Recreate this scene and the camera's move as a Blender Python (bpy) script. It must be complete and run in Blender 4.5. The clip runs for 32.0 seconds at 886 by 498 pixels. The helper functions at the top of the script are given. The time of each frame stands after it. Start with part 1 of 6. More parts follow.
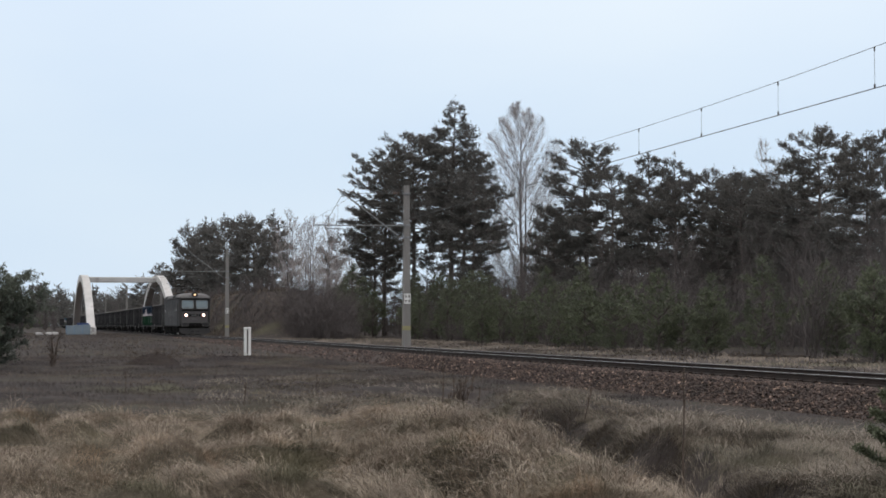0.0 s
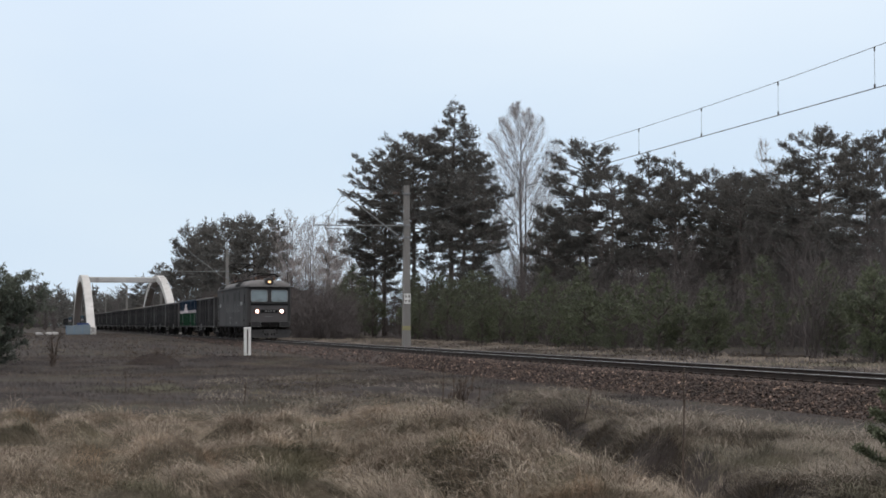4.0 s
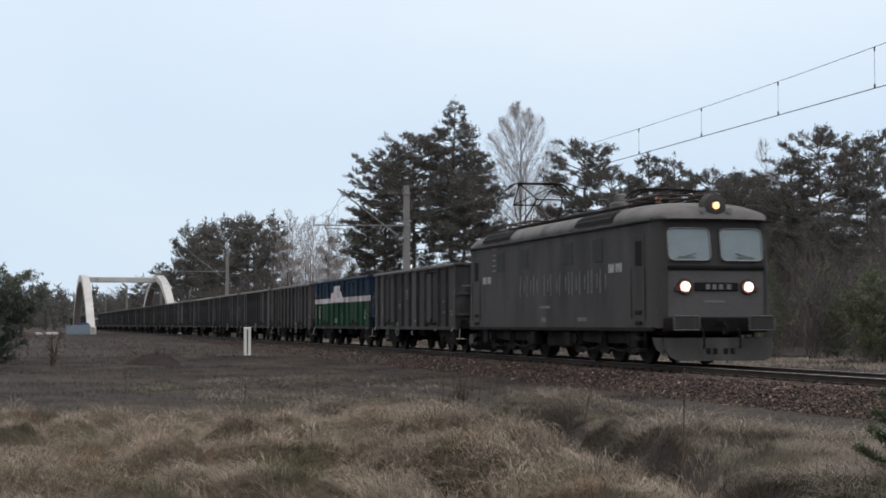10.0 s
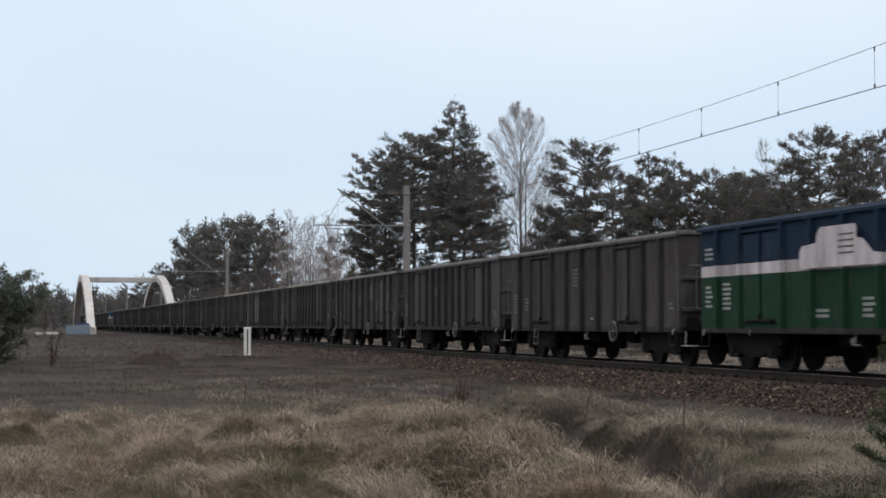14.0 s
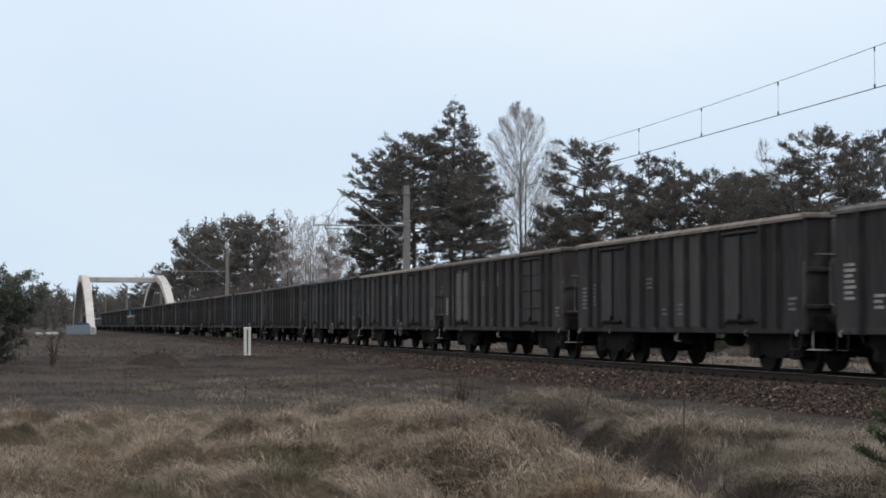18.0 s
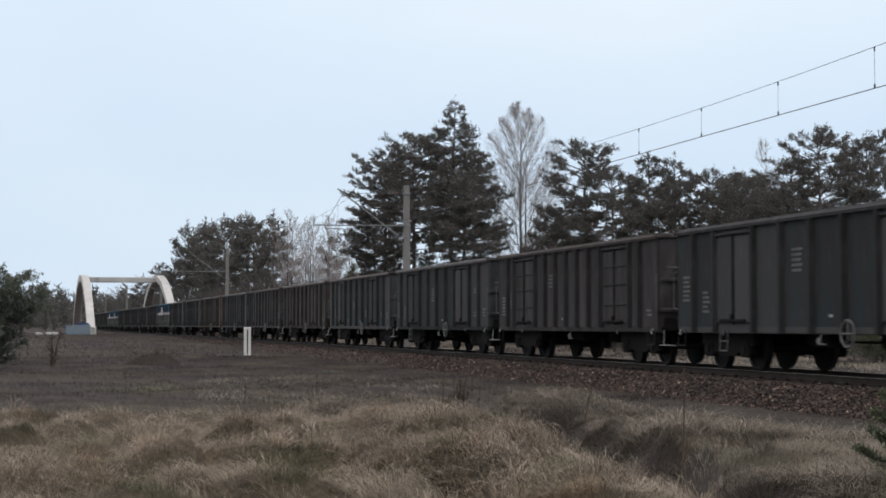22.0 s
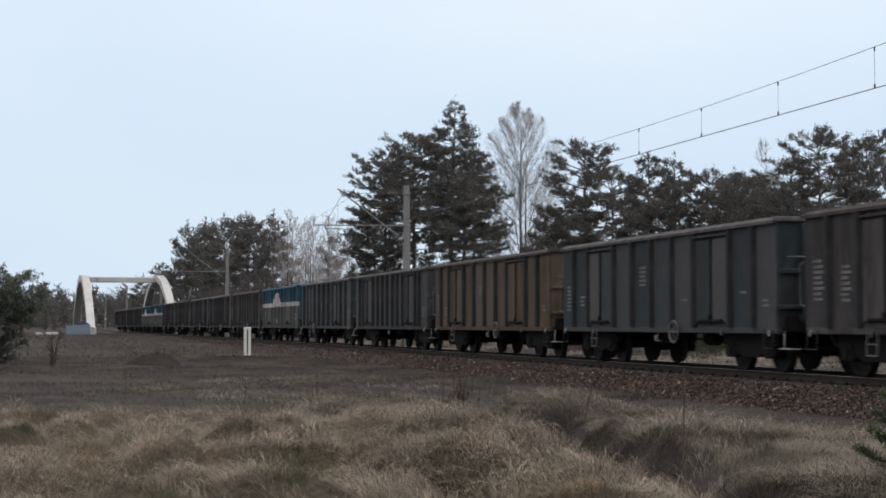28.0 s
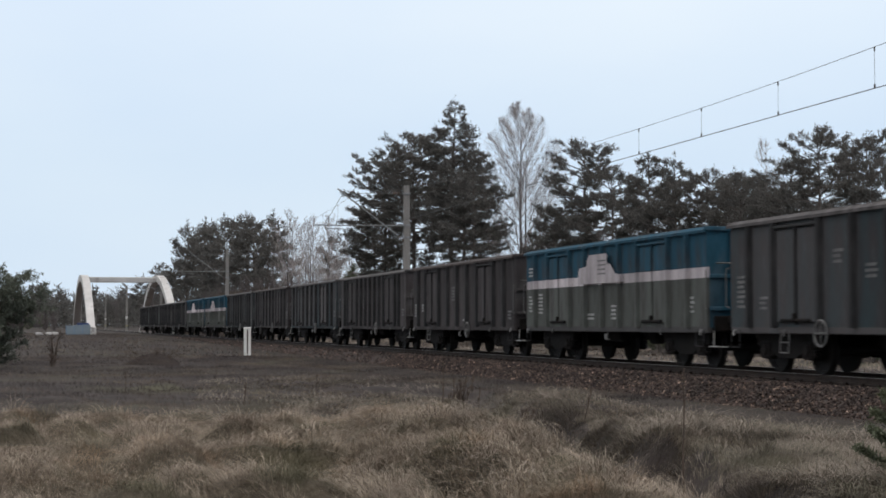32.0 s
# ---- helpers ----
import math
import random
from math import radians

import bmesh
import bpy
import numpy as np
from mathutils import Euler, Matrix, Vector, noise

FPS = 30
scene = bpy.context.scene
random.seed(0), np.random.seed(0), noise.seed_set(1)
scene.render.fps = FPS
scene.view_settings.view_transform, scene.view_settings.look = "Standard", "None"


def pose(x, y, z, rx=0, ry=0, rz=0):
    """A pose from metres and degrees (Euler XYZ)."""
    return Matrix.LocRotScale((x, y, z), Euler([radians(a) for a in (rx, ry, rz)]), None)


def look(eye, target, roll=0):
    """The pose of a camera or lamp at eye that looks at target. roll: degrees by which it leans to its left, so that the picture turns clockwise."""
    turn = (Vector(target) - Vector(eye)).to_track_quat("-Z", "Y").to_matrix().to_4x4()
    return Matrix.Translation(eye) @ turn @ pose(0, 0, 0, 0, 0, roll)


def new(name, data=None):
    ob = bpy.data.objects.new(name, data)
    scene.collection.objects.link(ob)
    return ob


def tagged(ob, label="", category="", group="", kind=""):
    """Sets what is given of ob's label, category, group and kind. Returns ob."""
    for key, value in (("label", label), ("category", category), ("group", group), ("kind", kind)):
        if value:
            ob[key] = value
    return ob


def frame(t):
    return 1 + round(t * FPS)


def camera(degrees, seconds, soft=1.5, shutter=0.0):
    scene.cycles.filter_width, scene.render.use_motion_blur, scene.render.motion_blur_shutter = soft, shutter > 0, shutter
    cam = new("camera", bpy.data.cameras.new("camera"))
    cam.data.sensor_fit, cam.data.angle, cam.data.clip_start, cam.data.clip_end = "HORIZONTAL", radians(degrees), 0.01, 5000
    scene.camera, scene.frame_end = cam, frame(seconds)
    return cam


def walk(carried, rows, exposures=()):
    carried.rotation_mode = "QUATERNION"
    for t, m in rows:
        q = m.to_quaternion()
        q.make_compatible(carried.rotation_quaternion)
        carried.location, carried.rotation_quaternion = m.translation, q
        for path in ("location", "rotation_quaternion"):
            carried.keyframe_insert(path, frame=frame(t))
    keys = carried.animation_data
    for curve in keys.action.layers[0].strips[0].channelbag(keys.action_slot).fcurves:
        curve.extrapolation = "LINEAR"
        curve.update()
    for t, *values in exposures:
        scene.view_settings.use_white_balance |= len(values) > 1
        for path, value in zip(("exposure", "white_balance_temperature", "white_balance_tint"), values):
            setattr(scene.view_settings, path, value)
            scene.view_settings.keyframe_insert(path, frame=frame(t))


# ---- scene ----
# Metres. The rails' top is z = 0. The track is straight and runs along x at y = 15.69; the train goes towards +x.
# The camera stands in the field beside the line, 0.96 m over the rails' height.
TRACK = 15.69
EYE = Vector((0.0, 0.0, 0.956))
YAW, TILT = radians(14.608), radians(2.667)

cam = camera(30.42, 32.0, soft=1.7, shutter=0.3)
AIM = EYE + 100.0 * Vector((-math.cos(YAW) * math.cos(TILT), math.sin(YAW) * math.cos(TILT), math.sin(TILT)))
walk(cam, [(0.0, look(EYE, AIM)), (32.0, look(EYE, AIM))])

# ---- light: an overcast winter sky ----
world = bpy.data.worlds.new("overcast_sky")
scene.world = world
world.use_nodes = True
wn, wl = world.node_tree.nodes, world.node_tree.links
sky = wn.new("ShaderNodeTexSky")
sky.sky_type = "NISHITA"
sky.sun_disc = False
sky.sun_elevation, sky.sun_rotation = radians(24), radians(160)
sky.air_density, sky.dust_density, sky.ozone_density = 1.0, 4.0, 1.0
wco = wn.new("ShaderNodeTexCoord")
wmap = wn.new("ShaderNodeMapping")
wmap.inputs["Scale"].default_value = (1.0, 1.0, 3.0)
wno = wn.new("ShaderNodeTexNoise")
wno.inputs["Scale"].default_value, wno.inputs["Detail"].default_value, wno.inputs["Roughness"].default_value = 2.2, 5.0, 0.45
wramp = wn.new("ShaderNodeValToRGB")
wramp.color_ramp.elements[0].position, wramp.color_ramp.elements[0].color = 0.3, (6.5, 8.0, 9.85, 1)
wramp.color_ramp.elements[1].position, wramp.color_ramp.elements[1].color = 0.75, (7.75, 8.95, 10.05, 1)
wmix = wn.new("ShaderNodeMix")
wmix.data_type = "RGBA"
wmix.inputs["Factor"].default_value = 0.93
wl.new(wco.outputs["Generated"], wmap.inputs["Vector"])
wl.new(wmap.outputs["Vector"], wno.inputs["Vector"])
wl.new(wno.outputs["Fac"], wramp.inputs["Fac"])
wl.new(sky.outputs["Color"], wmix.inputs[6])
wl.new(wramp.outputs["Color"], wmix.inputs[7])
# the cloud deck is brighter overhead than at the horizon
wsep = wn.new("ShaderNodeSeparateXYZ")
wl.new(wco.outputs["Generated"], wsep.inputs["Vector"])
wup = wn.new("ShaderNodeValToRGB")
wup.color_ramp.elements[0].position, wup.color_ramp.elements[0].color = 0.1, (1.0, 1.0, 1.0, 1)
wup.color_ramp.elements[1].position, wup.color_ramp.elements[1].color = 0.9, (2.0, 1.62, 1.36, 1)
wl.new(wsep.outputs["Z"], wup.inputs["Fac"])
wscale = wn.new("ShaderNodeVectorMath")
wscale.operation = "MULTIPLY"
wl.new(wmix.outputs[2], wscale.inputs[0])
wl.new(wup.outputs["Color"], wscale.inputs[1])
wl.new(wscale.outputs["Vector"], wn["Background"].inputs["Color"])
wn["Background"].inputs["Strength"].default_value = 0.1
sun = new("sun", bpy.data.lights.new("sun", "SUN"))
sun.data.energy, sun.data.angle, sun.data.color = 0.5, radians(30), (1.0, 0.97, 0.93)
sun.matrix_world = look((50, 40, 120), (0, 0, 0))
scene.view_settings.exposure = 0.0


# ---- materials ----
def surf(name, c1, c2, scale=3.0, rough=0.8, metal=0.0, bump=0.3, bscale=40.0, c3=None, s3=0.6, t3=(0.5, 0.7), islands=0.0, pieces=0.0, glow=None, spec=0.5, stretch=(1, 1, 1), depth=0.02, c4=None, s4=2.0, t4=(0.6, 0.74), thin=0.0, repaint=None):
    """Two-scale noise colour, with stains of c3, relief, and a spread of brightness by island or by object."""
    m = bpy.data.materials.new(name)
    m.use_nodes = True
    n, l = m.node_tree.nodes, m.node_tree.links
    b = n["Principled BSDF"]
    co = n.new("ShaderNodeTexCoord")
    mp = n.new("ShaderNodeMapping")
    mp.inputs["Scale"].default_value = stretch
    l.new(co.outputs["Object"], mp.inputs["Vector"])

    def cloud(sc, detail=4.0):
        t = n.new("ShaderNodeTexNoise")
        t.inputs["Scale"].default_value, t.inputs["Detail"].default_value = sc, detail
        l.new(mp.outputs["Vector"], t.inputs["Vector"])
        return t

    def mixed(fac, a, bb, mode="MIX"):
        x = n.new("ShaderNodeMix")
        x.data_type, x.blend_type = "RGBA", mode
        for sock, v in ((x.inputs["Factor"], fac), (x.inputs[6], a), (x.inputs[7], bb)):
            if isinstance(v, tuple):
                sock.default_value = (*v, 1)
            elif isinstance(v, float):
                sock.default_value = v
            else:
                l.new(v, sock)
        return x.outputs[2]

    def step(v, lo, hi):
        r = n.new("ShaderNodeMapRange")
        r.inputs["From Min"].default_value, r.inputs["From Max"].default_value = lo, hi
        l.new(v, r.inputs["Value"])
        return r.outputs["Result"]

    col = mixed(step(cloud(scale).outputs["Fac"], 0.3, 0.7), c1, c2)
    if c3:
        col = mixed(step(cloud(s3, 6.0).outputs["Fac"], *t3), col, c3)
    if repaint:
        # some sheets have lost their colour or were painted over
        col = mixed(step(n.new("ShaderNodeObjectInfo").outputs["Random"], *repaint[1]), col, repaint[0])
    if c4:
        col = mixed(step(cloud(s4, 7.0).outputs["Fac"], *t4), col, c4)
    fine = cloud(bscale, 3.0)
    grey = n.new("ShaderNodeMapRange")
    grey.inputs["To Min"].default_value, grey.inputs["To Max"].default_value = 0.75, 1.25
    l.new(fine.outputs["Fac"], grey.inputs["Value"])
    hsv = n.new("ShaderNodeHueSaturation")
    l.new(col, hsv.inputs["Color"])
    l.new(grey.outputs["Result"], hsv.inputs["Value"])
    out = hsv.outputs["Color"]
    if islands or pieces:
        rnd = n.new("ShaderNodeNewGeometry").outputs["Random Per Island"] if islands else n.new("ShaderNodeObjectInfo").outputs["Random"]
        k = islands or pieces
        r = n.new("ShaderNodeMapRange")
        r.inputs["To Min"].default_value, r.inputs["To Max"].default_value = 1 - k, 1 + k
        l.new(rnd, r.inputs["Value"])
        h2 = n.new("ShaderNodeHueSaturation")
        l.new(out, h2.inputs["Color"])
        l.new(r.outputs["Result"], h2.inputs["Value"])
        out = h2.outputs["Color"]
    l.new(out, b.inputs["Base Color"])
    b.inputs["Roughness"].default_value, b.inputs["Metallic"].default_value = rough, metal
    b.inputs["Specular IOR Level"].default_value = spec
    if bump:
        bp = n.new("ShaderNodeBump")
        bp.inputs["Strength"].default_value, bp.inputs["Distance"].default_value = bump, depth
        l.new(fine.outputs["Fac"], bp.inputs["Height"])
        l.new(bp.outputs["Normal"], b.inputs["Normal"])
    if thin:
        tr, mx = n.new("ShaderNodeBsdfTranslucent"), n.new("ShaderNodeMixShader")
        mx.inputs["Fac"].default_value = thin
        l.new(out, tr.inputs["Color"])
        l.new(b.outputs["BSDF"], mx.inputs[1])
        l.new(tr.outputs["BSDF"], mx.inputs[2])
        l.new(mx.outputs["Shader"], n["Material Output"].inputs["Surface"])
    if glow:
        b.inputs["Emission Color"].default_value, b.inputs["Emission Strength"].default_value = (*glow[:3], 1), glow[3]
    return m


GROUND = surf("field_soil", (0.064, 0.053, 0.048), (0.038, 0.033, 0.031), 1.6, 1.0, bump=0.4, bscale=7.0, c3=(0.076, 0.071, 0.047), s3=0.16, t3=(0.54, 0.7), spec=0.1, depth=0.06)
GRASS = surf("dry_grass", (0.385, 0.322, 0.255), (0.192, 0.156, 0.124), 1.5, 0.9, bump=0, bscale=3.0, c3=(0.105, 0.095, 0.064), s3=1.0, t3=(0.52, 0.64), islands=0.45, spec=0.12, c4=(0.29, 0.212, 0.148), s4=0.9, t4=(0.55, 0.66), thin=0.2)
PALEGRASS = surf("bleached_grass", (0.272, 0.234, 0.193), (0.136, 0.117, 0.097), 1.4, 0.9, bump=0, bscale=3.0, c3=(0.1, 0.094, 0.066), s3=0.7, t3=(0.52, 0.68), islands=0.5, spec=0.12, thin=0.2)
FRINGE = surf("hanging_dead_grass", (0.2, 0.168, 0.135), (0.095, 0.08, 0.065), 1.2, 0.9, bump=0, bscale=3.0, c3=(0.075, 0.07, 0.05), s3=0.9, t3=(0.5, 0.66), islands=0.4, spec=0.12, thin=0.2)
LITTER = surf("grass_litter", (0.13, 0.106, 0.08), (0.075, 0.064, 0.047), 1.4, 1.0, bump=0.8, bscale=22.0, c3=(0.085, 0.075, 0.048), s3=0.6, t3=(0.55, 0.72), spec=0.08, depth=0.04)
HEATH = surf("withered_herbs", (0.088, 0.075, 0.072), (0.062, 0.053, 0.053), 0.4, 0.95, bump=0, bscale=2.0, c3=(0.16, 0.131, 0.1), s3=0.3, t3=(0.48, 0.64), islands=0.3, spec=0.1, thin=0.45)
STRAW = surf("straw_grass", (0.24, 0.2, 0.163), (0.15, 0.124, 0.103), 0.4, 0.9, bump=0, bscale=2.0, islands=0.3, spec=0.15)
STONES = surf("ballast_stones", (0.084, 0.06, 0.051), (0.042, 0.033, 0.03), 2.0, 0.9, bump=0.3, bscale=30.0, c3=(0.32, 0.228, 0.175), s3=7.0, t3=(0.58, 0.7), islands=0.75, spec=0.2)
BED = surf("ballast_bed", (0.085, 0.066, 0.058), (0.055, 0.044, 0.04), 6.0, 0.95, bump=1.0, bscale=16.0, spec=0.2, depth=0.05)
RAIL = surf("rail_steel", (0.04, 0.029, 0.024), (0.024, 0.019, 0.017), 3.0, 0.85, 0.0, bscale=60.0, spec=0.2)
RAILTOP = surf("worn_rail_head", (0.3, 0.29, 0.28), (0.2, 0.19, 0.18), 3.0, 0.42, 0.8, bump=0.05, bscale=60.0)
SLEEPER = surf("sleeper_concrete", (0.1, 0.086, 0.076), (0.065, 0.056, 0.05), 4.0, 0.95, bscale=50.0, pieces=0.2, spec=0.2)
CONCRETE = surf("mast_concrete", (0.22, 0.205, 0.19), (0.16, 0.15, 0.14), 1.2, 0.9, bscale=30.0, c3=(0.12, 0.112, 0.105), s3=0.9, t3=(0.58, 0.75), stretch=(1, 1, 0.3))
BRIDGE = surf("bridge_concrete", (0.53, 0.512, 0.495), (0.42, 0.402, 0.386), 0.5, 0.9, bscale=14.0, c3=(0.24, 0.215, 0.2), s3=0.7, t3=(0.58, 0.75), stretch=(1, 1, 0.35))
BRIDGEIN = surf("bridge_soffit_concrete", (0.2, 0.165, 0.15), (0.14, 0.115, 0.105), 0.6, 0.9, bscale=14.0)
WHITE = surf("white_paint", (0.72, 0.71, 0.68), (0.6, 0.585, 0.56), 4.0, 0.7, bscale=40.0, c3=(0.33, 0.3, 0.27), s3=3.0, t3=(0.62, 0.78))
GALV = surf("galvanised_steel", (0.24, 0.24, 0.24), (0.16, 0.16, 0.16), 3.0, 0.55, 0.6, bscale=50.0)
COPPER = surf("contact_wire_copper", (0.09, 0.075, 0.065), (0.06, 0.05, 0.045), 2.0, 0.5, 0.6, bump=0)
PORCELAIN = surf("porcelain", (0.16, 0.09, 0.06), (0.12, 0.065, 0.045), 5.0, 0.25, bump=0)
BARK = surf("pine_bark", (0.105, 0.086, 0.076), (0.062, 0.053, 0.048), 2.0, 0.95, bscale=12.0, stretch=(1, 1, 0.25), bump=0.8)
# needles greyed and lightened: the haze before the trees is in their colour
NEEDLES = surf("hazed_pine_needles", (0.132, 0.125, 0.115), (0.108, 0.102, 0.094), 0.7, 0.65, bump=0, bscale=3.0, islands=0.12, spec=0.25, thin=0.42)
FIELDPINE = surf("dark_field_pine_needles", (0.11, 0.12, 0.09), (0.075, 0.085, 0.066), 0.8, 0.6, bump=0, bscale=3.0, islands=0.3, spec=0.4, thin=0.3)
YOUNG = surf("young_pine_needles", (0.125, 0.138, 0.078), (0.07, 0.078, 0.053), 0.8, 0.6, bump=0, bscale=3.0, islands=0.3, spec=0.4, thin=0.25)
BIRCH = surf("birch_twigs", (0.15, 0.13, 0.125), (0.095, 0.084, 0.08), 2.0, 0.9, bump=0, bscale=6.0, islands=0.25, spec=0.15)
# fine twigs paled: bright sky blending between them is put into the colour
PALEBIRCH = surf("sky_paled_birch_twigs", (0.37, 0.33, 0.318), (0.28, 0.25, 0.242), 2.0, 0.9, bump=0, bscale=6.0, islands=0.25, spec=0.15)
TWIGS = surf("bare_twigs", (0.125, 0.106, 0.101), (0.08, 0.069, 0.067), 1.0, 0.95, bump=0, bscale=4.0, islands=0.3, spec=0.35)
STALK = surf("dead_stalk", (0.085, 0.06, 0.045), (0.055, 0.04, 0.032), 3.0, 0.95, bump=0, bscale=20.0)
EARTH = surf("heaped_earth", (0.045, 0.035, 0.03), (0.026, 0.021, 0.019), 3.0, 1.0, bump=1.0, bscale=9.0, spec=0.1, depth=0.06)
DARKSOIL = surf("dark_cess_soil", (0.064, 0.054, 0.048), (0.04, 0.034, 0.031), 1.6, 1.0, bump=0.7, bscale=12.0, c3=(0.052, 0.05, 0.033), s3=0.5, t3=(0.52, 0.7), spec=0.1, depth=0.03)


# ---- mesh tools ----
class Geo:
    """Collects simple solids as corners and faces of one mesh."""

    def __init__(self):
        self.v, self.f = [], []

    def add(self, verts, faces):
        k = len(self.v)
        self.v.extend(tuple(p) for p in verts)
        self.f.extend(tuple(i + k for i in q) for q in faces)
        return self

    def box(self, c, s, e=0.0):
        """A box of size s round c, its edges chamfered by e."""
        hx, hy, hz = s[0] / 2, s[1] / 2, s[2] / 2
        if e <= 0:
            vs = [(c[0] + a * hx, c[1] + b * hy, c[2] + d * hz) for a in (-1, 1) for b in (-1, 1) for d in (-1, 1)]
            return self.add(vs, [(0, 1, 3, 2), (4, 6, 7, 5), (0, 4, 5, 1), (2, 3, 7, 6), (0, 2, 6, 4), (1, 5, 7, 3)])
        e = min(e, hx * 0.9, hy * 0.9, hz * 0.9)
        ids, vs = {}, []
        for a in (-1, 1):
            for b in (-1, 1):
                for d in (-1, 1):
                    for ax in range(3):
                        q = [a * (hx - e), b * (hy - e), d * (hz - e)]
                        q[ax] = (a * hx, b * hy, d * hz)[ax]
                        ids[a, b, d, ax] = len(vs)
                        vs.append((c[0] + q[0], c[1] + q[1], c[2] + q[2]))
        fs = []
        for sg in (-1, 1):
            fs.append([ids[sg, b, d, 0] for b, d in ((-1, -1), (1, -1), (1, 1), (-1, 1))][::sg])
            fs.append([ids[a, sg, d, 1] for a, d in ((-1, -1), (-1, 1), (1, 1), (1, -1))][::sg])
            fs.append([ids[a, b, sg, 2] for a, b in ((-1, -1), (1, -1), (1, 1), (-1, 1))][::sg])
        for a in (-1, 1):
            for b in (-1, 1):
                fs.append([ids[a, b, -1, 0], ids[a, b, -1, 1], ids[a, b, 1, 1], ids[a, b, 1, 0]][::-a * b])
                fs.append([ids[a, -1, b, 0], ids[a, -1, b, 2], ids[a, 1, b, 2], ids[a, 1, b, 0]][::a * b])
                fs.append([ids[-1, a, b, 1], ids[-1, a, b, 2], ids[1, a, b, 2], ids[1, a, b, 1]][::-a * b])
                for d in (-1, 1):
                    fs.append([ids[a, b, d, 0], ids[a, b, d, 1], ids[a, b, d, 2]][::a * b * d])
        return self.add(vs, fs)

    def prism(self, pts, axis, a, b):
        """A flat outline (two coordinates a point) drawn out along an axis from a to b."""
        n = len(pts)
        put = {"x": lambda p, t: (t, p[0], p[1]), "y": lambda p, t: (p[0], t, p[1]), "z": lambda p, t: (p[0], p[1], t)}[axis]
        vs = [put(p, a) for p in pts] + [put(p, b) for p in pts]
        fs = [tuple(range(n))[::-1], tuple(range(n, 2 * n))] + [(i, (i + 1) % n, n + (i + 1) % n, n + i) for i in range(n)]
        return self.add(vs, fs)

    def tube(self, p0, p1, r0, r1=None, n=6, caps=True):
        r1 = r0 if r1 is None else r1
        p0, p1 = Vector(p0), Vector(p1)
        d = (p1 - p0).normalized()
        u = d.cross((0, 0, 1) if abs(d.z) < 0.9 else (1, 0, 0)).normalized()
        w = d.cross(u)
        vs = []
        for p, r in ((p0, r0), (p1, r1)):
            for i in range(n):
                a = 2 * math.pi * i / n
                vs.append(p + u * (r * math.cos(a)) + w * (r * math.sin(a)))
        fs = [(i, (i + 1) % n, n + (i + 1) % n, n + i) for i in range(n)]
        if caps:
            fs += [tuple(range(n))[::-1], tuple(range(n, 2 * n))]
        return self.add(vs, fs)

    def line(self, pts, r, n=5):
        for a, b in zip(pts[:-1], pts[1:]):
            self.tube(a, b, r, r, n)
        return self

    def ring(self, c, axis, r, t, n=20, m=5):
        """A torus of radius r and thickness t."""
        vs, fs = [], []
        for i in range(n):
            a = 2 * math.pi * i / n
            for j in range(m):
                b = 2 * math.pi * j / m
                q, h = r + t * math.cos(b), t * math.sin(b)
                x, y = q * math.cos(a), q * math.sin(a)
                vs.append({"x": (c[0] + h, c[1] + x, c[2] + y), "y": (c[0] + x, c[1] + h, c[2] + y), "z": (c[0] + x, c[1] + y, c[2] + h)}[axis])
        for i in range(n):
            for j in range(m):
                fs.append((i * m + j, ((i + 1) % n) * m + j, ((i + 1) % n) * m + (j + 1) % m, i * m + (j + 1) % m))
        return self.add(vs, fs)

    def lathe(self, c, axis, prof, n=20):
        """A turned solid: prof lists (place along the axis, radius)."""
        vs, fs = [], []
        for h, r in prof:
            for i in range(n):
                a = 2 * math.pi * i / n
                x, y = r * math.cos(a), r * math.sin(a)
                vs.append({"x": (c[0] + h, c[1] + x, c[2] + y), "y": (c[0] + x, c[1] + h, c[2] + y), "z": (c[0] + x, c[1] + y, c[2] + h)}[axis])
        for k in range(len(prof) - 1):
            for i in range(n):
                fs.append((k * n + i, k * n + (i + 1) % n, (k + 1) * n + (i + 1) % n, (k + 1) * n + i))
        fs += [tuple(range(n))[::-1], tuple(range((len(prof) - 1) * n, len(prof) * n))]
        return self.add(vs, fs)

    def mesh(self, name, mat, smooth=False):
        me = bpy.data.meshes.new(name)
        me.from_pydata(self.v, [], self.f)
        me.materials.append(mat)
        if smooth:
            me.polygons.foreach_set("use_smooth", [True] * len(me.polygons))
        bm = bmesh.new()
        bm.from_mesh(me)
        bmesh.ops.recalc_face_normals(bm, faces=bm.faces)
        bm.to_mesh(me)
        bm.free()
        return me


def raw_mesh(name, verts, faces, mat, smooth=False):
    """A mesh from arrays of corners and of triangles or quads, as it is."""
    me = bpy.data.meshes.new(name)
    verts, faces = np.asarray(verts, dtype=np.float32), np.asarray(faces, dtype=np.int32)
    n, k = faces.shape
    me.vertices.add(len(verts))
    me.vertices.foreach_set("co", verts.ravel())
    me.loops.add(n * k)
    me.loops.foreach_set("vertex_index", faces.ravel())
    me.polygons.add(n)
    me.polygons.foreach_set("loop_start", np.arange(0, n * k, k, dtype=np.int32))
    me.materials.append(mat)
    me.update(calc_edges=True)
    if smooth:
        me.polygons.foreach_set("use_smooth", np.ones(n, dtype=bool))
    return me


def thing(name, at=(0, 0, 0), label="", category="", group="", kind="", turn=0.0):
    ob = new(name)
    ob.empty_display_size = 0.1
    ob.matrix_basis = pose(*at, 0, 0, turn)
    return tagged(ob, label, category, group, kind)


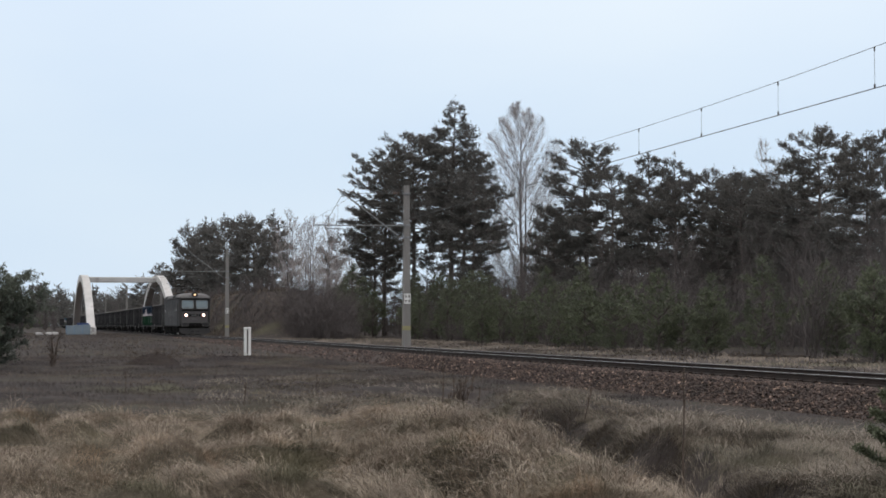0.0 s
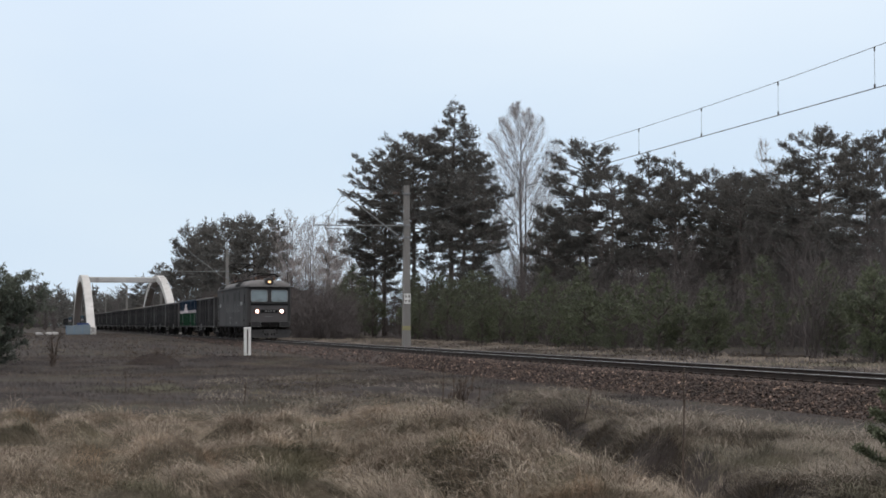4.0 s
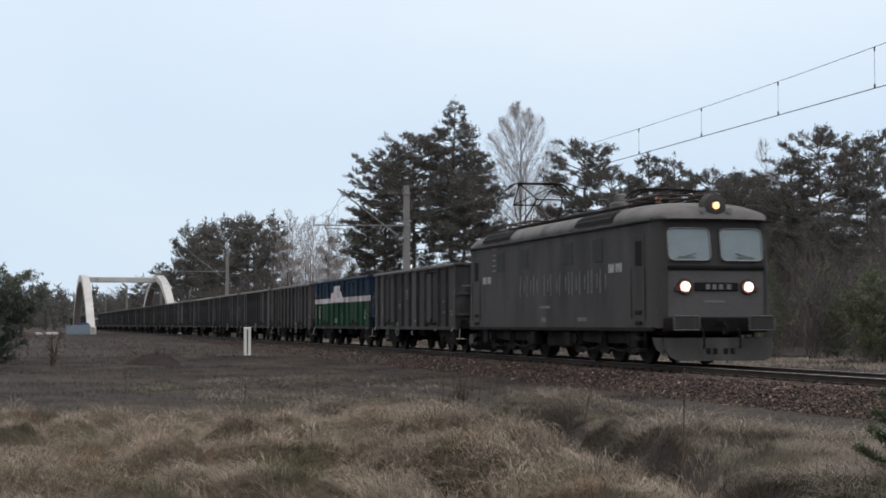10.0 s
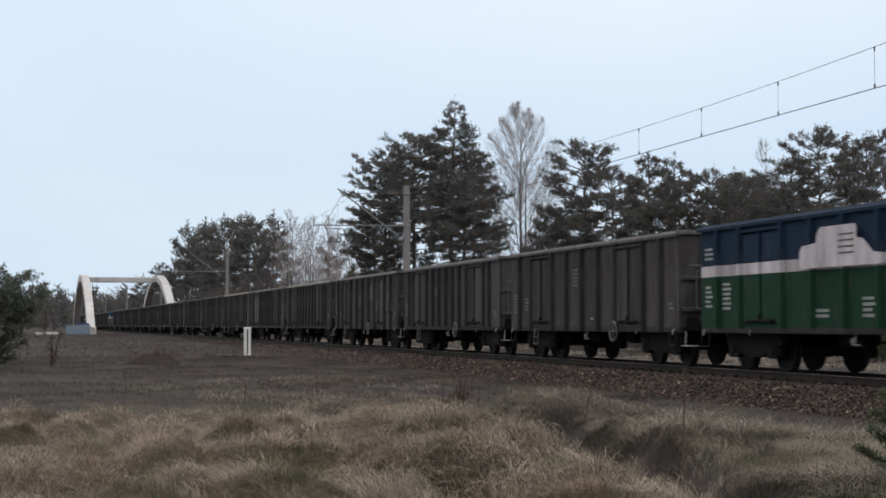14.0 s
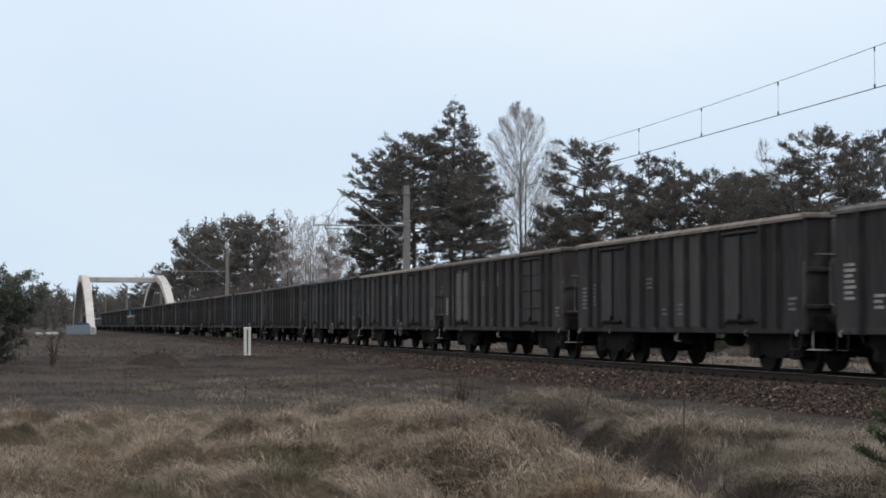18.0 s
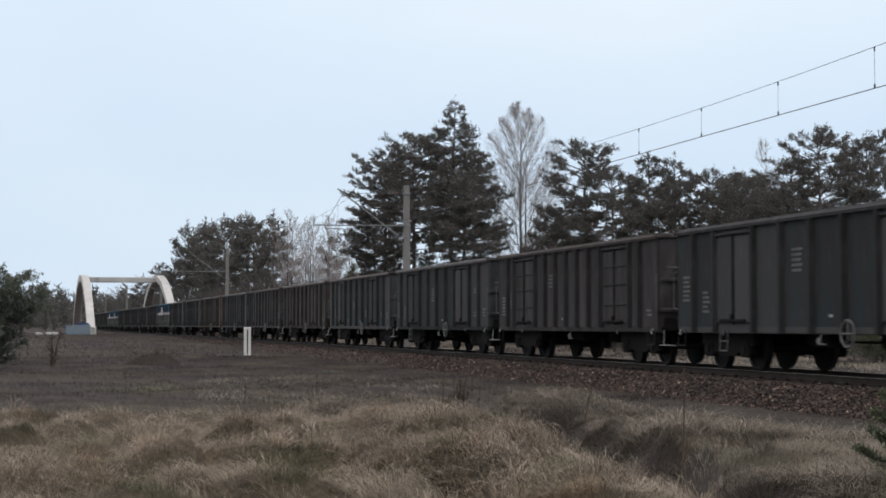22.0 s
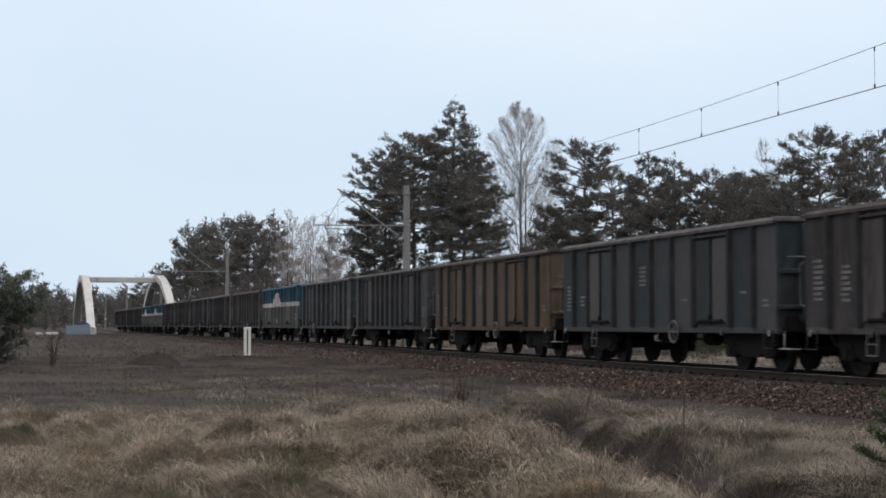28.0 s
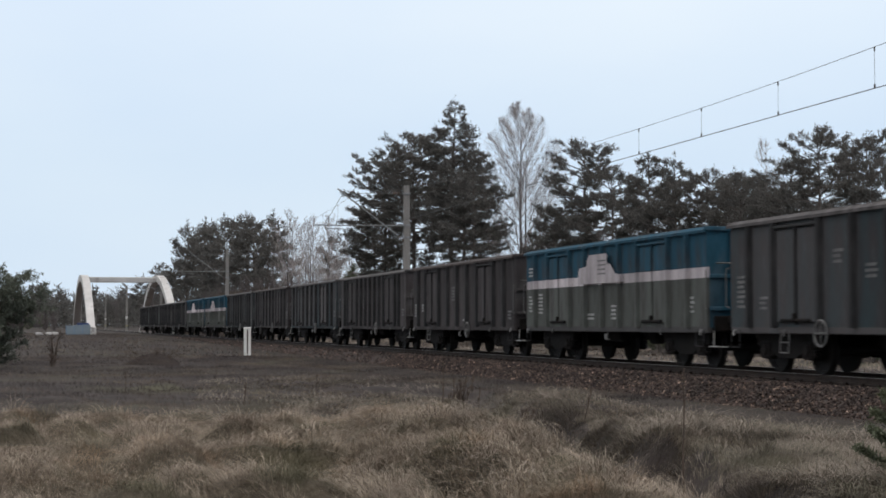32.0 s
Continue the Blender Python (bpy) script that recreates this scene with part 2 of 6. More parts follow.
def part(name, me, parent, label="", at=(0, 0, 0), rz=0.0):
    ob = new(name, me)
    ob.parent = parent
    ob.matrix_basis = pose(*at, 0, 0, rz)
    return tagged(ob, label)


MESHES = {}


def shared(key, mat, build, smooth=False):
    """One mesh for each shape and material, built once."""
    if (key, mat.name) not in MESHES:
        g = Geo()
        build(g)
        MESHES[key, mat.name] = g.mesh(key, mat, smooth)
    return MESHES[key, mat.name]


# ---- the ground ----
rng = np.random.default_rng(7)
LATTICE = rng.random((512, 512))


def vnoise(x, y, cell):
    """Smooth value noise from 0 to 1 with the given cell size."""
    x, y = np.asarray(x) / cell, np.asarray(y) / cell
    i, j = np.floor(x).astype(int), np.floor(y).astype(int)
    u, v = x - i, y - j
    u, v = u * u * (3 - 2 * u), v * v * (3 - 2 * v)
    a, b = LATTICE[i % 512, j % 512], LATTICE[(i + 1) % 512, j % 512]
    c, d = LATTICE[i % 512, (j + 1) % 512], LATTICE[(i + 1) % 512, (j + 1) % 512]
    return (a * (1 - u) + b * u) * (1 - v) + (c * (1 - u) + d * u) * v


def ramp(lo, hi, v):
    t = np.clip((v - lo) / (hi - lo), 0, 1)
    return t * t * (3 - 2 * t)


DITCH = [(-10.0, 5.95), (-12.2, 6.15), (-13.85, 6.35), (-15.5, 6.57), (-18.0, 6.9), (-21.5, 7.42), (-25.8, 8.1), (-34.2, 9.5)]


def ditch_gap(x, y):
    """Distance from the ditch's line, positive on the side of the track."""
    best, sign = np.full(np.shape(x), 9.0), np.ones(np.shape(x))
    for (x0, y0), (x1, y1) in zip(DITCH[:-1], DITCH[1:]):
        t = np.clip(((x - x0) * (x1 - x0) + (y - y0) * (y1 - y0)) / ((x1 - x0) ** 2 + (y1 - y0) ** 2), 0, 1)
        d = np.hypot(x - x0 - t * (x1 - x0), y - y0 - t * (y1 - y0))
        side = np.where((x - x0) * (y1 - y0) - (y - y0) * (x1 - x0) > 0, 1.0, -1.0)
        sign = np.where(d < best, side, sign)
        best = np.minimum(d, best)
    return best * sign


def ground_z(x, y):
    x, y = np.asarray(x, dtype=float), np.asarray(y, dtype=float)
    s = -x
    z = -0.55 + 0.38 * ramp(45, 190, s) + 0.0 * y
    z = np.where(y > TRACK, -0.45 + 0.15 * ramp(60, 200, s), z)
    # an old earth bank beside the line beyond the bridge
    z = z + 4.9 * ramp(20.8, 25.5, y) * (1 - ramp(28, 35, y)) * ramp(268, 222, s) * ramp(152, 172, s)
    near = 1 - ramp(60, 140, s)
    gap = ditch_gap(x, y)
    bed = ramp(3.6, 6.2, np.abs(y - TRACK)) * np.where(gap > 0, 0.32, 0.2 + 0.8 * ramp(0.5, 1.8, -gap))
    z = z + near * bed * (0.2 * (vnoise(x, y, 3.1) - 0.5) * (1 - 0.6 * ramp(24, 36, s)) + 0.5 * (ramp(0.3, 0.9, vnoise(x + 40, y, 0.7)) - 0.3) * (0.35 + 0.65 * ramp(0.25, 0.6, vnoise(x, y + 17, 4.0))) * (1 - 0.75 * ramp(24, 34, s)) + 0.11 * (vnoise(x, y + 90, 0.35) - 0.5))
    d, e = gap + 0.16 * (vnoise(x, y, 0.5) - 0.5), ramp(40, 27, s)
    # the ditch: a gentle near side and a steep bank facing the field
    z = z - e * 0.33 * ramp(-0.95, -0.15, d) * (1 - ramp(-0.05, 0.5, d))
    return z + e * 0.1 * ramp(-0.05, 0.45, d) * (1 - ramp(0.8, 2.6, d))


def spaced(*stops):
    out = []
    for (a, step), (b, _) in zip(stops[:-1], stops[1:]):
        out.extend(np.arange(a, b - 1e-6, step))
    return np.array(out + [stops[-1][0]])


gx = spaced((-4000, 400), (-800, 40), (-280, 4), (-90, 1.0), (-45, 0.4), (-28, 0.13), (-11, 2), (60, 60), (600, 0))
gy = spaced((-1600, 200), (-200, 20), (-20, 2), (-4, 0.22), (5.2, 0.12), (9.2, 0.22), (10.5, 0.4), (15.6, 1.0), (40, 10), (200, 200), (2000, 0))
GX, GY = np.meshgrid(gx, gy, indexing="ij")
GZ = ground_z(GX, GY)
nx, ny = GX.shape
idx = np.arange(nx * ny).reshape(nx, ny)
quads = np.stack([idx[:-1, :-1], idx[1:, :-1], idx[1:, 1:], idx[:-1, 1:]], -1).reshape(-1, 4)
ground_me = raw_mesh("ground", np.stack([GX, GY, GZ], -1).reshape(-1, 3), quads, GROUND, True)
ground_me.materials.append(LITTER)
mid = lambda A: 0.25 * (A[:-1, :-1] + A[1:, :-1] + A[1:, 1:] + A[:-1, 1:]).ravel()
MX, MY = mid(GX), mid(GY)
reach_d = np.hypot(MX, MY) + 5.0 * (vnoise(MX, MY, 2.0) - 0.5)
# darker soil kept along the ditch bank, part of its shade in the colour
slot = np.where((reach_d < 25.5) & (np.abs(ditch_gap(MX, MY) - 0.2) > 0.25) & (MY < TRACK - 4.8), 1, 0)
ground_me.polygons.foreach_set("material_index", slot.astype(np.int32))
ground = new("ground", ground_me)
tagged(ground, "brown winter field soil with moss and low dead growth", "ground", kind="structure")


def blades(name, n, xy, length, width, mat, label, flat=0.5, seed=1):
    """Many dead grass blades, each bent over, standing on the ground at the places that xy(n) gives; flat 1 lies matted."""
    r = np.random.default_rng(seed)
    x, y = xy(r, n)
    if mat not in (HEATH, FRINGE):
        # the ditch's steep bank carries little grass
        keep = np.abs(ditch_gap(x, y) - 0.12) > 0.38 * r.random(len(x))
        x, y = x[keep], y[keep]
    n = len(x)
    z = ground_z(x, y) - 0.015
    clump = vnoise(x, y, 0.55) * 0.6 + vnoise(x + 7, y, 1.7) * 0.4
    L = length * (0.55 + 0.8 * clump) * r.uniform(0.6, 1.2, n)
    a = 2 * math.pi * (vnoise(x, y + 31, 2.2) * 1.3) + 0.4 + r.normal(0, 0.55, n)
    k = flat * r.uniform(0.55, 1.0, n)
    run = 0.25 + 0.7 * k
    dx, dy = np.cos(a) * run, np.sin(a) * run
    b = a + math.pi / 2 + r.normal(0, 0.3, n)
    p0 = np.stack([x, y, z], -1)
    mid = p0 + np.stack([dx * L * 0.4, dy * L * 0.4, L * (0.55 - 0.34 * k)], -1)
    tip = p0 + np.stack([dx * L, dy * L, L * (0.95 - 0.85 * k)], -1)
    w = np.stack([np.cos(b), np.sin(b), 0.12 * r.normal(0, 1, n)], -1) * width * 0.5
    V = np.stack([p0, mid - w, mid + w, tip], 1).reshape(-1, 3)
    base = np.arange(n)[:, None] * 4
    F = np.concatenate([base + np.array([0, 2, 1]), base + np.array([1, 2, 3])], 0)
    ob = new(name, raw_mesh(name, V, F, mat))
    return tagged(ob, label, "grass", kind="stuff")


def wedge(r, n, d0, d1, a0, a1):
    """Places spread over a ring sector round the camera: distances d0 to d1, bearings off the track's line in degrees."""
    d = np.sqrt(r.uniform(d0 * d0, d1 * d1, n))
    a = np.radians(r.uniform(a0, a1, n))
    return -d * np.cos(a), d * np.sin(a)


def tussocks(name, n, place, per, length, width, mat, label, seed):
    """Grass tussocks: blades that rise from each root and droop outwards, combed over by the wind."""
    r = np.random.default_rng(seed)
    cx, cy = place(r, n)
    keep = np.abs(ditch_gap(cx, cy) - 0.05) > 0.3
    cx, cy = cx[keep], cy[keep]
    n = len(cx)
    size = r.uniform(0.55, 1.25, n) * (0.6 + 0.8 * vnoise(cx, cy, 2.3))
    count = (per * size ** 1.5).astype(int) + 8
    i = np.repeat(np.arange(n), count)
    k = len(i)
    S = size[i]
    a = r.uniform(0, 2 * math.pi, k)
    rad = np.sqrt(r.random(k)) * 0.17 * S
    x, y = cx[i] + rad * np.cos(a), cy[i] + rad * np.sin(a)
    L = length * S * r.uniform(0.45, 1.2, k)
    comb = 2 * math.pi * vnoise(cx[i], cy[i] + 31, 3.0) * 1.3 + 0.5
    dx = np.cos(a) * (0.35 + rad / 0.17) * 0.6 + 0.55 * np.cos(comb) + r.normal(0, 0.3, k)
    dy = np.sin(a) * (0.35 + rad / 0.17) * 0.6 + 0.55 * np.sin(comb) + r.normal(0, 0.3, k)
    z = ground_z(x, y) - 0.02
    p0 = np.stack([x, y, z], -1)
    up = r.uniform(0.15, 0.55, k)
    p1 = p0 + np.stack([dx * L * 0.22, dy * L * 0.22, L * up * 0.75], -1)
    p2 = p0 + np.stack([dx * L * 0.55, dy * L * 0.55, L * up], -1)
    p3 = p0 + np.stack([dx * L * 0.9, dy * L * 0.9, L * up * r.uniform(0.3, 0.95, k)], -1)
    t = np.arctan2(dy, dx) + math.pi / 2 + r.normal(0, 0.3, k)
    w = np.stack([np.cos(t), np.sin(t), 0.15 * r.normal(0, 1, k)], -1) * width * 0.5
    V = np.stack([p0, p1 - w, p1 + w, p2 - 0.7 * w, p2 + 0.7 * w, p3], 1).reshape(-1, 3)
    base = np.arange(k)[:, None] * 6
    F = np.concatenate([base + np.array(q) for q in ((0, 2, 1), (1, 2, 4), (1, 4, 3), (3, 4, 5))], 0)
    return tagged(new(name, raw_mesh(name, V, F, mat)), label, "grass", kind="stuff")


def near_spots(r, n):
    x, y = wedge(r, n, 11.0, 25, -2, 32)
    d = np.hypot(x, y)
    keep = (r.random(n) < (1.15 - ramp(19, 25, d)) * (0.12 + 1.2 * ramp(0.3, 0.7, vnoise(x + 40, y, 0.7)))) & (ditch_gap(x, y) < -0.1)
    return x[keep], y[keep]


def straw_spots(r, n):
    x, y = wedge(r, n, 13.2, 24, 4, 27)
    keep = (ditch_gap(x, y) < -0.8) & (r.random(n) < 1.2 * ramp(0.4, 0.7, vnoise(x + 11, y, 1.4)) * (1.2 - ramp(15, 24, np.hypot(x, y))))
    return x[keep], y[keep]


def bank_spots(r, n):
    x, y = wedge(r, n, 13, 36, 9, 33)
    keep = (y < TRACK - 5.3) & (r.random(n) < 0.35 + ramp(0.35, 0.6, vnoise(x, y, 3.5))) & ((ditch_gap(x, y) > 0) | (r.random(n) < 0.3))
    return x[keep], y[keep]


def near_grass(r, n):
    x, y = wedge(r, n, 11.0, 27, -2, 32)
    d = np.hypot(x, y)
    keep = (r.random(n) < (0.2 + 1.1 * ramp(0.25, 0.7, vnoise(x + 40, y, 0.7))) * (1.1 - ramp(20, 27, d))) & (y < TRACK - 4.6 - 0.8 * vnoise(x, y, 1.3))
    return x[keep], y[keep]


def near_mat(r, n):
    x, y = near_grass(r, n)
    keep = ditch_gap(x, y) < 0.0
    return x[keep], y[keep]


def near_bank(r, n):
    x, y = near_grass(r, n)
    keep = ditch_gap(x, y) > 0.0
    return x[keep], y[keep]


def ditch_grass(r, n):
    x, y = wedge(r, n, 22, 46, 6, 32)
    keep = (y < TRACK - 4.7) & (r.random(n) < ramp(0.35, 0.7, vnoise(x, y, 3.5) * 0.6 + vnoise(x, y, 0.8) * 0.5))
    return x[keep], y[keep]


def bank_growth(r, n):
    x = -r.uniform(12, 26, n)
    y = np.interp(-x, [-q[0] for q in DITCH], [q[1] for q in DITCH]) + r.uniform(-0.25, 0.5, n) * np.interp(-x, [12, 16, 20, 33], [1.3, 1.0, 0.8, 0.7])
    keep = r.random(n) < (0.2 + vnoise(x, y, 0.5)) * (1 - ramp(0.1, 0.8, np.abs(ditch_gap(x, y) - 0.1)) * ramp(-17, -20, x))
    return x[keep], y[keep]


def bank_fringe(r, n):
    x = -10.5 * (30.0 / 10.5) ** r.random(n)
    y = np.interp(-x, [-q[0] for q in DITCH], [q[1] for q in DITCH]) + r.normal(0.3, 0.28, n)
    keep = r.random(n) < 0.25 + vnoise(x, y, 0.45)
    return x[keep], y[keep]


def herbs(r, n):
    x, y = wedge(r, n, 24, 75, -2, 24)
    keep = (y < TRACK - 3.0) & (r.random(n) < 0.25 + ramp(0.25, 0.75, vnoise(x + 5, y, 4.5) * 0.5 + vnoise(x, y, 0.6) * 0.5))
    return x[keep], y[keep]


def cess_strip(r, n):
    x = -22.0 * (75.0 / 22.0) ** r.random(n)
    y = TRACK - r.uniform(3.0, 5.6, n)
    keep = r.random(n) < 0.35 + 0.9 * vnoise(x, y, 0.8)
    return x[keep], y[keep]


def far_herbs(r, n):
    x, y = wedge(r, n, 70, 210, -1, 12)
    keep = y < TRACK - 3.2
    return x[keep], y[keep]


def verge(r, n):
    x = -r.uniform(28, 170, n)
    y = r.uniform(TRACK + 3.2, TRACK + 18, n)
    keep = r.random(n) < 0.3 + vnoise(x, y, 1.5)
    return x[keep], y[keep]


tussocks("grass_tussocks", 2500, near_spots, 95, 0.34, 0.0046, GRASS, "tawny dead grass tussocks combed over by the wind", 8)
tussocks("bank_tussocks", 2600, bank_spots, 60, 0.36, 0.008, PALEGRASS, "pale dead grass tussocks along the ditch", 9)
BLEACHED = surf("bleached_straw", (0.5, 0.43, 0.35), (0.33, 0.28, 0.225), 1.5, 0.85, bump=0, bscale=3.0, islands=0.4, spec=0.15, thin=0.2)
tussocks("straw_clumps", 300, straw_spots, 22, 0.3, 0.009, BLEACHED, "clumps of broad bleached straw blades in the near grass", 15)
blades("dry_grass", 310000, near_mat, 0.2, 0.005, GRASS, "matted tawny dead grass lying over low hummocks", 0.85, 1)
blades("bank_grass", 200000, near_bank, 0.25, 0.006, PALEGRASS, "bleached grey-brown dead grass beyond the ditch", 0.65, 10)
blades("ditch_grass", 36000, ditch_grass, 0.3, 0.011, PALEGRASS, "pale dead grass along a shallow ditch", 0.9, 2)
# dark blades over the ditch bank put its shade into the colour
blades("bank_growth", 22000, bank_growth, 0.14, 0.007, HEATH, "dark withered growth standing in for the ditch bank's shade", 0.8, 6)
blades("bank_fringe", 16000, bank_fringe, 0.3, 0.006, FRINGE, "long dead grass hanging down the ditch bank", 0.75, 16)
blades("withered_herbs", 150000, herbs, 0.19, 0.0085, HEATH, "low grey-brown withered herbs over the field", 0.45, 3)
blades("cess_growth", 34000, cess_strip, 0.11, 0.011, HEATH, "low grey-brown growth along the foot of the ballast", 0.7, 12)
blades("far_herbs", 26000, far_herbs, 0.26, 0.04, HEATH, "brown withered growth on the far field", 0.6, 4)
blades("verge_grass", 42000, verge, 0.3, 0.026, STRAW, "straw-coloured dead grass beyond the track", 0.8, 5)
blades("bank_herbs", 12000, lambda r, n: (-r.uniform(160, 275, n), r.uniform(20.5, 29, n)), 0.75, 0.06, HEATH, "brown withered growth on the earth bank", 0.5, 14)
cess_x, cess_q = np.arange(-190, -18, 0.6), np.array([-5.2, -4.8, -4.4, -4.0, -3.6, -3.2, -2.8])
CX, CQ = np.meshgrid(cess_x, cess_q, indexing="ij")
CY = TRACK + CQ + 0.25 * (vnoise(CX, CQ * 3, 2.5) - 0.5)
CZ = ground_z(CX, CY) + np.where(np.abs(CQ + 4.0) < 1.0, 0.025, -0.03)
ci = np.arange(CX.size).reshape(CX.shape)
cess = new("cess_path", raw_mesh("cess_path", np.stack([CX, CY, CZ], -1).reshape(-1, 3), np.stack([ci[:-1, :-1], ci[1:, :-1], ci[1:, 1:], ci[:-1, 1:]], -1).reshape(-1, 4), DARKSOIL, True))
tagged(cess, "strip of dark mossy soil at the foot of the ballast", "path", kind="structure")

# ---- the track ----
bank = Geo()
prof = [(-3.1, -0.75), (-1.85, -0.2), (-0.82, -0.185), (-0.7, -0.2), (0.7, -0.2), (0.82, -0.185), (1.85, -0.2), (3.1, -0.75)]
bank.prism([(TRACK + a, b) for a, b in prof], "x", -1500, 200)
tagged(new("ballast_bed", bank.mesh("ballast_bed", BED)), "rust-brown crushed stone railway bed", "railway bed", kind="structure")


def ballast(name, n, x0, x1, size, seed, sides):
    """Loose crushed stones, each an uneven eight-faced lump, over the bed's shoulder and slope."""
    r = np.random.default_rng(seed)
    x = r.uniform(x0, x1, n)
    q = r.uniform(*sides, n)
    za = np.interp(np.abs(q), [0, 1.85, 3.1], [-0.2, -0.2, -0.75])
    c = np.stack([x, TRACK + q + r.normal(0, 0.03, n), za + r.uniform(-0.01, 0.035, n)], -1)
    R = size * r.uniform(0.55, 1.35, n)
    octa = np.array([(1, 0, 0), (-1, 0, 0), (0, 1, 0), (0, -1, 0), (0, 0, 1), (0, 0, -1)], dtype=float)
    V = octa[None] * r.uniform(0.55, 1.2, (n, 6, 1)) + r.normal(0, 0.18, (n, 6, 3))
    a = r.uniform(0, 2 * math.pi, n)
    ca, sa = np.cos(a)[:, None], np.sin(a)[:, None]
    X, Y, Z = V[..., 0] * ca - V[..., 1] * sa, V[..., 0] * sa + V[..., 1] * ca, V[..., 2] * 0.75
    t = r.uniform(-0.8, 0.8, n)
    ct, st = np.cos(t)[:, None], np.sin(t)[:, None]
    Y, Z = Y * ct - Z * st, Y * st + Z * ct
    V = np.stack([X, Y, Z], -1) * R[:, None, None] + c[:, None]
    tri = np.array([(0, 2, 4), (2, 1, 4), (1, 3, 4), (3, 0, 4), (3, 1, 5), (0, 3, 5)])
    F = (np.arange(n)[:, None, None] * 6 + tri[None]).reshape(-1, 3)
    ob = new(name, raw_mesh(name, V.reshape(-1, 3), F, STONES))
    return tagged(ob, "reddish-brown and grey crushed ballast stones", "ballast", kind="stuff")


ballast("ballast_stones", 42000, -60, -22, 0.036, 11, (-3.15, -0.85))
ballast("far_ballast_stones", 11000, -150, -60, 0.05, 12, (-3.15, -0.85))
ballast("verge_ballast_stones", 9000, -110, -22, 0.05, 13, (0.85, 2.9))

track = thing("railway_track", (0, TRACK, 0), "straight single railway track with worn steel rails on sleepers", "railway track", kind="structure")
railprof = [(-0.07, -0.15), (0.07, -0.15), (0.07, -0.135), (0.012, -0.11), (0.012, -0.045), (0.036, -0.03), (0.036, -0.006), (-0.036, -0.006), (-0.036, -0.03), (-0.012, -0.045), (-0.012, -0.11), (-0.07, -0.135)]
for side in (-0.755, 0.755):
    r_ob = part("rail", Geo().prism([(side + a, b) for a, b in railprof], "x", -1500, 200).mesh("rail", RAIL), track, "brown rusted rail web")
    part("rail_head", Geo().prism([(side - 0.034, -0.006), (side - 0.03, 0.0), (side + 0.03, 0.0), (side + 0.034, -0.006)], "x", -1500, 200).mesh("rail_head", RAILTOP), r_ob, "polished running surface")
sleeper_me = Geo().prism([(-1.25, -0.32), (1.25, -0.32), (1.25, -0.2), (1.1, -0.16), (0.5, -0.16), (0.2, -0.18), (-0.2, -0.18), (-0.5, -0.16), (-1.1, -0.16), (-1.25, -0.2)], "x", -0.13, 0.13).mesh("sleeper", SLEEPER)
for i in range(260):
    part("sleeper", sleeper_me, track, at=(-18 - 0.6 * i, 0, 0))
rest = Geo()
for i in range(260, 560):
    rest.box((-18 - 0.6 * i, 0, -0.2), (0.26, 2.5, 0.09), 0.02)
tagged(part("far_sleepers", rest.mesh("far_sleepers", SLEEPER), track), kind="stuff")
clip_me = Geo().box((0, -0.09, -0.13), (0.1, 0.07, 0.05), 0.012).box((0, 0.09, -0.13), (0.1, 0.07, 0.05), 0.012).mesh("rail_clip", RAIL)
for i in range(70):
    part("rail_clip", clip_me, track, at=(-22 - 0.6 * i, -0.755, 0))


# ---- the old bridge with its two concrete arches ----
def arch_pts(rise, half, n=20):
    """A parabolic arch line over half its span, from one foot to the other."""
    return [(half * (1 - 2 * i / n), rise * (1 - (1 - 2 * i / n) ** 2)) for i in range(n + 1)]


def bridge():
    b = thing("arch_bridge", (-217, 0, -0.3), "weathered white concrete bridge with two arches and a top beam", "bridge")
    outer, inner = arch_pts(7.75, 27.5), arch_pts(6.95, 25.8)
    n = len(outer)
    for y in (8.15, 17.75):
        vs = []
        for w in (-0.45, 0.45):
            vs += [(x, y + w, z) for x, z in outer] + [(x, y + w, z) for x, z in inner]
        fs = []
        for i in range(n - 1):
            o, q = i, n + i
            fs += [(o, o + 1, q + 1, q), (2 * n + o, 2 * n + q, 2 * n + q + 1, 2 * n + o + 1), (o, 2 * n + o, 2 * n + o + 1, o + 1), (q, q + 1, 2 * n + q + 1, 2 * n + q)]
        fs += [(0, n, 3 * n, 2 * n), (n - 1, 3 * n - 1, 4 * n - 1, 2 * n - 1)]
        a = part("arch", Geo().add(vs, fs).mesh("arch", BRIDGE), b, "weathered white-painted concrete arch rib")
        part("kerb_beam", Geo().box((0, y, 0.2), (52, 0.6, 0.5), 0.05).mesh("kerb_beam", BRIDGEIN), b, "grimy concrete edge beam")
        part("plinth", Geo().box((27.0, y, 0.5), (1.5, 1.0, 1.1), 0.08).mesh("plinth", BRIDGE), a, "arch foot")
    part("top_beam", Geo().box((1.5, 12.95, 7.1), (0.9, 8.7, 0.7), 0.06).mesh("top_beam", BRIDGE), b, "straight concrete cross beam")
    # dark scrawl on the foot, as plain strokes
    for y, z, wy, wz in ((8.0, 0.9, 0.6, 0.06), (8.25, 0.7, 0.07, 0.35), (7.85, 0.65, 0.07, 0.3), (8.05, 0.45, 0.3, 0.06)):
        part("graffiti_stroke", Geo().box((27.76, y, z), (0.02, wy, wz)).mesh("graffiti_stroke", STALK), b)
    return b


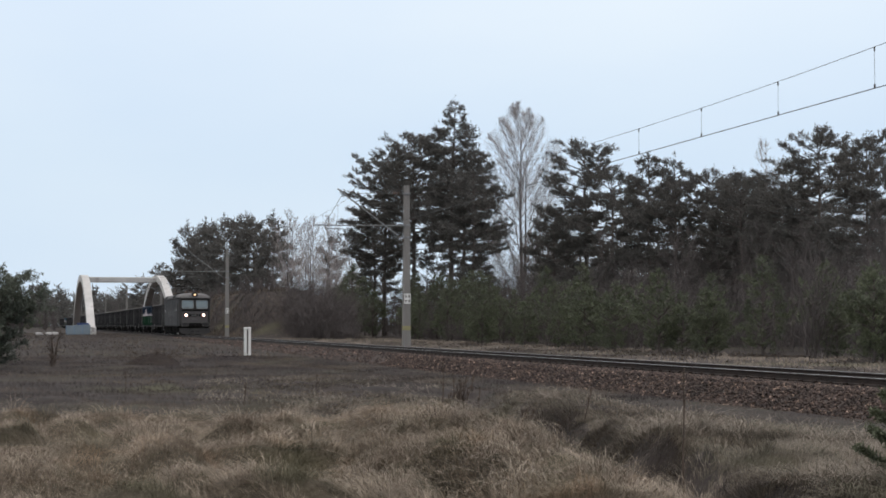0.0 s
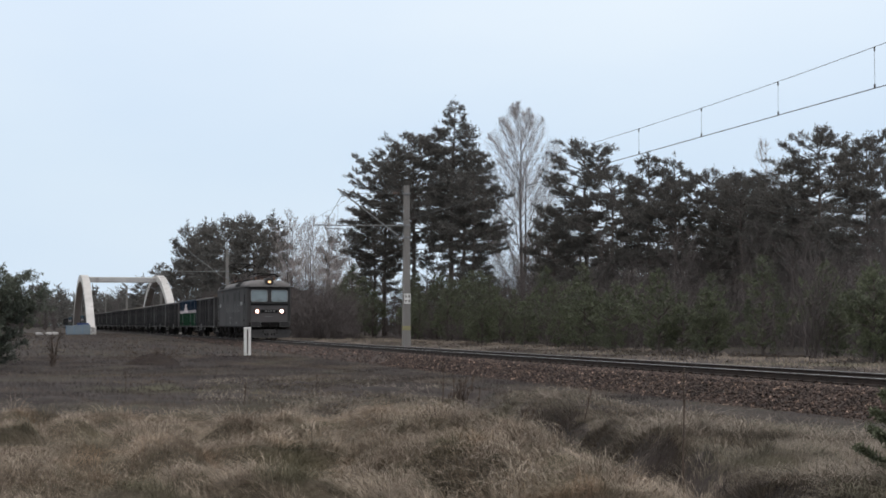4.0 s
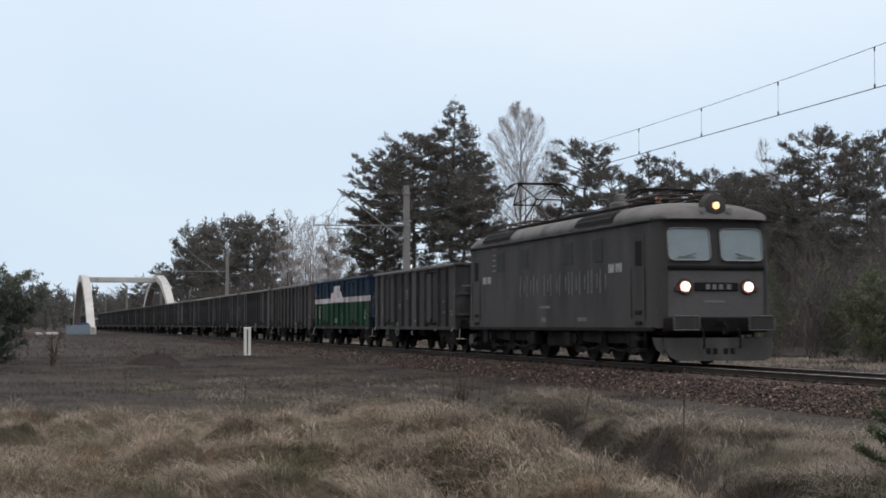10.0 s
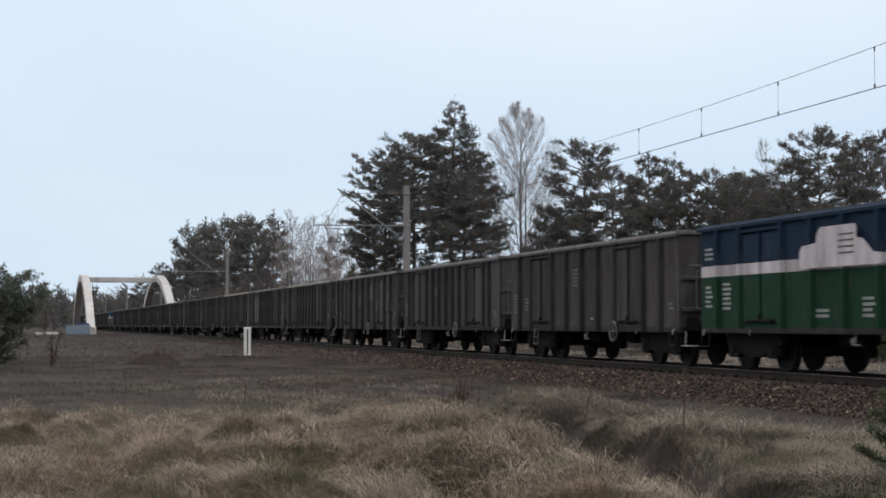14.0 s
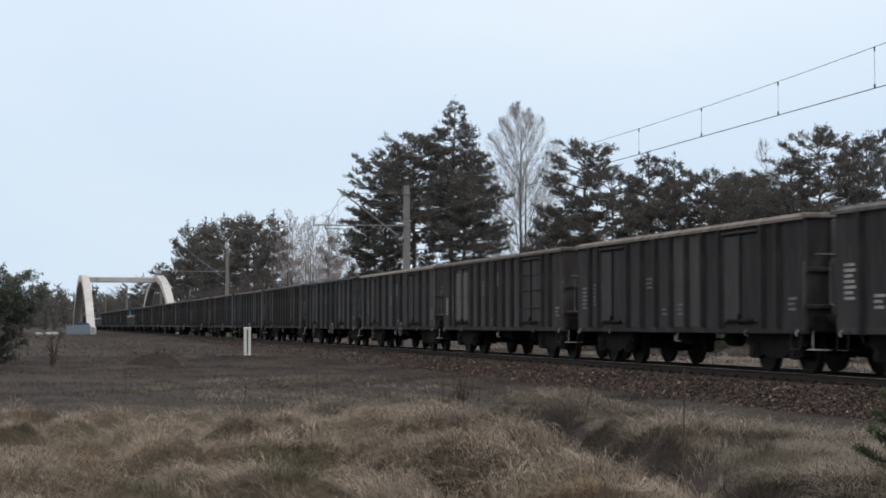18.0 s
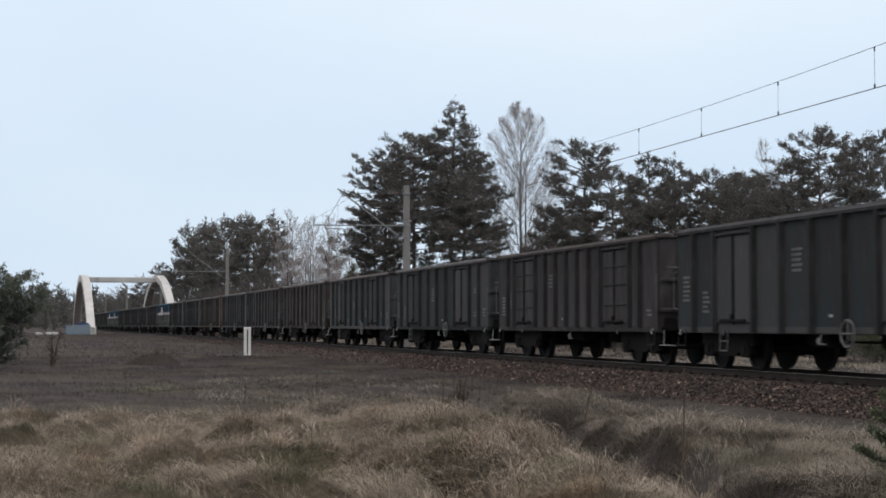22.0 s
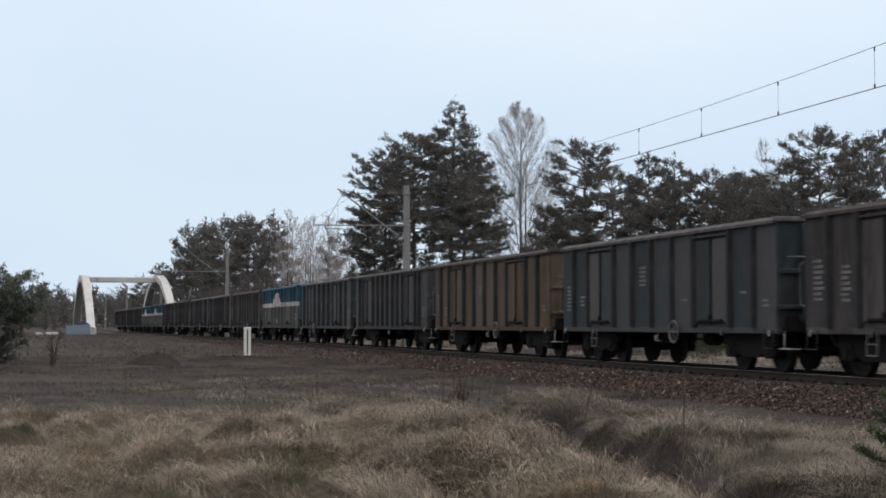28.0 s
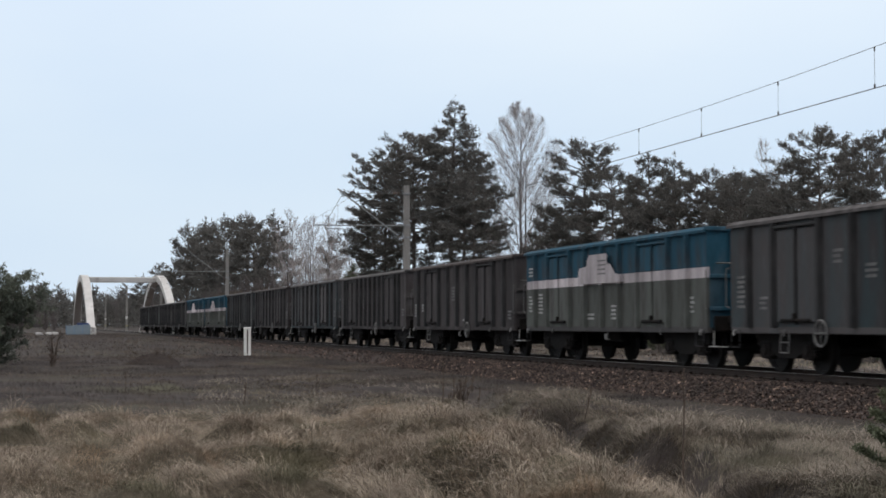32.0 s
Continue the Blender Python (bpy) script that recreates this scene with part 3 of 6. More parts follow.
bridge()
BLUE = surf("faded_blue_sheet", (0.16, 0.24, 0.33), (0.11, 0.17, 0.25), 2.0, 0.7, bscale=30.0)
BLUEDARK = surf("blue_tarpaulin", (0.03, 0.06, 0.18), (0.02, 0.04, 0.12), 2.0, 0.6, bscale=30.0)
BLUEGREY = surf("pale_metal_sheet", (0.2, 0.245, 0.28), (0.15, 0.19, 0.225), 2.0, 0.6, bscale=30.0)
fence = thing("sheet_fence", (-188, 6.9, -0.25), "faded blue-grey sheet metal fence beside the bridge foot", "fence")
for i in range(3):
    part("panel", Geo().box((0, 0, 0.62), (0.05, 0.82, 1.25), 0.02).mesh("panel", BLUEGREY), fence, at=(0, -0.9 * i + 0.6, -0.06 * i))
    part("post", Geo().box((0.05, 0, 0.6), (0.08, 0.08, 1.3), 0.01).mesh("post", BLUE), fence, at=(0, -0.9 * i + 0.15, -0.06 * i))
tarp = thing("blue_container", (-191.5, 7.2, -0.15), "dark blue covered box standing beside the arch foot", "container")
part("body", Geo().box((0, 0, 0.62), (1.2, 1.3, 1.25), 0.08).mesh("body", BLUEDARK), tarp)
part("lid", Geo().box((0, 0, 1.28), (1.3, 1.4, 0.1), 0.04).mesh("lid", BLUEDARK), tarp)
slab = thing("concrete_slab", (-186, 3.2, -0.15), "pale broken concrete slab lying in the grass", "slab")
part("slab_body", Geo().box((0, 0, 0.14), (1.5, 2.6, 0.3), 0.06).mesh("slab_body", BRIDGE), slab)

# ---- masts, cantilevers and wires ----
MASTS = [-6.9, -77.9, -148.9, -219.9, -290.9, -361.9, -432.9, -503.9]
MY = 18.45


def mast(x):
    m = thing("catenary_mast", (x, MY, -0.5), "grey concrete catenary mast with a slanting tubular bracket", "mast", "catenary masts along the track")
    pole = shared("pole", CONCRETE, lambda g: g.prism([(-0.2, -0.17), (0.2, -0.17), (0.2, 0.17), (-0.2, 0.17)], "z", 0, 0.01).add(
        [(-0.21, -0.18, 0), (0.21, -0.18, 0), (0.21, 0.18, 0), (-0.21, 0.18, 0), (-0.13, -0.12, 8.32), (0.13, -0.12, 8.32), (0.13, 0.12, 8.32), (-0.13, 0.12, 8.32)],
        [(0, 1, 5, 4), (1, 2, 6, 5), (2, 3, 7, 6), (3, 0, 4, 7), (4, 5, 6, 7)]))
    part("pole", pole, m)
    part("footing", shared("footing", CONCRETE, lambda g: g.box((0, 0, 0.05), (0.7, 0.7, 0.5), 0.06)), m)
    for z in (5.75, 6.35, 7.9):
        part("clamp", shared("clamp", GALV, lambda g: g.box((0, 0, 0), (0.36, 0.34, 0.09), 0.01)), m, at=(0, 0, z))
    stay = part("bracket_tube", shared("bracket_tube", GALV, lambda g: g.tube((0, -0.35, 5.75), (0, -3.45, 8.08), 0.038, n=8)), m, "slanting steel tube")
    part("insulator", shared("insulator_a", PORCELAIN, lambda g: [g.lathe((0, -0.16 - 0.07 * k, 5.61 + 0.052 * k), "y", [(-0.02, 0.03), (0.0, 0.075), (0.02, 0.03)], 10) for k in range(4)]), stay)
    tie = part("top_tie", shared("top_tie", GALV, lambda g: g.tube((0, -0.12, 7.92), (0, -3.2, 7.86), 0.009)), m)
    part("insulator", shared("insulator_b", PORCELAIN, lambda g: [g.lathe((0, -0.4 - 0.09 * k, 7.92), "y", [(-0.03, 0.03), (0.0, 0.07), (0.03, 0.03)], 10) for k in range(4)]), tie)
    reg = part("registration_tube", shared("registration_tube", GALV, lambda g: g.tube((0, -0.12, 6.32), (0, -4.6, 6.3), 0.03, n=8)), m)
    part("steady_arm", shared("steady_arm", GALV, lambda g: g.line([(0, -4.05, 6.34), (0, -4.05, 6.1), (0, -3.9, 6.14), (0, -3.1, 6.12), (0, -3.05, 5.98)], 0.022)), reg)
    part("dropper_stay", shared("dropper_stay", GALV, lambda g: g.tube((0, -4.1, 6.33), (0, -3.2, 7.84), 0.012)), reg)
    plate = part("number_plate", shared("number_plate", WHITE, lambda g: g.box((0.215, 0, 2.74), (0.02, 0.32, 0.5), 0.005)), m, "white plate with dark bars")
    [part("plate_bar", shared("plate_bar", STALK, lambda g: g.box((0.228, 0, 2.74), (0.006, 0.07, 0.13))), plate, at=(0, -0.08 + 0.16 * k, 0.12 * j)) for k in range(2) for j in (-1, 1)]
    part("yellow_band", shared("yellow_band", OCHREBAND, lambda g: g.box((0, 0, 1.3), (0.41, 0.35, 0.22), 0.01)), m, "faded yellow painted band")
    return m


OCHREBAND = surf("faded_yellow_band", (0.27, 0.25, 0.12), (0.22, 0.2, 0.11), 3.0, 0.9, bscale=30.0)
for x in MASTS:
    mast(x)


line = thing("overhead_line", (0, 0, 0), "thin overhead messenger and contact wires with droppers", "overhead line")
HUNG = [6.9] + [7.33] * 7


def wire(name, pts, r):
    """One continuous thin wire through the points."""
    g = Geo()
    n = 4
    vs = [(x, y + r * math.cos(math.pi * (j / 2 + 0.25)), z + r * math.sin(math.pi * (j / 2 + 0.25))) for x, y, z in pts for j in range(n)]
    fs = [(i * n + j, i * n + (j + 1) % n, (i + 1) * n + (j + 1) % n, (i + 1) * n + j) for i in range(len(pts) - 1) for j in range(n)]
    return g.add(vs, fs).mesh(name, COPPER)


for k in range(len(MASTS) - 1):
    x0, x1 = MASTS[k], MASTS[k + 1]
    y0, y1 = TRACK - 0.35 + 0.5 * (k % 2), TRACK - 0.35 + 0.5 * ((k + 1) % 2)
    at_x = lambda x: (y0 + (y1 - y0) * (x - x0) / (x1 - x0), HUNG[k] + (HUNG[k + 1] - HUNG[k]) * (x - x0) / (x1 - x0) - 1.05 * 4 * (x - x0) / (x1 - x0) * (1 - (x - x0) / (x1 - x0)))
    xs = [x0 + (x1 - x0) * i / 24 for i in range(25)]
    part("messenger_wire", wire("messenger_wire", [(x, *at_x(x)) for x in xs], 0.0065), line)
    part("contact_wire", wire("contact_wire", [(x, at_x(x)[0], 5.385) for x in xs], 0.0105), line)
    j = 0
    x = x0 - 4.15
    while x > x1 + 3:
        y, z = at_x(x)
        part("dropper", Geo().tube((x, y, z), (x, y, 5.385), 0.004, n=4).tube((x, y, 5.395), (x, y, 5.465), 0.02, n=5).tube((x, y, z), (x, y, z - 0.08), 0.016, n=5).mesh("dropper", COPPER), line)
        x -= 4.07
# ---- a heap of earth, a kilometre stone and weeds in the field ----
heap = Geo()
hn, hm = 22, 6
hv = [(0, 0, 0.42)]
for j in range(1, hm + 1):
    for i in range(hn):
        a, q = 2 * math.pi * i / hn, j / hm
        w = 1 + 0.18 * math.sin(3 * a + 1) + 0.1 * math.sin(7 * a)
        hv.append((1.9 * w * q * math.cos(a), 1.15 * w * q * math.sin(a), 0.42 * (1 - q * q) ** 1.2 + 0.05 * math.sin(5 * a + 9 * q) * (1 - q) - 0.06 * q))
hf = [(0, 1 + i, 1 + (i + 1) % hn) for i in range(hn)] + [(1 + (j - 1) * hn + i, 1 + j * hn + i, 1 + j * hn + (i + 1) % hn, 1 + (j - 1) * hn + (i + 1) % hn) for j in range(1, hm) for i in range(hn)]
hp = thing("earth_heap", (-62, 5.0, float(ground_z(-62, 5.0)) - 0.02), "low heap of dark brown earth and cut brushwood in the field", "earth heap")
part("earth", heap.add(hv, hf).mesh("earth", EARTH, True), hp)
HEAPED = [hp]

post = thing("hectometre_stone", (-68, 9.28, -0.25), "white-painted concrete marker post split by a dark groove", "marker post")
part("post_body", Geo().box((0, -0.085, 0.48), (0.16, 0.115, 1.1), 0.02).box((0, 0.085, 0.48), (0.16, 0.115, 1.1), 0.02).box((-0.02, 0, 0.45), (0.1, 0.1, 1.0), 0.01).mesh("post_body", WHITE), post)
part("cap", Geo().box((0, 0, 1.06), (0.18, 0.3, 0.1), 0.02).mesh("cap", WHITE), post)
part("groove_mark", Geo().box((0.04, 0, 0.5), (0.02, 0.045, 1.0)).mesh("groove_mark", STALK), post, "dark groove down the middle")


def stalk(x, y, h, lean, label="tall dead brown weed stalk standing in the grass", heads=9):
    r = random.Random(int(x * 91 + y * 37))
    z = float(ground_z(x, y)) - 0.05
    t = thing("weed_stalk", (x, y, z), label, "weed", "dead weed stalks in the field")
    g = Geo()
    pts = [(0, lean * h * (i / 5) ** 1.3 + r.uniform(-0.008, 0.008), h * i / 5) for i in range(6)]
    for i in range(5):
        g.tube(pts[i], pts[i + 1], 0.012 - 0.0013 * i, 0.0107 - 0.0013 * i, 5)
    part("stem", g.mesh("stem", STALK), t)
    for i in range(heads):
        u = r.uniform(0.55, 1.0)
        p = Vector((0, lean * h * u ** 1.3, h * u))
        g = Geo().tube(p, p + Vector((r.uniform(-0.02, 0.02), r.uniform(-0.025, 0.025), r.uniform(0.03, 0.07))), 0.007, 0.009, 5)
        part("seed_head", g.mesh("seed_head", STALK), t)
    return t


for x, y, h, lean in ((-23.4, 6.1, 0.85, 0.0), (-14.0, 5.93, 1.3, 0.01), (-27.1, 7.68, 0.62, 0.08), (-32.2, 8.85, 0.75, 0.3), (-32.5, 8.7, 0.6, 0.02), (-25.5, 8.0, 0.45, 0.45), (-22.8, 8.1, 0.5, 0.2),
                      (-38.5, 2.45, 0.5, -0.05), (-46, 5.4, 0.6, 0.05), (-29, 3.9, 0.4, 0.1), (-35, 6.3, 0.5, 0.0), (-23, 7.7, 0.35, 0.2)):
    stalk(x, y, h, lean)


# ---- trees ----
def needle_tufts(C, size, r, k=11):
    """Tufts of needles at the places C: k narrow triangles out of each."""
    C = np.repeat(np.asarray(C), k, 0)
    n = len(C)
    d = r.normal(0, 1, (n, 3)) + np.array([0, 0, 0.35])
    d /= np.linalg.norm(d, axis=1)[:, None]
    e = np.cross(d, r.normal(0, 1, (n, 3)))
    e /= np.linalg.norm(e, axis=1)[:, None] + 1e-9
    L = size * r.uniform(0.6, 1.3, n)[:, None]
    root = C + r.normal(0, size * 0.32, (n, 3))
    V = np.stack([root - e * L * 0.155, root + e * L * 0.155, root + d * L], 1).reshape(-1, 3)
    return V, np.arange(3 * n).reshape(-1, 3)


def shoot_needles(B, D, size, r, k=6):
    """Needled shoots: from each place B along its direction D, k narrow needles spread forwards round the shoot."""
    n = len(B) * k
    B, D = np.repeat(B, k, 0), np.repeat(D, k, 0)
    L = size * r.uniform(0.6, 1.25, (n, 1))
    root = B + D * L * r.uniform(-0.2, 0.6, (n, 1)) + r.normal(0, 0.2 * size, (n, 3))
    d = D * 0.7 + r.normal(0, 0.55, (n, 3))
    d /= np.linalg.norm(d, axis=1)[:, None]
    e = np.cross(d, r.normal(0, 1, (n, 3)))
    e /= np.linalg.norm(e, axis=1)[:, None] + 1e-9
    V = np.stack([root - e * L * 0.125, root + e * L * 0.125, root + d * L * 0.8], 1).reshape(-1, 3)
    return V, np.arange(3 * n).reshape(-1, 3)


DOME = ([0, 0.12, 0.35, 0.6, 0.8, 0.93, 1.0], [0.5, 0.8, 1.0, 0.98, 0.8, 0.52, 0.16])
SPIRE = ([0, 0.15, 0.35, 0.55, 0.68, 0.8, 0.9, 1.0], [0.6, 0.85, 1.0, 0.92, 0.62, 0.38, 0.25, 0.05])


def pine_meshes(seed, h, rad, cb, spire=0.0, shoots=2000, size=0.4, mat=None, limbs=46, stubs=True, needles=6, lift=0.0):
    """Trunk and crown of a Scots pine of height h; spire 0 is a broad old crown, 1 a narrow cone. Limbs fork into sprays of upturned shoots."""
    r = np.random.default_rng(seed)
    g = Geo()
    bend = r.normal(0, 0.012 * h, (9, 2)).cumsum(0) * 0.3
    bend -= bend[0]
    rt = 0.0115 * h + 0.03
    axis = lambda u: np.array([np.interp(u * 8, range(9), bend[:, 0]), np.interp(u * 8, range(9), bend[:, 1]), u * h * 0.97])
    for i in range(8):
        g.tube(axis(i / 8), axis((i + 1) / 8), rt * (1 - 0.115 * i), rt * (1 - 0.115 * (i + 1)), 6, False)
    A, B, W = [], [], []
    for i in range(limbs):
        q = ((i + r.uniform(0, 1)) / limbs) ** 0.95
        u = cb + (0.985 - cb) * q
        wide = (1 - spire) * np.interp(q, *DOME) + spire * np.interp(q, *SPIRE)
        L = max(0.25, rad * wide * r.uniform(0.52, 1.1))
        az = i * 2.4 + r.normal(0, 0.4)
        el = radians(r.uniform(-12, 12) + 34 * q ** 1.5 + lift)
        p = axis(u)
        flat = np.array([math.cos(az), math.sin(az), 0.0])
        mid = p + flat * (L * 0.55 * math.cos(el)) + np.array([0, 0, L * 0.5 * math.sin(el)])
        tip = mid + flat * (L * 0.45) + np.array([0, 0, L * (0.45 * math.sin(el) + 0.1)])
        w = 0.009 * L + 0.012
        g.tube(p, mid, w * 1.4, w, 3, False)
        g.tube(mid, tip, w, w * 0.35, 3, False)
        A.append(mid)
        B.append(tip)
        W.append(0.5 * L)
        for j in range(int(2 + 2.4 * L)):
            t = r.uniform(0.3, 1.0)
            o = p + (mid - p) * (t / 0.55) if t < 0.55 else mid + (tip - mid) * ((t - 0.55) / 0.45)
            a2 = az + (1 if j % 2 else -1) * r.uniform(0.35, 1.1)
            lb = (0.2 + 0.42 * (1.05 - t)) * L * r.uniform(0.6, 1.1) + 0.12
            e = o + np.array([math.cos(a2), math.sin(a2), r.uniform(0.0, 0.45)]) * lb
            if lb > 0.5:
                g.tube(o, e, w * 0.5, w * 0.2, 3, False)
            A.append(o + 0.25 * (e - o))
            B.append(e)
            W.append(lb)
    if stubs and cb > 0.15:
        for i in range(12):
            az, p = r.uniform(0, 6.28), axis(r.uniform(0.12, cb))
            g.tube(p, p + np.array([math.cos(az), math.sin(az), r.uniform(-0.2, 0.3)]) * r.uniform(0.4, 1.8), 0.03, 0.012, 3, False)
    A, B, W = np.array(A), np.array(B), np.array(W)
    # the leading shoots stand at the top
    A, B, W = np.vstack([A, axis(0.93)[None]]), np.vstack([B, axis(1.03)[None]]), np.append(W, 0.6)
    i = r.choice(len(W), shoots, p=W / W.sum())
    t = 1 - 0.95 * r.random((shoots, 1)) ** 1.3
    C = A[i] + (B[i] - A[i]) * t + r.normal(0, 0.16 * size + 0.012 * rad, (shoots, 3)) * np.array([1, 1, 0.7])
    D = (B[i] - A[i]) / (np.linalg.norm(B[i] - A[i], axis=1)[:, None] + 1e-9) * 0.55 + np.array([0, 0, 0.6]) + r.normal(0, 0.28, (shoots, 3))
    D /= np.linalg.norm(D, axis=1)[:, None]
    V, F = shoot_needles(C, D, size, r, needles)
    return g.mesh("trunk", BARK), raw_mesh("crown", V, F, mat or NEEDLES)


def ribbons(P0, P1, w0, w1, r):
    """Thin twigs from the places P0 to P1, each a narrow tapering blade turned at random."""
    d = P1 - P0
    e = np.cross(d, r.normal(0, 1, P0.shape))
    e /= np.linalg.norm(e, axis=1)[:, None] + 1e-9
    w0, w1 = np.broadcast_to(w0, len(P0))[:, None] * 0.5, np.broadcast_to(w1, len(P0))[:, None] * 0.5
    return np.stack([P0 - e * w0, P0 + e * w0, P1 + e * w1, P1 - e * w1], 1).reshape(-1, 3)


def forked(P0, P1, each, lo, hi, share, spread, up, r):
    """Side twigs: each parent twig gets a number of children between the shares lo and hi of its length."""
    n = len(P0)
    i = np.repeat(np.arange(n), each)
    d = P1[i] - P0[i]
    L = np.linalg.norm(d, axis=1)
    t = lo + (hi - lo) * (np.tile(np.arange(each), n) + r.random(len(i))) / each
    q = d / (L[:, None] + 1e-9) + r.normal(0, spread, (len(i), 3)) + np.array([0, 0, up])
    q /= np.linalg.norm(q, axis=1)[:, None]
    l = L * share * r.uniform(0.6, 1.25, len(i)) * (1.15 - 0.5 * t)
    s0 = P0[i] + d * t[:, None]
    return s0, s0 + q * l[:, None]


def twig_mesh(name, V, mat):
    V = np.concatenate(V)
    return raw_mesh(name, V, np.arange(len(V)).reshape(-1, 4), mat)


EGG = ([0, 0.15, 0.33, 0.48, 0.62, 0.78, 0.9, 1.0], [0.6, 0.8, 0.96, 1.0, 0.93, 0.68, 0.38, 0.06])


def bare_meshes(seed, h, rad, cb, prim=44, sec=7, ter=6, fine=2, mat=None, wide=1.0, twigs=None, angle=(26, 46), stems=1):
    """Trunk and leafless crown of a birch: straight steep branches that fork three times and end on an egg-shaped outline."""
    r = np.random.default_rng(seed)
    g = Geo()
    rt = 0.0085 * h + 0.02
    sway = r.normal(0, 0.003 * h, (7, 2)).cumsum(0)
    sway -= sway[0]
    at = lambda u: np.stack([np.interp(u, np.linspace(0, 1, 7), sway[:, 0]), np.interp(u, np.linspace(0, 1, 7), sway[:, 1]), np.asarray(u) * h], -1)
    for k in range(stems):
        side = np.array([0.0, 0.55 * k, 0.0])
        for i in range(8):
            lean = lambda u: at(u) * np.array([1, 1, 1 - 0.1 * k]) + side * min(1.0, 2.2 * u)
            g.tube(lean(0.92 * i / 8), lean(0.92 * (i + 1) / 8), rt * (1 - 0.12 * i) * (1 - 0.25 * k), rt * (1 - 0.12 * (i + 1)) * (1 - 0.25 * k), 6, False)
    edge = lambda z: rad * np.interp((z / h - cb) / (1 - cb), *EGG) * (z > cb * h * 0.8)

    def grown(P, D, L):
        """Twigs from P along D, cut where they would leave the crown's outline."""
        s = np.linspace(0.02, 1, 24)[None, :, None] * L[:, None, None]
        X = P[:, None] + D[:, None] * s
        out = np.hypot(X[..., 0], X[..., 1]) > edge(X[..., 2])
        first = np.where(out.any(1), out.argmax(1), 23)
        q = np.maximum(s[np.arange(len(P)), first, 0], 0.1 * L)
        return P + D * (q * r.uniform(0.68, 1.06, len(P)))[:, None]

    def unit(D):
        return D / (np.linalg.norm(D, axis=1)[:, None] + 1e-9)

    def forks(P0, P1, each, lo, share, turn, least):
        i = np.repeat(np.arange(len(P0)), each)
        d = P1[i] - P0[i]
        L = np.linalg.norm(d, axis=1)
        t = lo + (1 - lo) * (np.tile(np.arange(each), len(P0)) + r.random(len(i))) / each
        D = unit(unit(d) + r.normal(0, turn, (len(i), 3)) + np.array([0, 0, 0.22]))
        S = P0[i] + d * t[:, None]
        return S, grown(S, D, (L * share * (1.25 - 0.7 * t) + least) * r.uniform(0.6, 1.15, len(i)))

    q = (np.arange(prim) + r.random(prim)) / prim
    u = cb * 0.85 + (0.91 - cb * 0.85) * q ** 1.7
    az = np.arange(prim) * 2.4 + r.normal(0, 0.35, prim)
    th = np.radians(r.uniform(*angle, prim) * (1.05 - 0.3 * q))
    D = np.stack([np.cos(az) * np.sin(th), np.sin(az) * np.sin(th), np.cos(th)], -1)
    P = at(u)
    E = grown(P, D, np.full(prim, 0.55 * h) * r.uniform(0.55, 1.0, prim))
    L = np.linalg.norm(E - P, axis=1)
    w = wide * (0.008 * L + 0.016)
    B0, B1 = forks(P, E, sec, 0.18, 0.42, 0.3, 0.3)
    C0, C1 = forks(np.concatenate([B0, P]), np.concatenate([B1, E]), ter, 0.15, 0.4, 0.38, 0.45)
    F0, F1 = forks(C0, C1, fine, 0.2, 0.5, 0.45, 0.35)
    V = [ribbons(P, E, w * 1.2, wide * 0.012, r), ribbons(P, E, w * 1.2, wide * 0.012, r), ribbons(B0, B1, wide * 0.022, wide * 0.011, r), ribbons(C0, C1, wide * 0.013, wide * 0.007, r), ribbons(F0, F1, wide * 0.009, wide * 0.006, r)]
    return g.mesh("trunk", mat or BIRCH), twig_mesh("branches", V, twigs or mat or BIRCH)


def shrub_arrays(seed, h=2.4, spread=0.9, stems=12, twigs=7, sub=2, wide=1.0, bushy=0.35):
    """A leafless shrub: thin stems from one root, each with side twigs that fork once."""
    r = np.random.default_rng(seed)
    az = r.uniform(0, 6.28, stems)
    out = r.uniform(0.1, 1, stems) * spread
    L = h * r.uniform(0.6, 1.05, stems)
    flat = np.stack([np.cos(az) * out, np.sin(az) * out], -1)
    P = np.concatenate([r.normal(0, 0.1 * spread, (stems, 2)), np.zeros((stems, 1))], 1)
    M = P + np.concatenate([flat * 0.4, L[:, None] * 0.5], 1)
    E = P + np.concatenate([flat, L[:, None]], 1)
    A0, A1 = np.concatenate([P, M]), np.concatenate([M, E])
    B0, B1 = forked(A0, A1, twigs, 0.1, 1.0, 0.62, bushy + 0.1, 0.1, r)
    C0, C1 = forked(B0, B1, sub, 0.2, 1.0, 0.6, bushy + 0.2, 0.1, r)
    V = np.concatenate([ribbons(P, M, wide * 0.034, wide * 0.026, r), ribbons(M, E, wide * 0.026, wide * 0.012, r), ribbons(B0, B1, wide * 0.017, wide * 0.01, r), ribbons(C0, C1, wide * 0.012, wide * 0.007, r)])
    return V, np.arange(len(V)).reshape(-1, 4)


def stand(name, meshes, x, y, label, category, group="", scale=1.0, turn=0.0, names=("trunk", "crown"), sink=0.1):
    t = thing(name, (x, y, float(ground_z(x, y)) - sink), label, category, group, turn=turn)
    t.scale = (scale, scale, scale)
    for nm, me in zip(names, meshes):
        part(nm, me, t)
    return t


PINE = "dark green pine with a bare lower trunk at the forest edge"
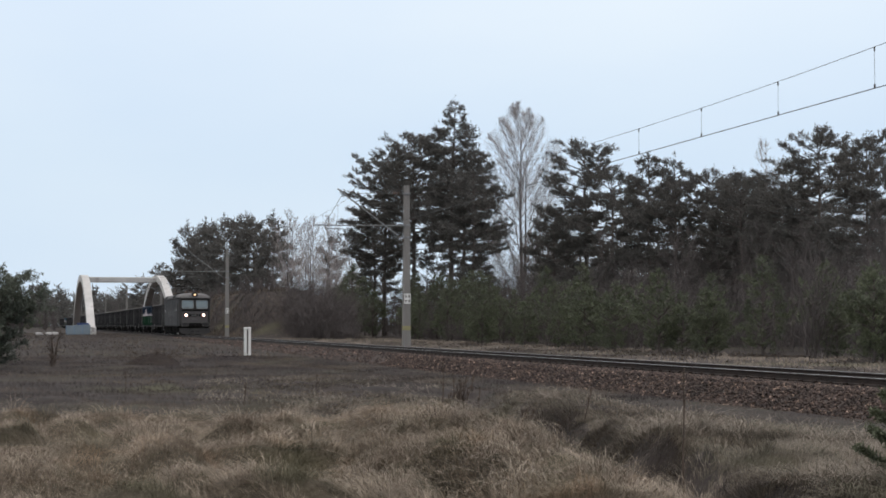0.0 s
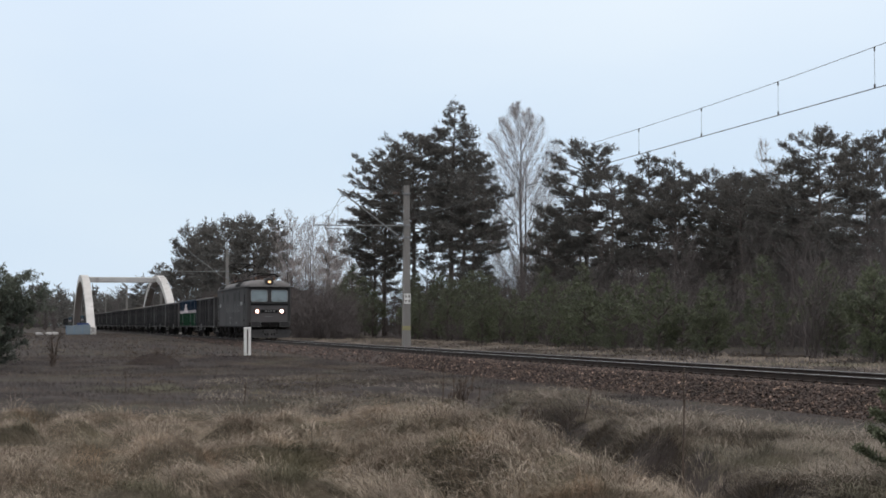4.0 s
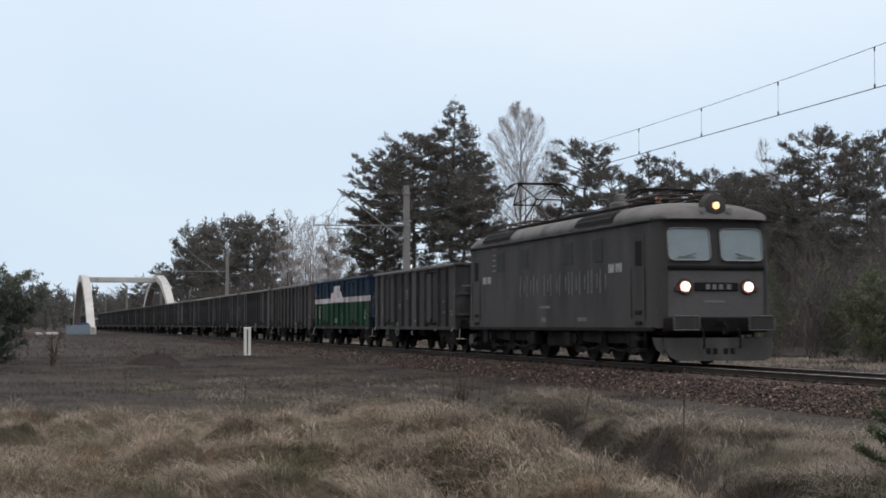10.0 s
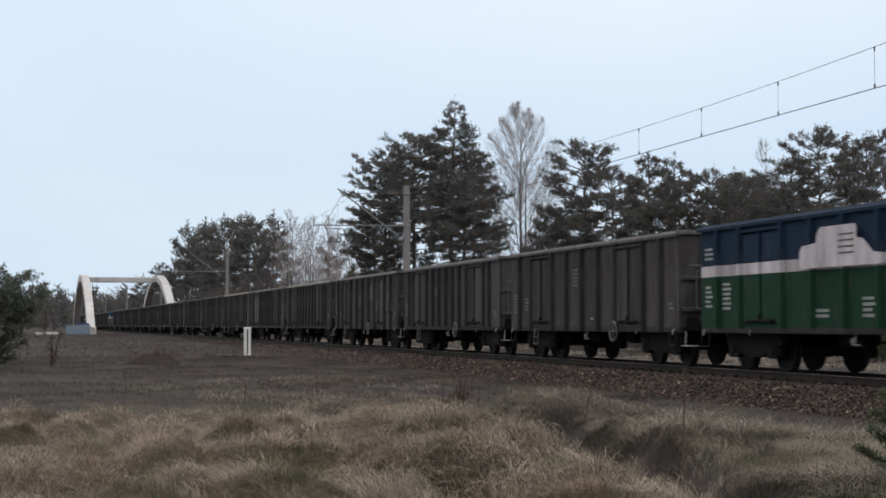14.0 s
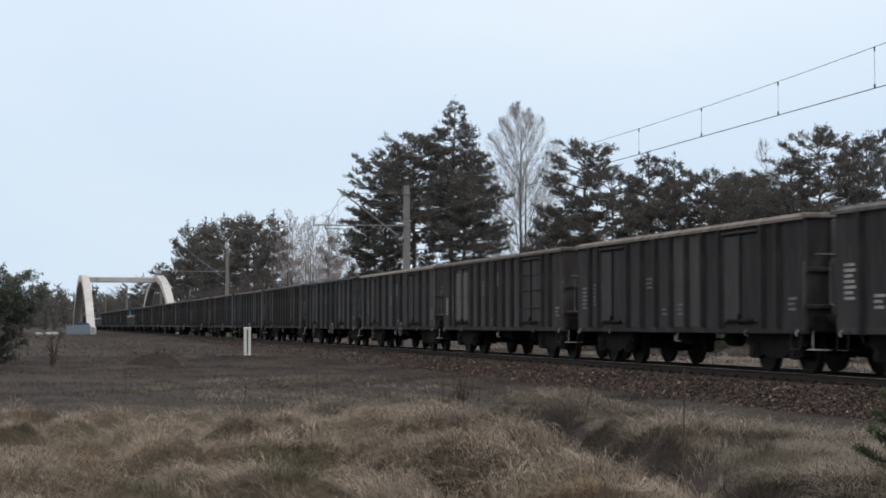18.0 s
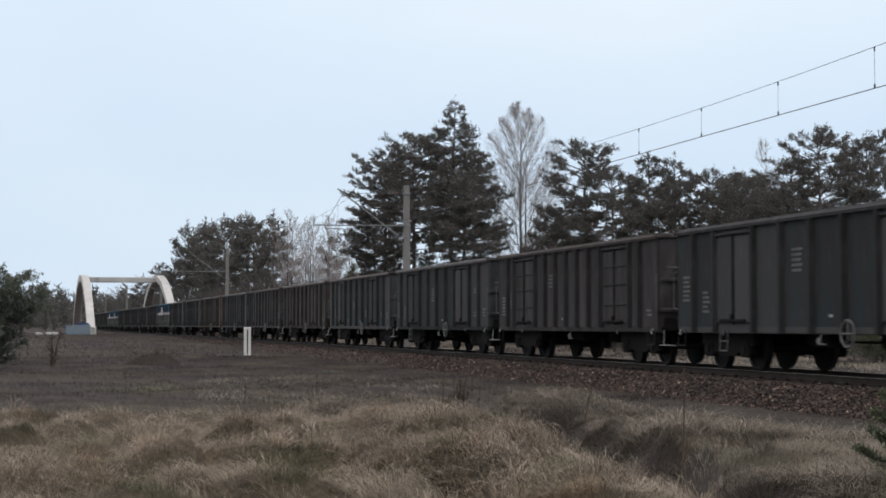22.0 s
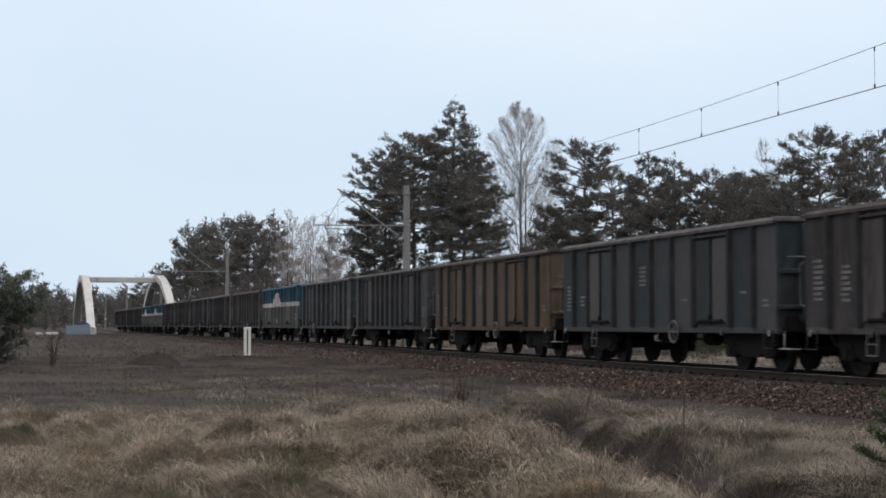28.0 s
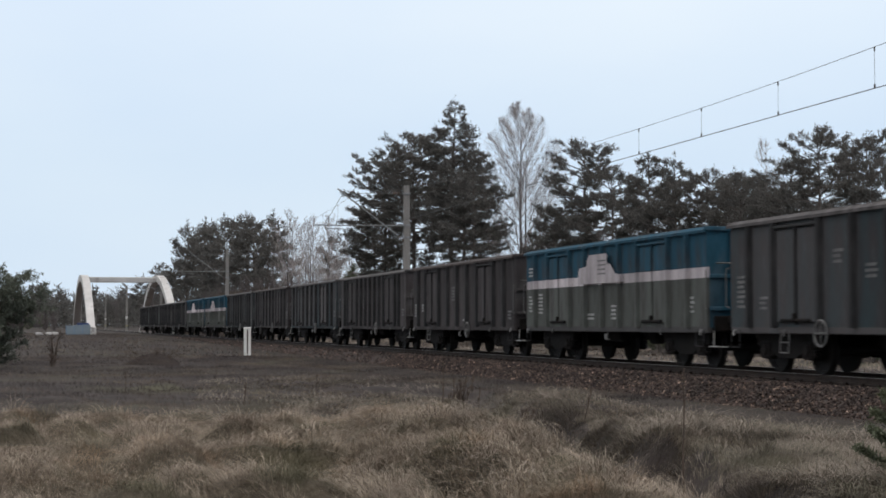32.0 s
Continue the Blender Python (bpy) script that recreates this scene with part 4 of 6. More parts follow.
# the tall group beyond the track
for seed, x, y, h, rad, cb, sp, shoots, limbs, lab in (
        (7, -184.5, 40, 17.6, 3.4, 0.26, 0.0, 4200, 54, "tall dark pine with a broad rounded crown"),
        (1, -179.5, 40, 21.6, 4.9, 0.32, 0.0, 8600, 84, "tall dark pine with a broad rounded crown"),
        (2, -171.5, 41.5, 22.6, 5.0, 0.34, 0.0, 8600, 84, "tall dark pine with a broad rounded crown"),
        (4, -150.5, 40, 23.8, 4.1, 0.36, 0.85, 7000, 100, "very tall dark pine with a pointed crown"),
        (5, -146.2, 41, 16.2, 3.8, 0.34, 0.1, 3600, 54, "slender dark pine with a high crown"),
        (6, -161, 44, 20.0, 4.2, 0.34, 0.1, 5600, 60, "slender dark pine with a high crown")):
    stand("pine_tree", pine_meshes(seed, h, rad, cb, sp, shoots, 0.3, None, limbs, needles=6), x, y, lab, "tree", "pines beyond the track")
stand("birch_tree", bare_meshes(21, 25.0, 6.0, 0.13, 90, 11, 9, 3, None, 1.05, PALEBIRCH, (34, 62), 2), -160, 50, "tall leafless birch with a fine oval crown of grey twigs", "tree", "bare birches", names=("trunk", "crown"))

kinds = [pine_meshes(31, 14.0, 3.3, 0.42, 0.25, 3100, 0.25, None, 44, needles=6), pine_meshes(32, 13.0, 2.9, 0.38, 0.5, 2800, 0.25, None, 44, needles=6), pine_meshes(33, 14.5, 3.5, 0.45, 0.2, 3900, 0.25, None, 46, needles=6), pine_meshes(34, 12.0, 2.8, 0.34, 0.7, 2700, 0.25, None, 44, needles=6)]
row = [(-133, 47, 13, 1), (-118, 48, 13, 2), (-110, 51, 13, 2), (-100, 51, 12, 1), (-137, 46, 12.6, 0), (-128, 43, 11.8, 3), (-128, 45.6, 17.6, 2), (-122.5, 46, 14.6, 0), (-114.7, 46, 15.0, 1), (-110.2, 46, 14.4, 3), (-107, 47.5, 13.2, 0), (-104, 48, 12.8, 3), (-100.5, 47, 12.2, 0), (-96, 47, 11.6, 1), (-91.5, 46, 12.2, 2), (-86.0, 45, 13.6, 0), (-77.8, 43.5, 12.2, 2), (-74.6, 42, 10.6, 2), (-118, 56, 13.5, 1), (-98, 58, 12.5, 2)]
for i, (x, y, h, k) in enumerate(row):
    base = (14.0, 13.0, 14.5, 12.0)[k]
    stand("pine_tree", kinds[k], x, y, PINE, "tree", "pines beyond the track", 0.965 * h / base, 47.0 * i)
bare = [bare_meshes(41, 16, 2.8, 0.2, 30, 5, 6, 2, None, 1.2), bare_meshes(42, 18, 2.3, 0.25, 30, 5, 6, 2, None, 1.2), bare_meshes(43, 14, 3.0, 0.15, 30, 5, 6, 2, None, 1.2), bare_meshes(44, 17.0, 1.5, 0.3, 26, 5, 5, 2, None, 1.2, PALEBIRCH), bare_meshes(45, 19.0, 3.1, 0.3, 26, 4, 5, 3, None, 1.2, PALEBIRCH, (24, 50))]
BARELAB = "slim leafless birch with pale grey-brown twigs"


def birches(rows, group):
    """Bare birches: place, height and form of each."""
    for i, (x, y, h, k) in enumerate(rows):
        stand("birch_tree", bare[k], x, y, BARELAB, "tree", group, h / (16, 18, 14, 17, 19)[k], 61.0 * i)


birches(((-130, 60, 14.8, 3), (-124, 60, 17.8, 3), (-88, 58, 14.5, 3), (-136, 45, 12, 2), (-117, 43, 9, 2), (-98, 42, 8, 0), (-132, 43, 9, 2), (-105, 44, 8.5, 2), (-90, 43, 8, 2), (-82, 42, 7.5, 0), (-72, 41, 7.5, 2), (-111, 50, 10, 0), (-95, 50, 9.5, 0)), "bare birches")
# a row of birches beside the line
birches([(-218 - 4.1 * i, 40.5 + 3.0 * ((i * 5) % 4) / 3 + 3.0 * (i % 2), 13.4 + min(6.2, 0.82 * i) + 0.5 * ((i * 7) % 3 - 1), 4) for i in range(14)], "birches beside the line")
birches(((-480, 38, 14, 2), (-520, 30, 14, 0), (-440, 34, 11, 2), (-330, 0, 9, 2), (-300, -2, 8, 0), (-280, -3, 7, 2)), "far bare birches")
# lower, denser pines inside the wood
dense = [pine_meshes(61, 9.0, 2.7, 0.08, 0.3, 1500, 0.28, None, 34, needles=5), pine_meshes(62, 8.0, 2.6, 0.08, 0.2, 1400, 0.28, None, 32, needles=5)]
r6 = random.Random(6)
for i in range(15):
    x = -86 - 38 * (i + r6.random()) / 15
    stand("pine_tree", dense[i % 2], x, r6.uniform(45, 54), "lower dense pine inside the dark wood", "tree", "pines beyond the track", r6.uniform(0.8, 1.12), r6.uniform(0, 360))
for i, (x, y, q) in enumerate(((-152, 43.6, 0.8), (-146.5, 43, 0.72), (-158, 43.5, 0.85), (-141, 42.5, 0.6), (-172, 43, 0.95), (-180, 43, 0.85), (-166, 44, 1.0), (-186, 42.5, 0.6))):
    stand("pine_tree", dense[i % 2], x, y, "lower dense pine inside the dark wood", "tree", "pines beyond the track", q, 70.0 * i)
# pines further along the line
far_kinds = [pine_meshes(35, 14.0, 3.2, 0.34, 0.0, 750, 0.5, None, 30), pine_meshes(36, 13.0, 2.7, 0.3, 0.3, 700, 0.5, None, 32), None, pine_meshes(38, 12.0, 2.6, 0.26, 0.5, 700, 0.5, None, 32)]
for i, (x, y, h, k) in enumerate(((-405, 40, 24.5, 3), (-385, 42, 24, 1), (-360, 40, 22.5, 3), (-345, 39, 22, 1), (-330, 40, 21.5, 3), (-309, 38, 20.4, 0), (-300, 41, 20, 1), (-285, 39, 19.0, 3), (-270, 38, 18.4, 0), (-278, 42, 19, 3), (-262, 39, 16, 1),
                                  (-430, 45, 22, 1), (-470, 45, 20, 3), (-528, 45, 20.0, 0), (-560, 46, 19, 1), (-600, 44, 18, 3), (-250, 48, 15, 1), (-232, 50, 13, 3))):
    base = (14.0, 13.0, 14.5, 12.0)[k]
    stand("pine_tree", far_kinds[k], x, y, "dark pine in the woods far along the line", "tree", "pines far along the line", 1.06 * h / base, 83.0 * i)


def far_woods():
    """The edge of woods on the horizon, many small crowns joined into one mass."""
    r = np.random.default_rng(77)
    C = []
    for i in range(330):
        x, y, h = -r.uniform(640, 980), r.uniform(-70, 100), r.uniform(9, 16.5)
        for j in range(26):
            u = r.random() ** 0.7
            w = 2.6 * (1.15 - u)
            C.append((x + r.normal(0, w), y + r.normal(0, w), h * u))
    V, F = needle_tufts(C, 2.0, r, 7)
    return tagged(new("far_woods", raw_mesh("far_woods", V, F, NEEDLES)), "distant mixed woods along the horizon", "woods", kind="stuff")


far_woods()


def wood_mass(name, n, place, low, high, size, seed, label):
    """The depth of a wood behind its front rows: crowns and brush joined into one mass."""
    r = np.random.default_rng(seed)
    C = []
    for i in range(n):
        x, y = place(r)
        h = r.uniform(low, high) * math.hypot(x, y) / 190
        for j in range(36):
            u = r.random() ** 0.8
            w = 1.7 * (1.2 - u)
            C.append((x + r.normal(0, w), y + r.normal(0, w), h * u - 0.3))
    V, F = needle_tufts(C, size, r, 11)
    return tagged(new(name, raw_mesh(name, V, F, NEEDLES)), label, "woods", kind="stuff")


def deep(r):
    y = r.uniform(58, 84)
    return -y / r.uniform(0.315, 0.56), y


wood_mass("inner_wood", 190, deep, 5.5, 11.0, 0.55, 78, "dark depth of the pine wood behind its edge")
wood_mass("far_thicket", 90, lambda r: (-r.uniform(270, 420), r.uniform(46, 62)), 2.5, 4.8, 1.0, 79, "dark wood along the line beyond the birches")

# young pines and bare shrubs along the forest edge
young = [pine_meshes(51, 4.0, 1.4, 0.03, 1.0, 800, 0.21, YOUNG, 48, False, 5, 22), pine_meshes(52, 3.4, 1.35, 0.03, 0.85, 740, 0.21, YOUNG, 44, False, 5, 22), pine_meshes(53, 5.0, 1.55, 0.03, 1.0, 940, 0.21, YOUNG, 54, False, 5, 22)]
r5 = random.Random(5)
for i in range(40):
    x = -50 - 90 * (i + r5.random()) / 40
    y = r5.uniform(30.5, 34.5) + (2.0 if x < -110 else 0.0)
    k = r5.randrange(3)
    stand("young_pine", young[k], x, y, "bushy young pine, dull green, at the forest edge", "tree", "young pines", r5.uniform(0.65, 1.1), r5.uniform(0, 360))
for x, y, k, sc in ((-150, 36, 2, 1.2), (-144, 37, 0, 1.5), (-155, 37.5, 2, 1.3), (-176, 37, 2, 1.3), (-181, 36, 0, 1.4), (-188, 37, 2, 1.25), (-138, 38, 1, 1.6), (-132, 37, 2, 1.2), (-163, 33, 2, 1.4), (-158, 34, 0, 1.2), (-172, 35, 1, 1.5), (-167, 32, 0, 0.9)):
    stand("young_pine", young[k], x, y, "bushy young pine, dull green, at the forest edge", "tree", "young pines", sc, 100 * x)
stand("young_pine", pine_meshes(57, 3.9, 2.3, 0.03, 1.0, 4600, 0.17, FIELDPINE, 90, False, 7, 14), -58, -1.4, "dark young pine with upright shoots standing in the field", "tree")
for i, (x, y) in enumerate(((-330, -3), (-360, 2), (-390, -4), (-420, 6), (-350, -8), (-310, -7), (-450, 0), (-480, 8), (-520, 3))):
    stand("young_pine", young[i % 3], x, y, "dark young tree on the far field edge", "tree", "young pines", 0.95 + 0.15 * (i % 3), 40 * i)


def thicket(name, n, place, seed, label, hmin, hmax, mat=TWIGS, spread=0.45, stems=10, twigs=5, sub=3, wide=1.0, bushy=0.35):
    """A thicket of bare shrubs joined into one mass."""
    r = np.random.default_rng(seed)
    forms = [shrub_arrays(seed * 10 + k, 1.0, spread, stems, twigs, sub, 2 * wide / (hmin + hmax), bushy) for k in range(5)]
    VV = []
    for i in range(n):
        V, F = forms[i % 5]
        x, y = place(r)
        h = r.uniform(hmin, hmax)
        a = r.uniform(0, 6.28)
        X = V[:, 0] * math.cos(a) - V[:, 1] * math.sin(a)
        Y = V[:, 0] * math.sin(a) + V[:, 1] * math.cos(a)
        VV.append(np.stack([X * h + x, Y * h + y, V[:, 2] * h + float(ground_z(x, y)) - 0.05], -1))
    return tagged(new(name, twig_mesh(name, VV, mat)), label, "shrubs", kind="stuff")


def dome(name, n, x0, y0, rx, ry, top, seed, label):
    """A rounded mass of brushwood: shrubs set close, lower towards its rim."""
    r = np.random.default_rng(seed)
    forms = [shrub_arrays(seed * 10 + k, 1.0, 0.62, 9, 5, 4, 0.27, 0.6) for k in range(5)]
    VV = []
    for i in range(n):
        a, q = r.uniform(0, 6.28), math.sqrt(r.random())
        x, y = x0 + rx * q * math.cos(a), y0 + ry * q * math.sin(a)
        h = top * math.sqrt(1.04 - q * q) * r.uniform(0.75, 1.08) + 0.3
        t = r.uniform(0, 6.28)
        V = forms[i % 5][0]
        VV.append(np.stack([(V[:, 0] * math.cos(t) - V[:, 1] * math.sin(t)) * h + x, (V[:, 0] * math.sin(t) + V[:, 1] * math.cos(t)) * h + y, V[:, 2] * h + float(ground_z(x, y)) - 0.05], -1))
    return tagged(new(name, twig_mesh(name, VV, TWIGS)), label, "shrubs", kind="stuff")


thicket("undergrowth", 180, lambda r: (-r.uniform(66, 176), r.uniform(38, 56)), 3, "dense bare brown undergrowth below the pines", 3.0, 6.0, wide=0.75, stems=9, twigs=5, sub=4)
thicket("inner_birches", 56, deep, 10, "leafless grey birches deep in the wood", 8.0, 13.5, mat=PALEBIRCH, spread=0.22, wide=1.1, stems=7, twigs=6, sub=5, bushy=0.3)
thicket("group_undergrowth", 70, lambda r: (-r.uniform(146, 196), r.uniform(39, 50)), 11, "bare brown undergrowth below the tall pines", 3.5, 6.5, wide=0.9, stems=9, twigs=5, sub=4)
thicket("birch_undergrowth", 34, lambda r: (-r.uniform(130, 160), r.uniform(42, 50)), 9, "bare brown undergrowth round the tall birch", 4.0, 6.5, wide=0.9, stems=9, twigs=5, sub=4)
thicket("edge_undergrowth", 130, lambda r: (-r.uniform(48, 150), r.uniform(35, 39)), 8, "bare red-brown undergrowth at the forest edge", 2.6, 5.0, wide=0.5, stems=9, twigs=5, sub=4)
thicket("edge_shrubs", 34, lambda r: (-r.uniform(48, 150), r.uniform(32, 35)), 4, "bare grey-brown shrubs along the forest edge", 1.2, 2.4, wide=0.6, sub=5)
dome("brush_mound", 120, -154, 28, 11.5, 3.2, 4.5, 5, "large rounded mass of bare brown brushwood")
thicket("line_scrub", 170, lambda r: (-r.uniform(165, 300), r.uniform(21, 31)), 6, "bare brown scrub on the bank beside the line", 0.9, 2.2, wide=0.8, stems=8, twigs=4, sub=3)
thicket("far_scrub", 40, lambda r: (-r.uniform(260, 600), r.uniform(-12, 8)), 7, "far bare scrub along the field", 3.0, 6.0, wide=3.0)
stand("bare_shrub", (raw_mesh("brush", *shrub_arrays(72, 4.4, 2.0, 20, 7, 4), TWIGS),), -61.5, 32, "large bare shrub with spreading dark stems beyond the track", "shrub", names=("brush",))
part("brushwood", raw_mesh("brushwood", *shrub_arrays(73, 0.62, 1.5, 22, 5, 2, 0.8, 0.6), STALK), HEAPED[0], "cut dead twigs")
stand("bare_sapling", (raw_mesh("brush", *shrub_arrays(71, 1.5, 0.55, 4, 4, 2, 2.0, 0.55), STALK),), -60, 1.25, "small bare sapling with dark twigs in the field", "sapling", names=("brush",))


def sapling_pine(x, y, h):
    """A knee-high pine: a straight stem with whorls of needled shoots."""
    t = thing("pine_sapling", (x, y, float(ground_z(x, y)) - 0.02), "small green pine sapling close beside the ditch", "sapling")
    part("stem", Geo().tube((0, 0, 0), (0, 0, h), 0.016, 0.006, 6).mesh("stem", BARK), t)
    r = np.random.default_rng(58)
    for k in range(17):
        u = 0.12 + 0.86 * (k // 4) / 4.3
        L = 0.44 * (1.08 - u) + 0.06
        a = 1.57 * k + 0.35 * (k // 4) + r.normal(0, 0.2)
        d = np.array([math.cos(a) * 0.85, math.sin(a) * 0.85, 0.5])
        p = np.array([0, 0, u * h])
        if k == 16:
            p, d, L = np.array([0, 0, h * 0.95]), np.array([0.05, 0.0, 1.0]), 0.14
        g = Geo().tube(p, p + d * L, 0.007, 0.004, 5)
        V, F = needle_tufts(p + d * (L * np.linspace(0.15, 1.0, 30))[:, None], 0.055, r, 16)
        shoot = part("shoot", g.mesh("shoot", BARK), t)
        part("needles", raw_mesh("needles", V, F, YOUNG), shoot)
    return t


sapling_pine(-13.05, 7.63, 1.0)
for x, y, h, q in ((-32.3, 8.82, 0.62, 91), (-31.7, 8.55, 0.42, 92), (-24.0, 7.6, 0.45, 93)):
    dock = stand("withered_dock", (raw_mesh("brush", *shrub_arrays(q, h, 0.22, 6, 3, 2, 1.2), STALK),), x, y, "withered brown dock plant with seed-laden stems", "weed", "withered docks", names=("brush",), sink=0.03)
    rq = random.Random(q)
    for j in range(6):
        part("seed_head", Geo().lathe((0, 0, 0), "z", [(-0.14 * h, 0.006), (-0.05 * h, 0.018), (0.05 * h, 0.015), (0.14 * h, 0.004)], 6).mesh("seed_head", STALK), dock, at=(rq.gauss(0, 0.09), rq.gauss(0, 0.09), rq.uniform(0.5, 0.75) * h))


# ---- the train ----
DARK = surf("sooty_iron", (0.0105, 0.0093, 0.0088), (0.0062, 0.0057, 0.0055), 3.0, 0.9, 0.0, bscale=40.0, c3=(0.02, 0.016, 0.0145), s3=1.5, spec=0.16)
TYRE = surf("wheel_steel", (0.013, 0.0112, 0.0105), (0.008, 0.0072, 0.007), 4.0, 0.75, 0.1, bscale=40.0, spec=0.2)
PALE = surf("pale_marking", (0.135, 0.132, 0.13), (0.07, 0.069, 0.068), 5.0, 0.8, bscale=40.0, c3=(0.14, 0.13, 0.125), s3=4.0, t3=(0.55, 0.75))
DUST = surf("dusty_worn_paint", (0.11, 0.105, 0.1), (0.06, 0.058, 0.056), 6.0, 0.85, bscale=40.0, c3=(0.05, 0.047, 0.045), s3=4.0, t3=(0.5, 0.7))
HOOK = surf("pale_worn_hook", (0.3, 0.29, 0.28), (0.16, 0.155, 0.15), 5.0, 0.6, bscale=40.0)
HAND = surf("worn_white_handle", (0.13, 0.126, 0.122), (0.05, 0.048, 0.046), 5.0, 0.6, bscale=40.0)


def paint(name, c1, c2, c3, t3=(0.45, 0.7), spread=0.27, repaint=None):
    """Old wagon paint: streaky down the sheet, stained, each sheet a little different."""
    c1, c2, c3 = (tuple(v * q for v, q in zip(c, (0.9, 0.81, 0.86))) for c in (c1, c2, c3))
    up, down = tuple(1.16 * v for v in c1), tuple(0.8 * v for v in c2)
    dust = tuple(0.5 * (1.8 * v + 0.09) for v in c1)
    return surf(name, up, down, 1.3, 0.85, bscale=14.0, c3=c3, s3=1.4, t3=t3, pieces=spread, stretch=(2.0, 1, 0.5), bump=0.35, depth=0.008, spec=0.18, c4=dust, s4=1.5, t4=(0.58, 0.8), repaint=repaint)


# grimy ribs, darkened further so the shade beside them is in the paint
GRIMESHADE = paint("grime_and_shade_rib_paint", (0.0325, 0.0365, 0.035), (0.028, 0.031, 0.03), (0.036, 0.037, 0.0355), spread=0.15)
PAINT = {
    "grey": paint("grimy_grey_brown_paint", (0.045, 0.0485, 0.047), (0.037, 0.0395, 0.039), (0.03, 0.029, 0.028), repaint=((0.05, 0.0475, 0.0475), (0.4, 0.8))),
    "brown": paint("grimy_brown_paint", (0.06, 0.059, 0.056), (0.047, 0.046, 0.044), (0.034, 0.032, 0.03)),
    "olive": paint("grimy_olive_paint", (0.066, 0.061, 0.054), (0.052, 0.048, 0.043), (0.036, 0.033, 0.029)),
    "teal": paint("faded_teal_paint", (0.032, 0.046, 0.0465), (0.041, 0.0475, 0.0455), (0.039, 0.037, 0.036), repaint=((0.05, 0.048, 0.048), (0.25, 0.75))),
    "blue": paint("faded_blue_green_paint", (0.032, 0.055, 0.058), (0.048, 0.059, 0.06), (0.05, 0.046, 0.045), repaint=((0.06, 0.055, 0.055), (0.35, 0.9))),
    "ochre": paint("flaking_ochre_paint", (0.112, 0.083, 0.043), (0.097, 0.067, 0.037), (0.055, 0.049, 0.042), (0.45, 0.66), 0.28, ((0.07, 0.056, 0.046), (0.3, 0.95))),
    "navy": paint("navy_blue_paint", (0.0095, 0.024, 0.046), (0.012, 0.03, 0.055), (0.02, 0.025, 0.033), (0.6, 0.8), 0.1),
    "green": paint("green_paint", (0.0085, 0.041, 0.019), (0.011, 0.049, 0.024), (0.026, 0.034, 0.025), (0.58, 0.8), 0.1),
    "white": paint("dirty_white_band", (0.4960, 0.4960, 0.4800), (0.4160, 0.4160, 0.4000), (0.2400, 0.2320, 0.2240), (0.62, 0.8)),
    "fblue": paint("faded_bright_blue_paint", (0.016, 0.068, 0.1), (0.019, 0.078, 0.11), (0.035, 0.046, 0.052), (0.48, 0.72), 0.12),
    "fgreen": paint("chalky_green_paint", (0.082, 0.1, 0.085), (0.09, 0.1, 0.088), (0.048, 0.048, 0.043), (0.48, 0.72), 0.12),
    "rim": paint("dusty_wagon_rim", (0.112, 0.114, 0.106), (0.086, 0.087, 0.081), (0.058, 0.056, 0.052)),
    "sand": paint("sand_dusted_rim", (0.18, 0.175, 0.145), (0.148, 0.144, 0.12), (0.085, 0.08, 0.068)),
    "rust": paint("rusty_rim", (0.068, 0.061, 0.054), (0.055, 0.05, 0.045), (0.042, 0.038, 0.034)),
}
COAL = surf("coal_load", (0.02, 0.02, 0.02), (0.035, 0.034, 0.033), 6.0, 0.8, bscale=12.0, bump=1.0, depth=0.06)
WHEELS = []
HALF, SIDE, Z0, Z1 = 6.39, 1.40, 0.9, 3.0


def wheelset(parent, x, radius, reach):
    """An axle with two flanged wheels; it turns as its vehicle rolls."""
    def build(g):
        for s in (-1, 1):
            g.lathe((0, s * 0.755, 0), "y", [(-0.068 * s, radius * 0.3), (-0.066 * s, radius + 0.028), (-0.04 * s, radius + 0.028), (-0.035 * s, radius), (0.065 * s, radius - 0.004), (0.065 * s, radius * 0.84), (0.03 * s, radius * 0.8), (0.02 * s, radius * 0.36), (0.075 * s, radius * 0.3), (0.075 * s, radius * 0.12)], 16)
        g.tube((0, -reach, 0), (0, reach, 0), 0.08, n=10)
        for s in (-1, 1):
            for k in range(3):
                a = 2.094 * k
                g.box((0.18 * math.cos(a), s * 0.84, 0.18 * math.sin(a)), (0.06, 0.03, 0.06), 0.008)
    w = part("wheelset", shared("wheelset_%g" % radius, TYRE, build), parent, at=(x, 0, radius))
    WHEELS.append((w, parent, x, radius))
    return w


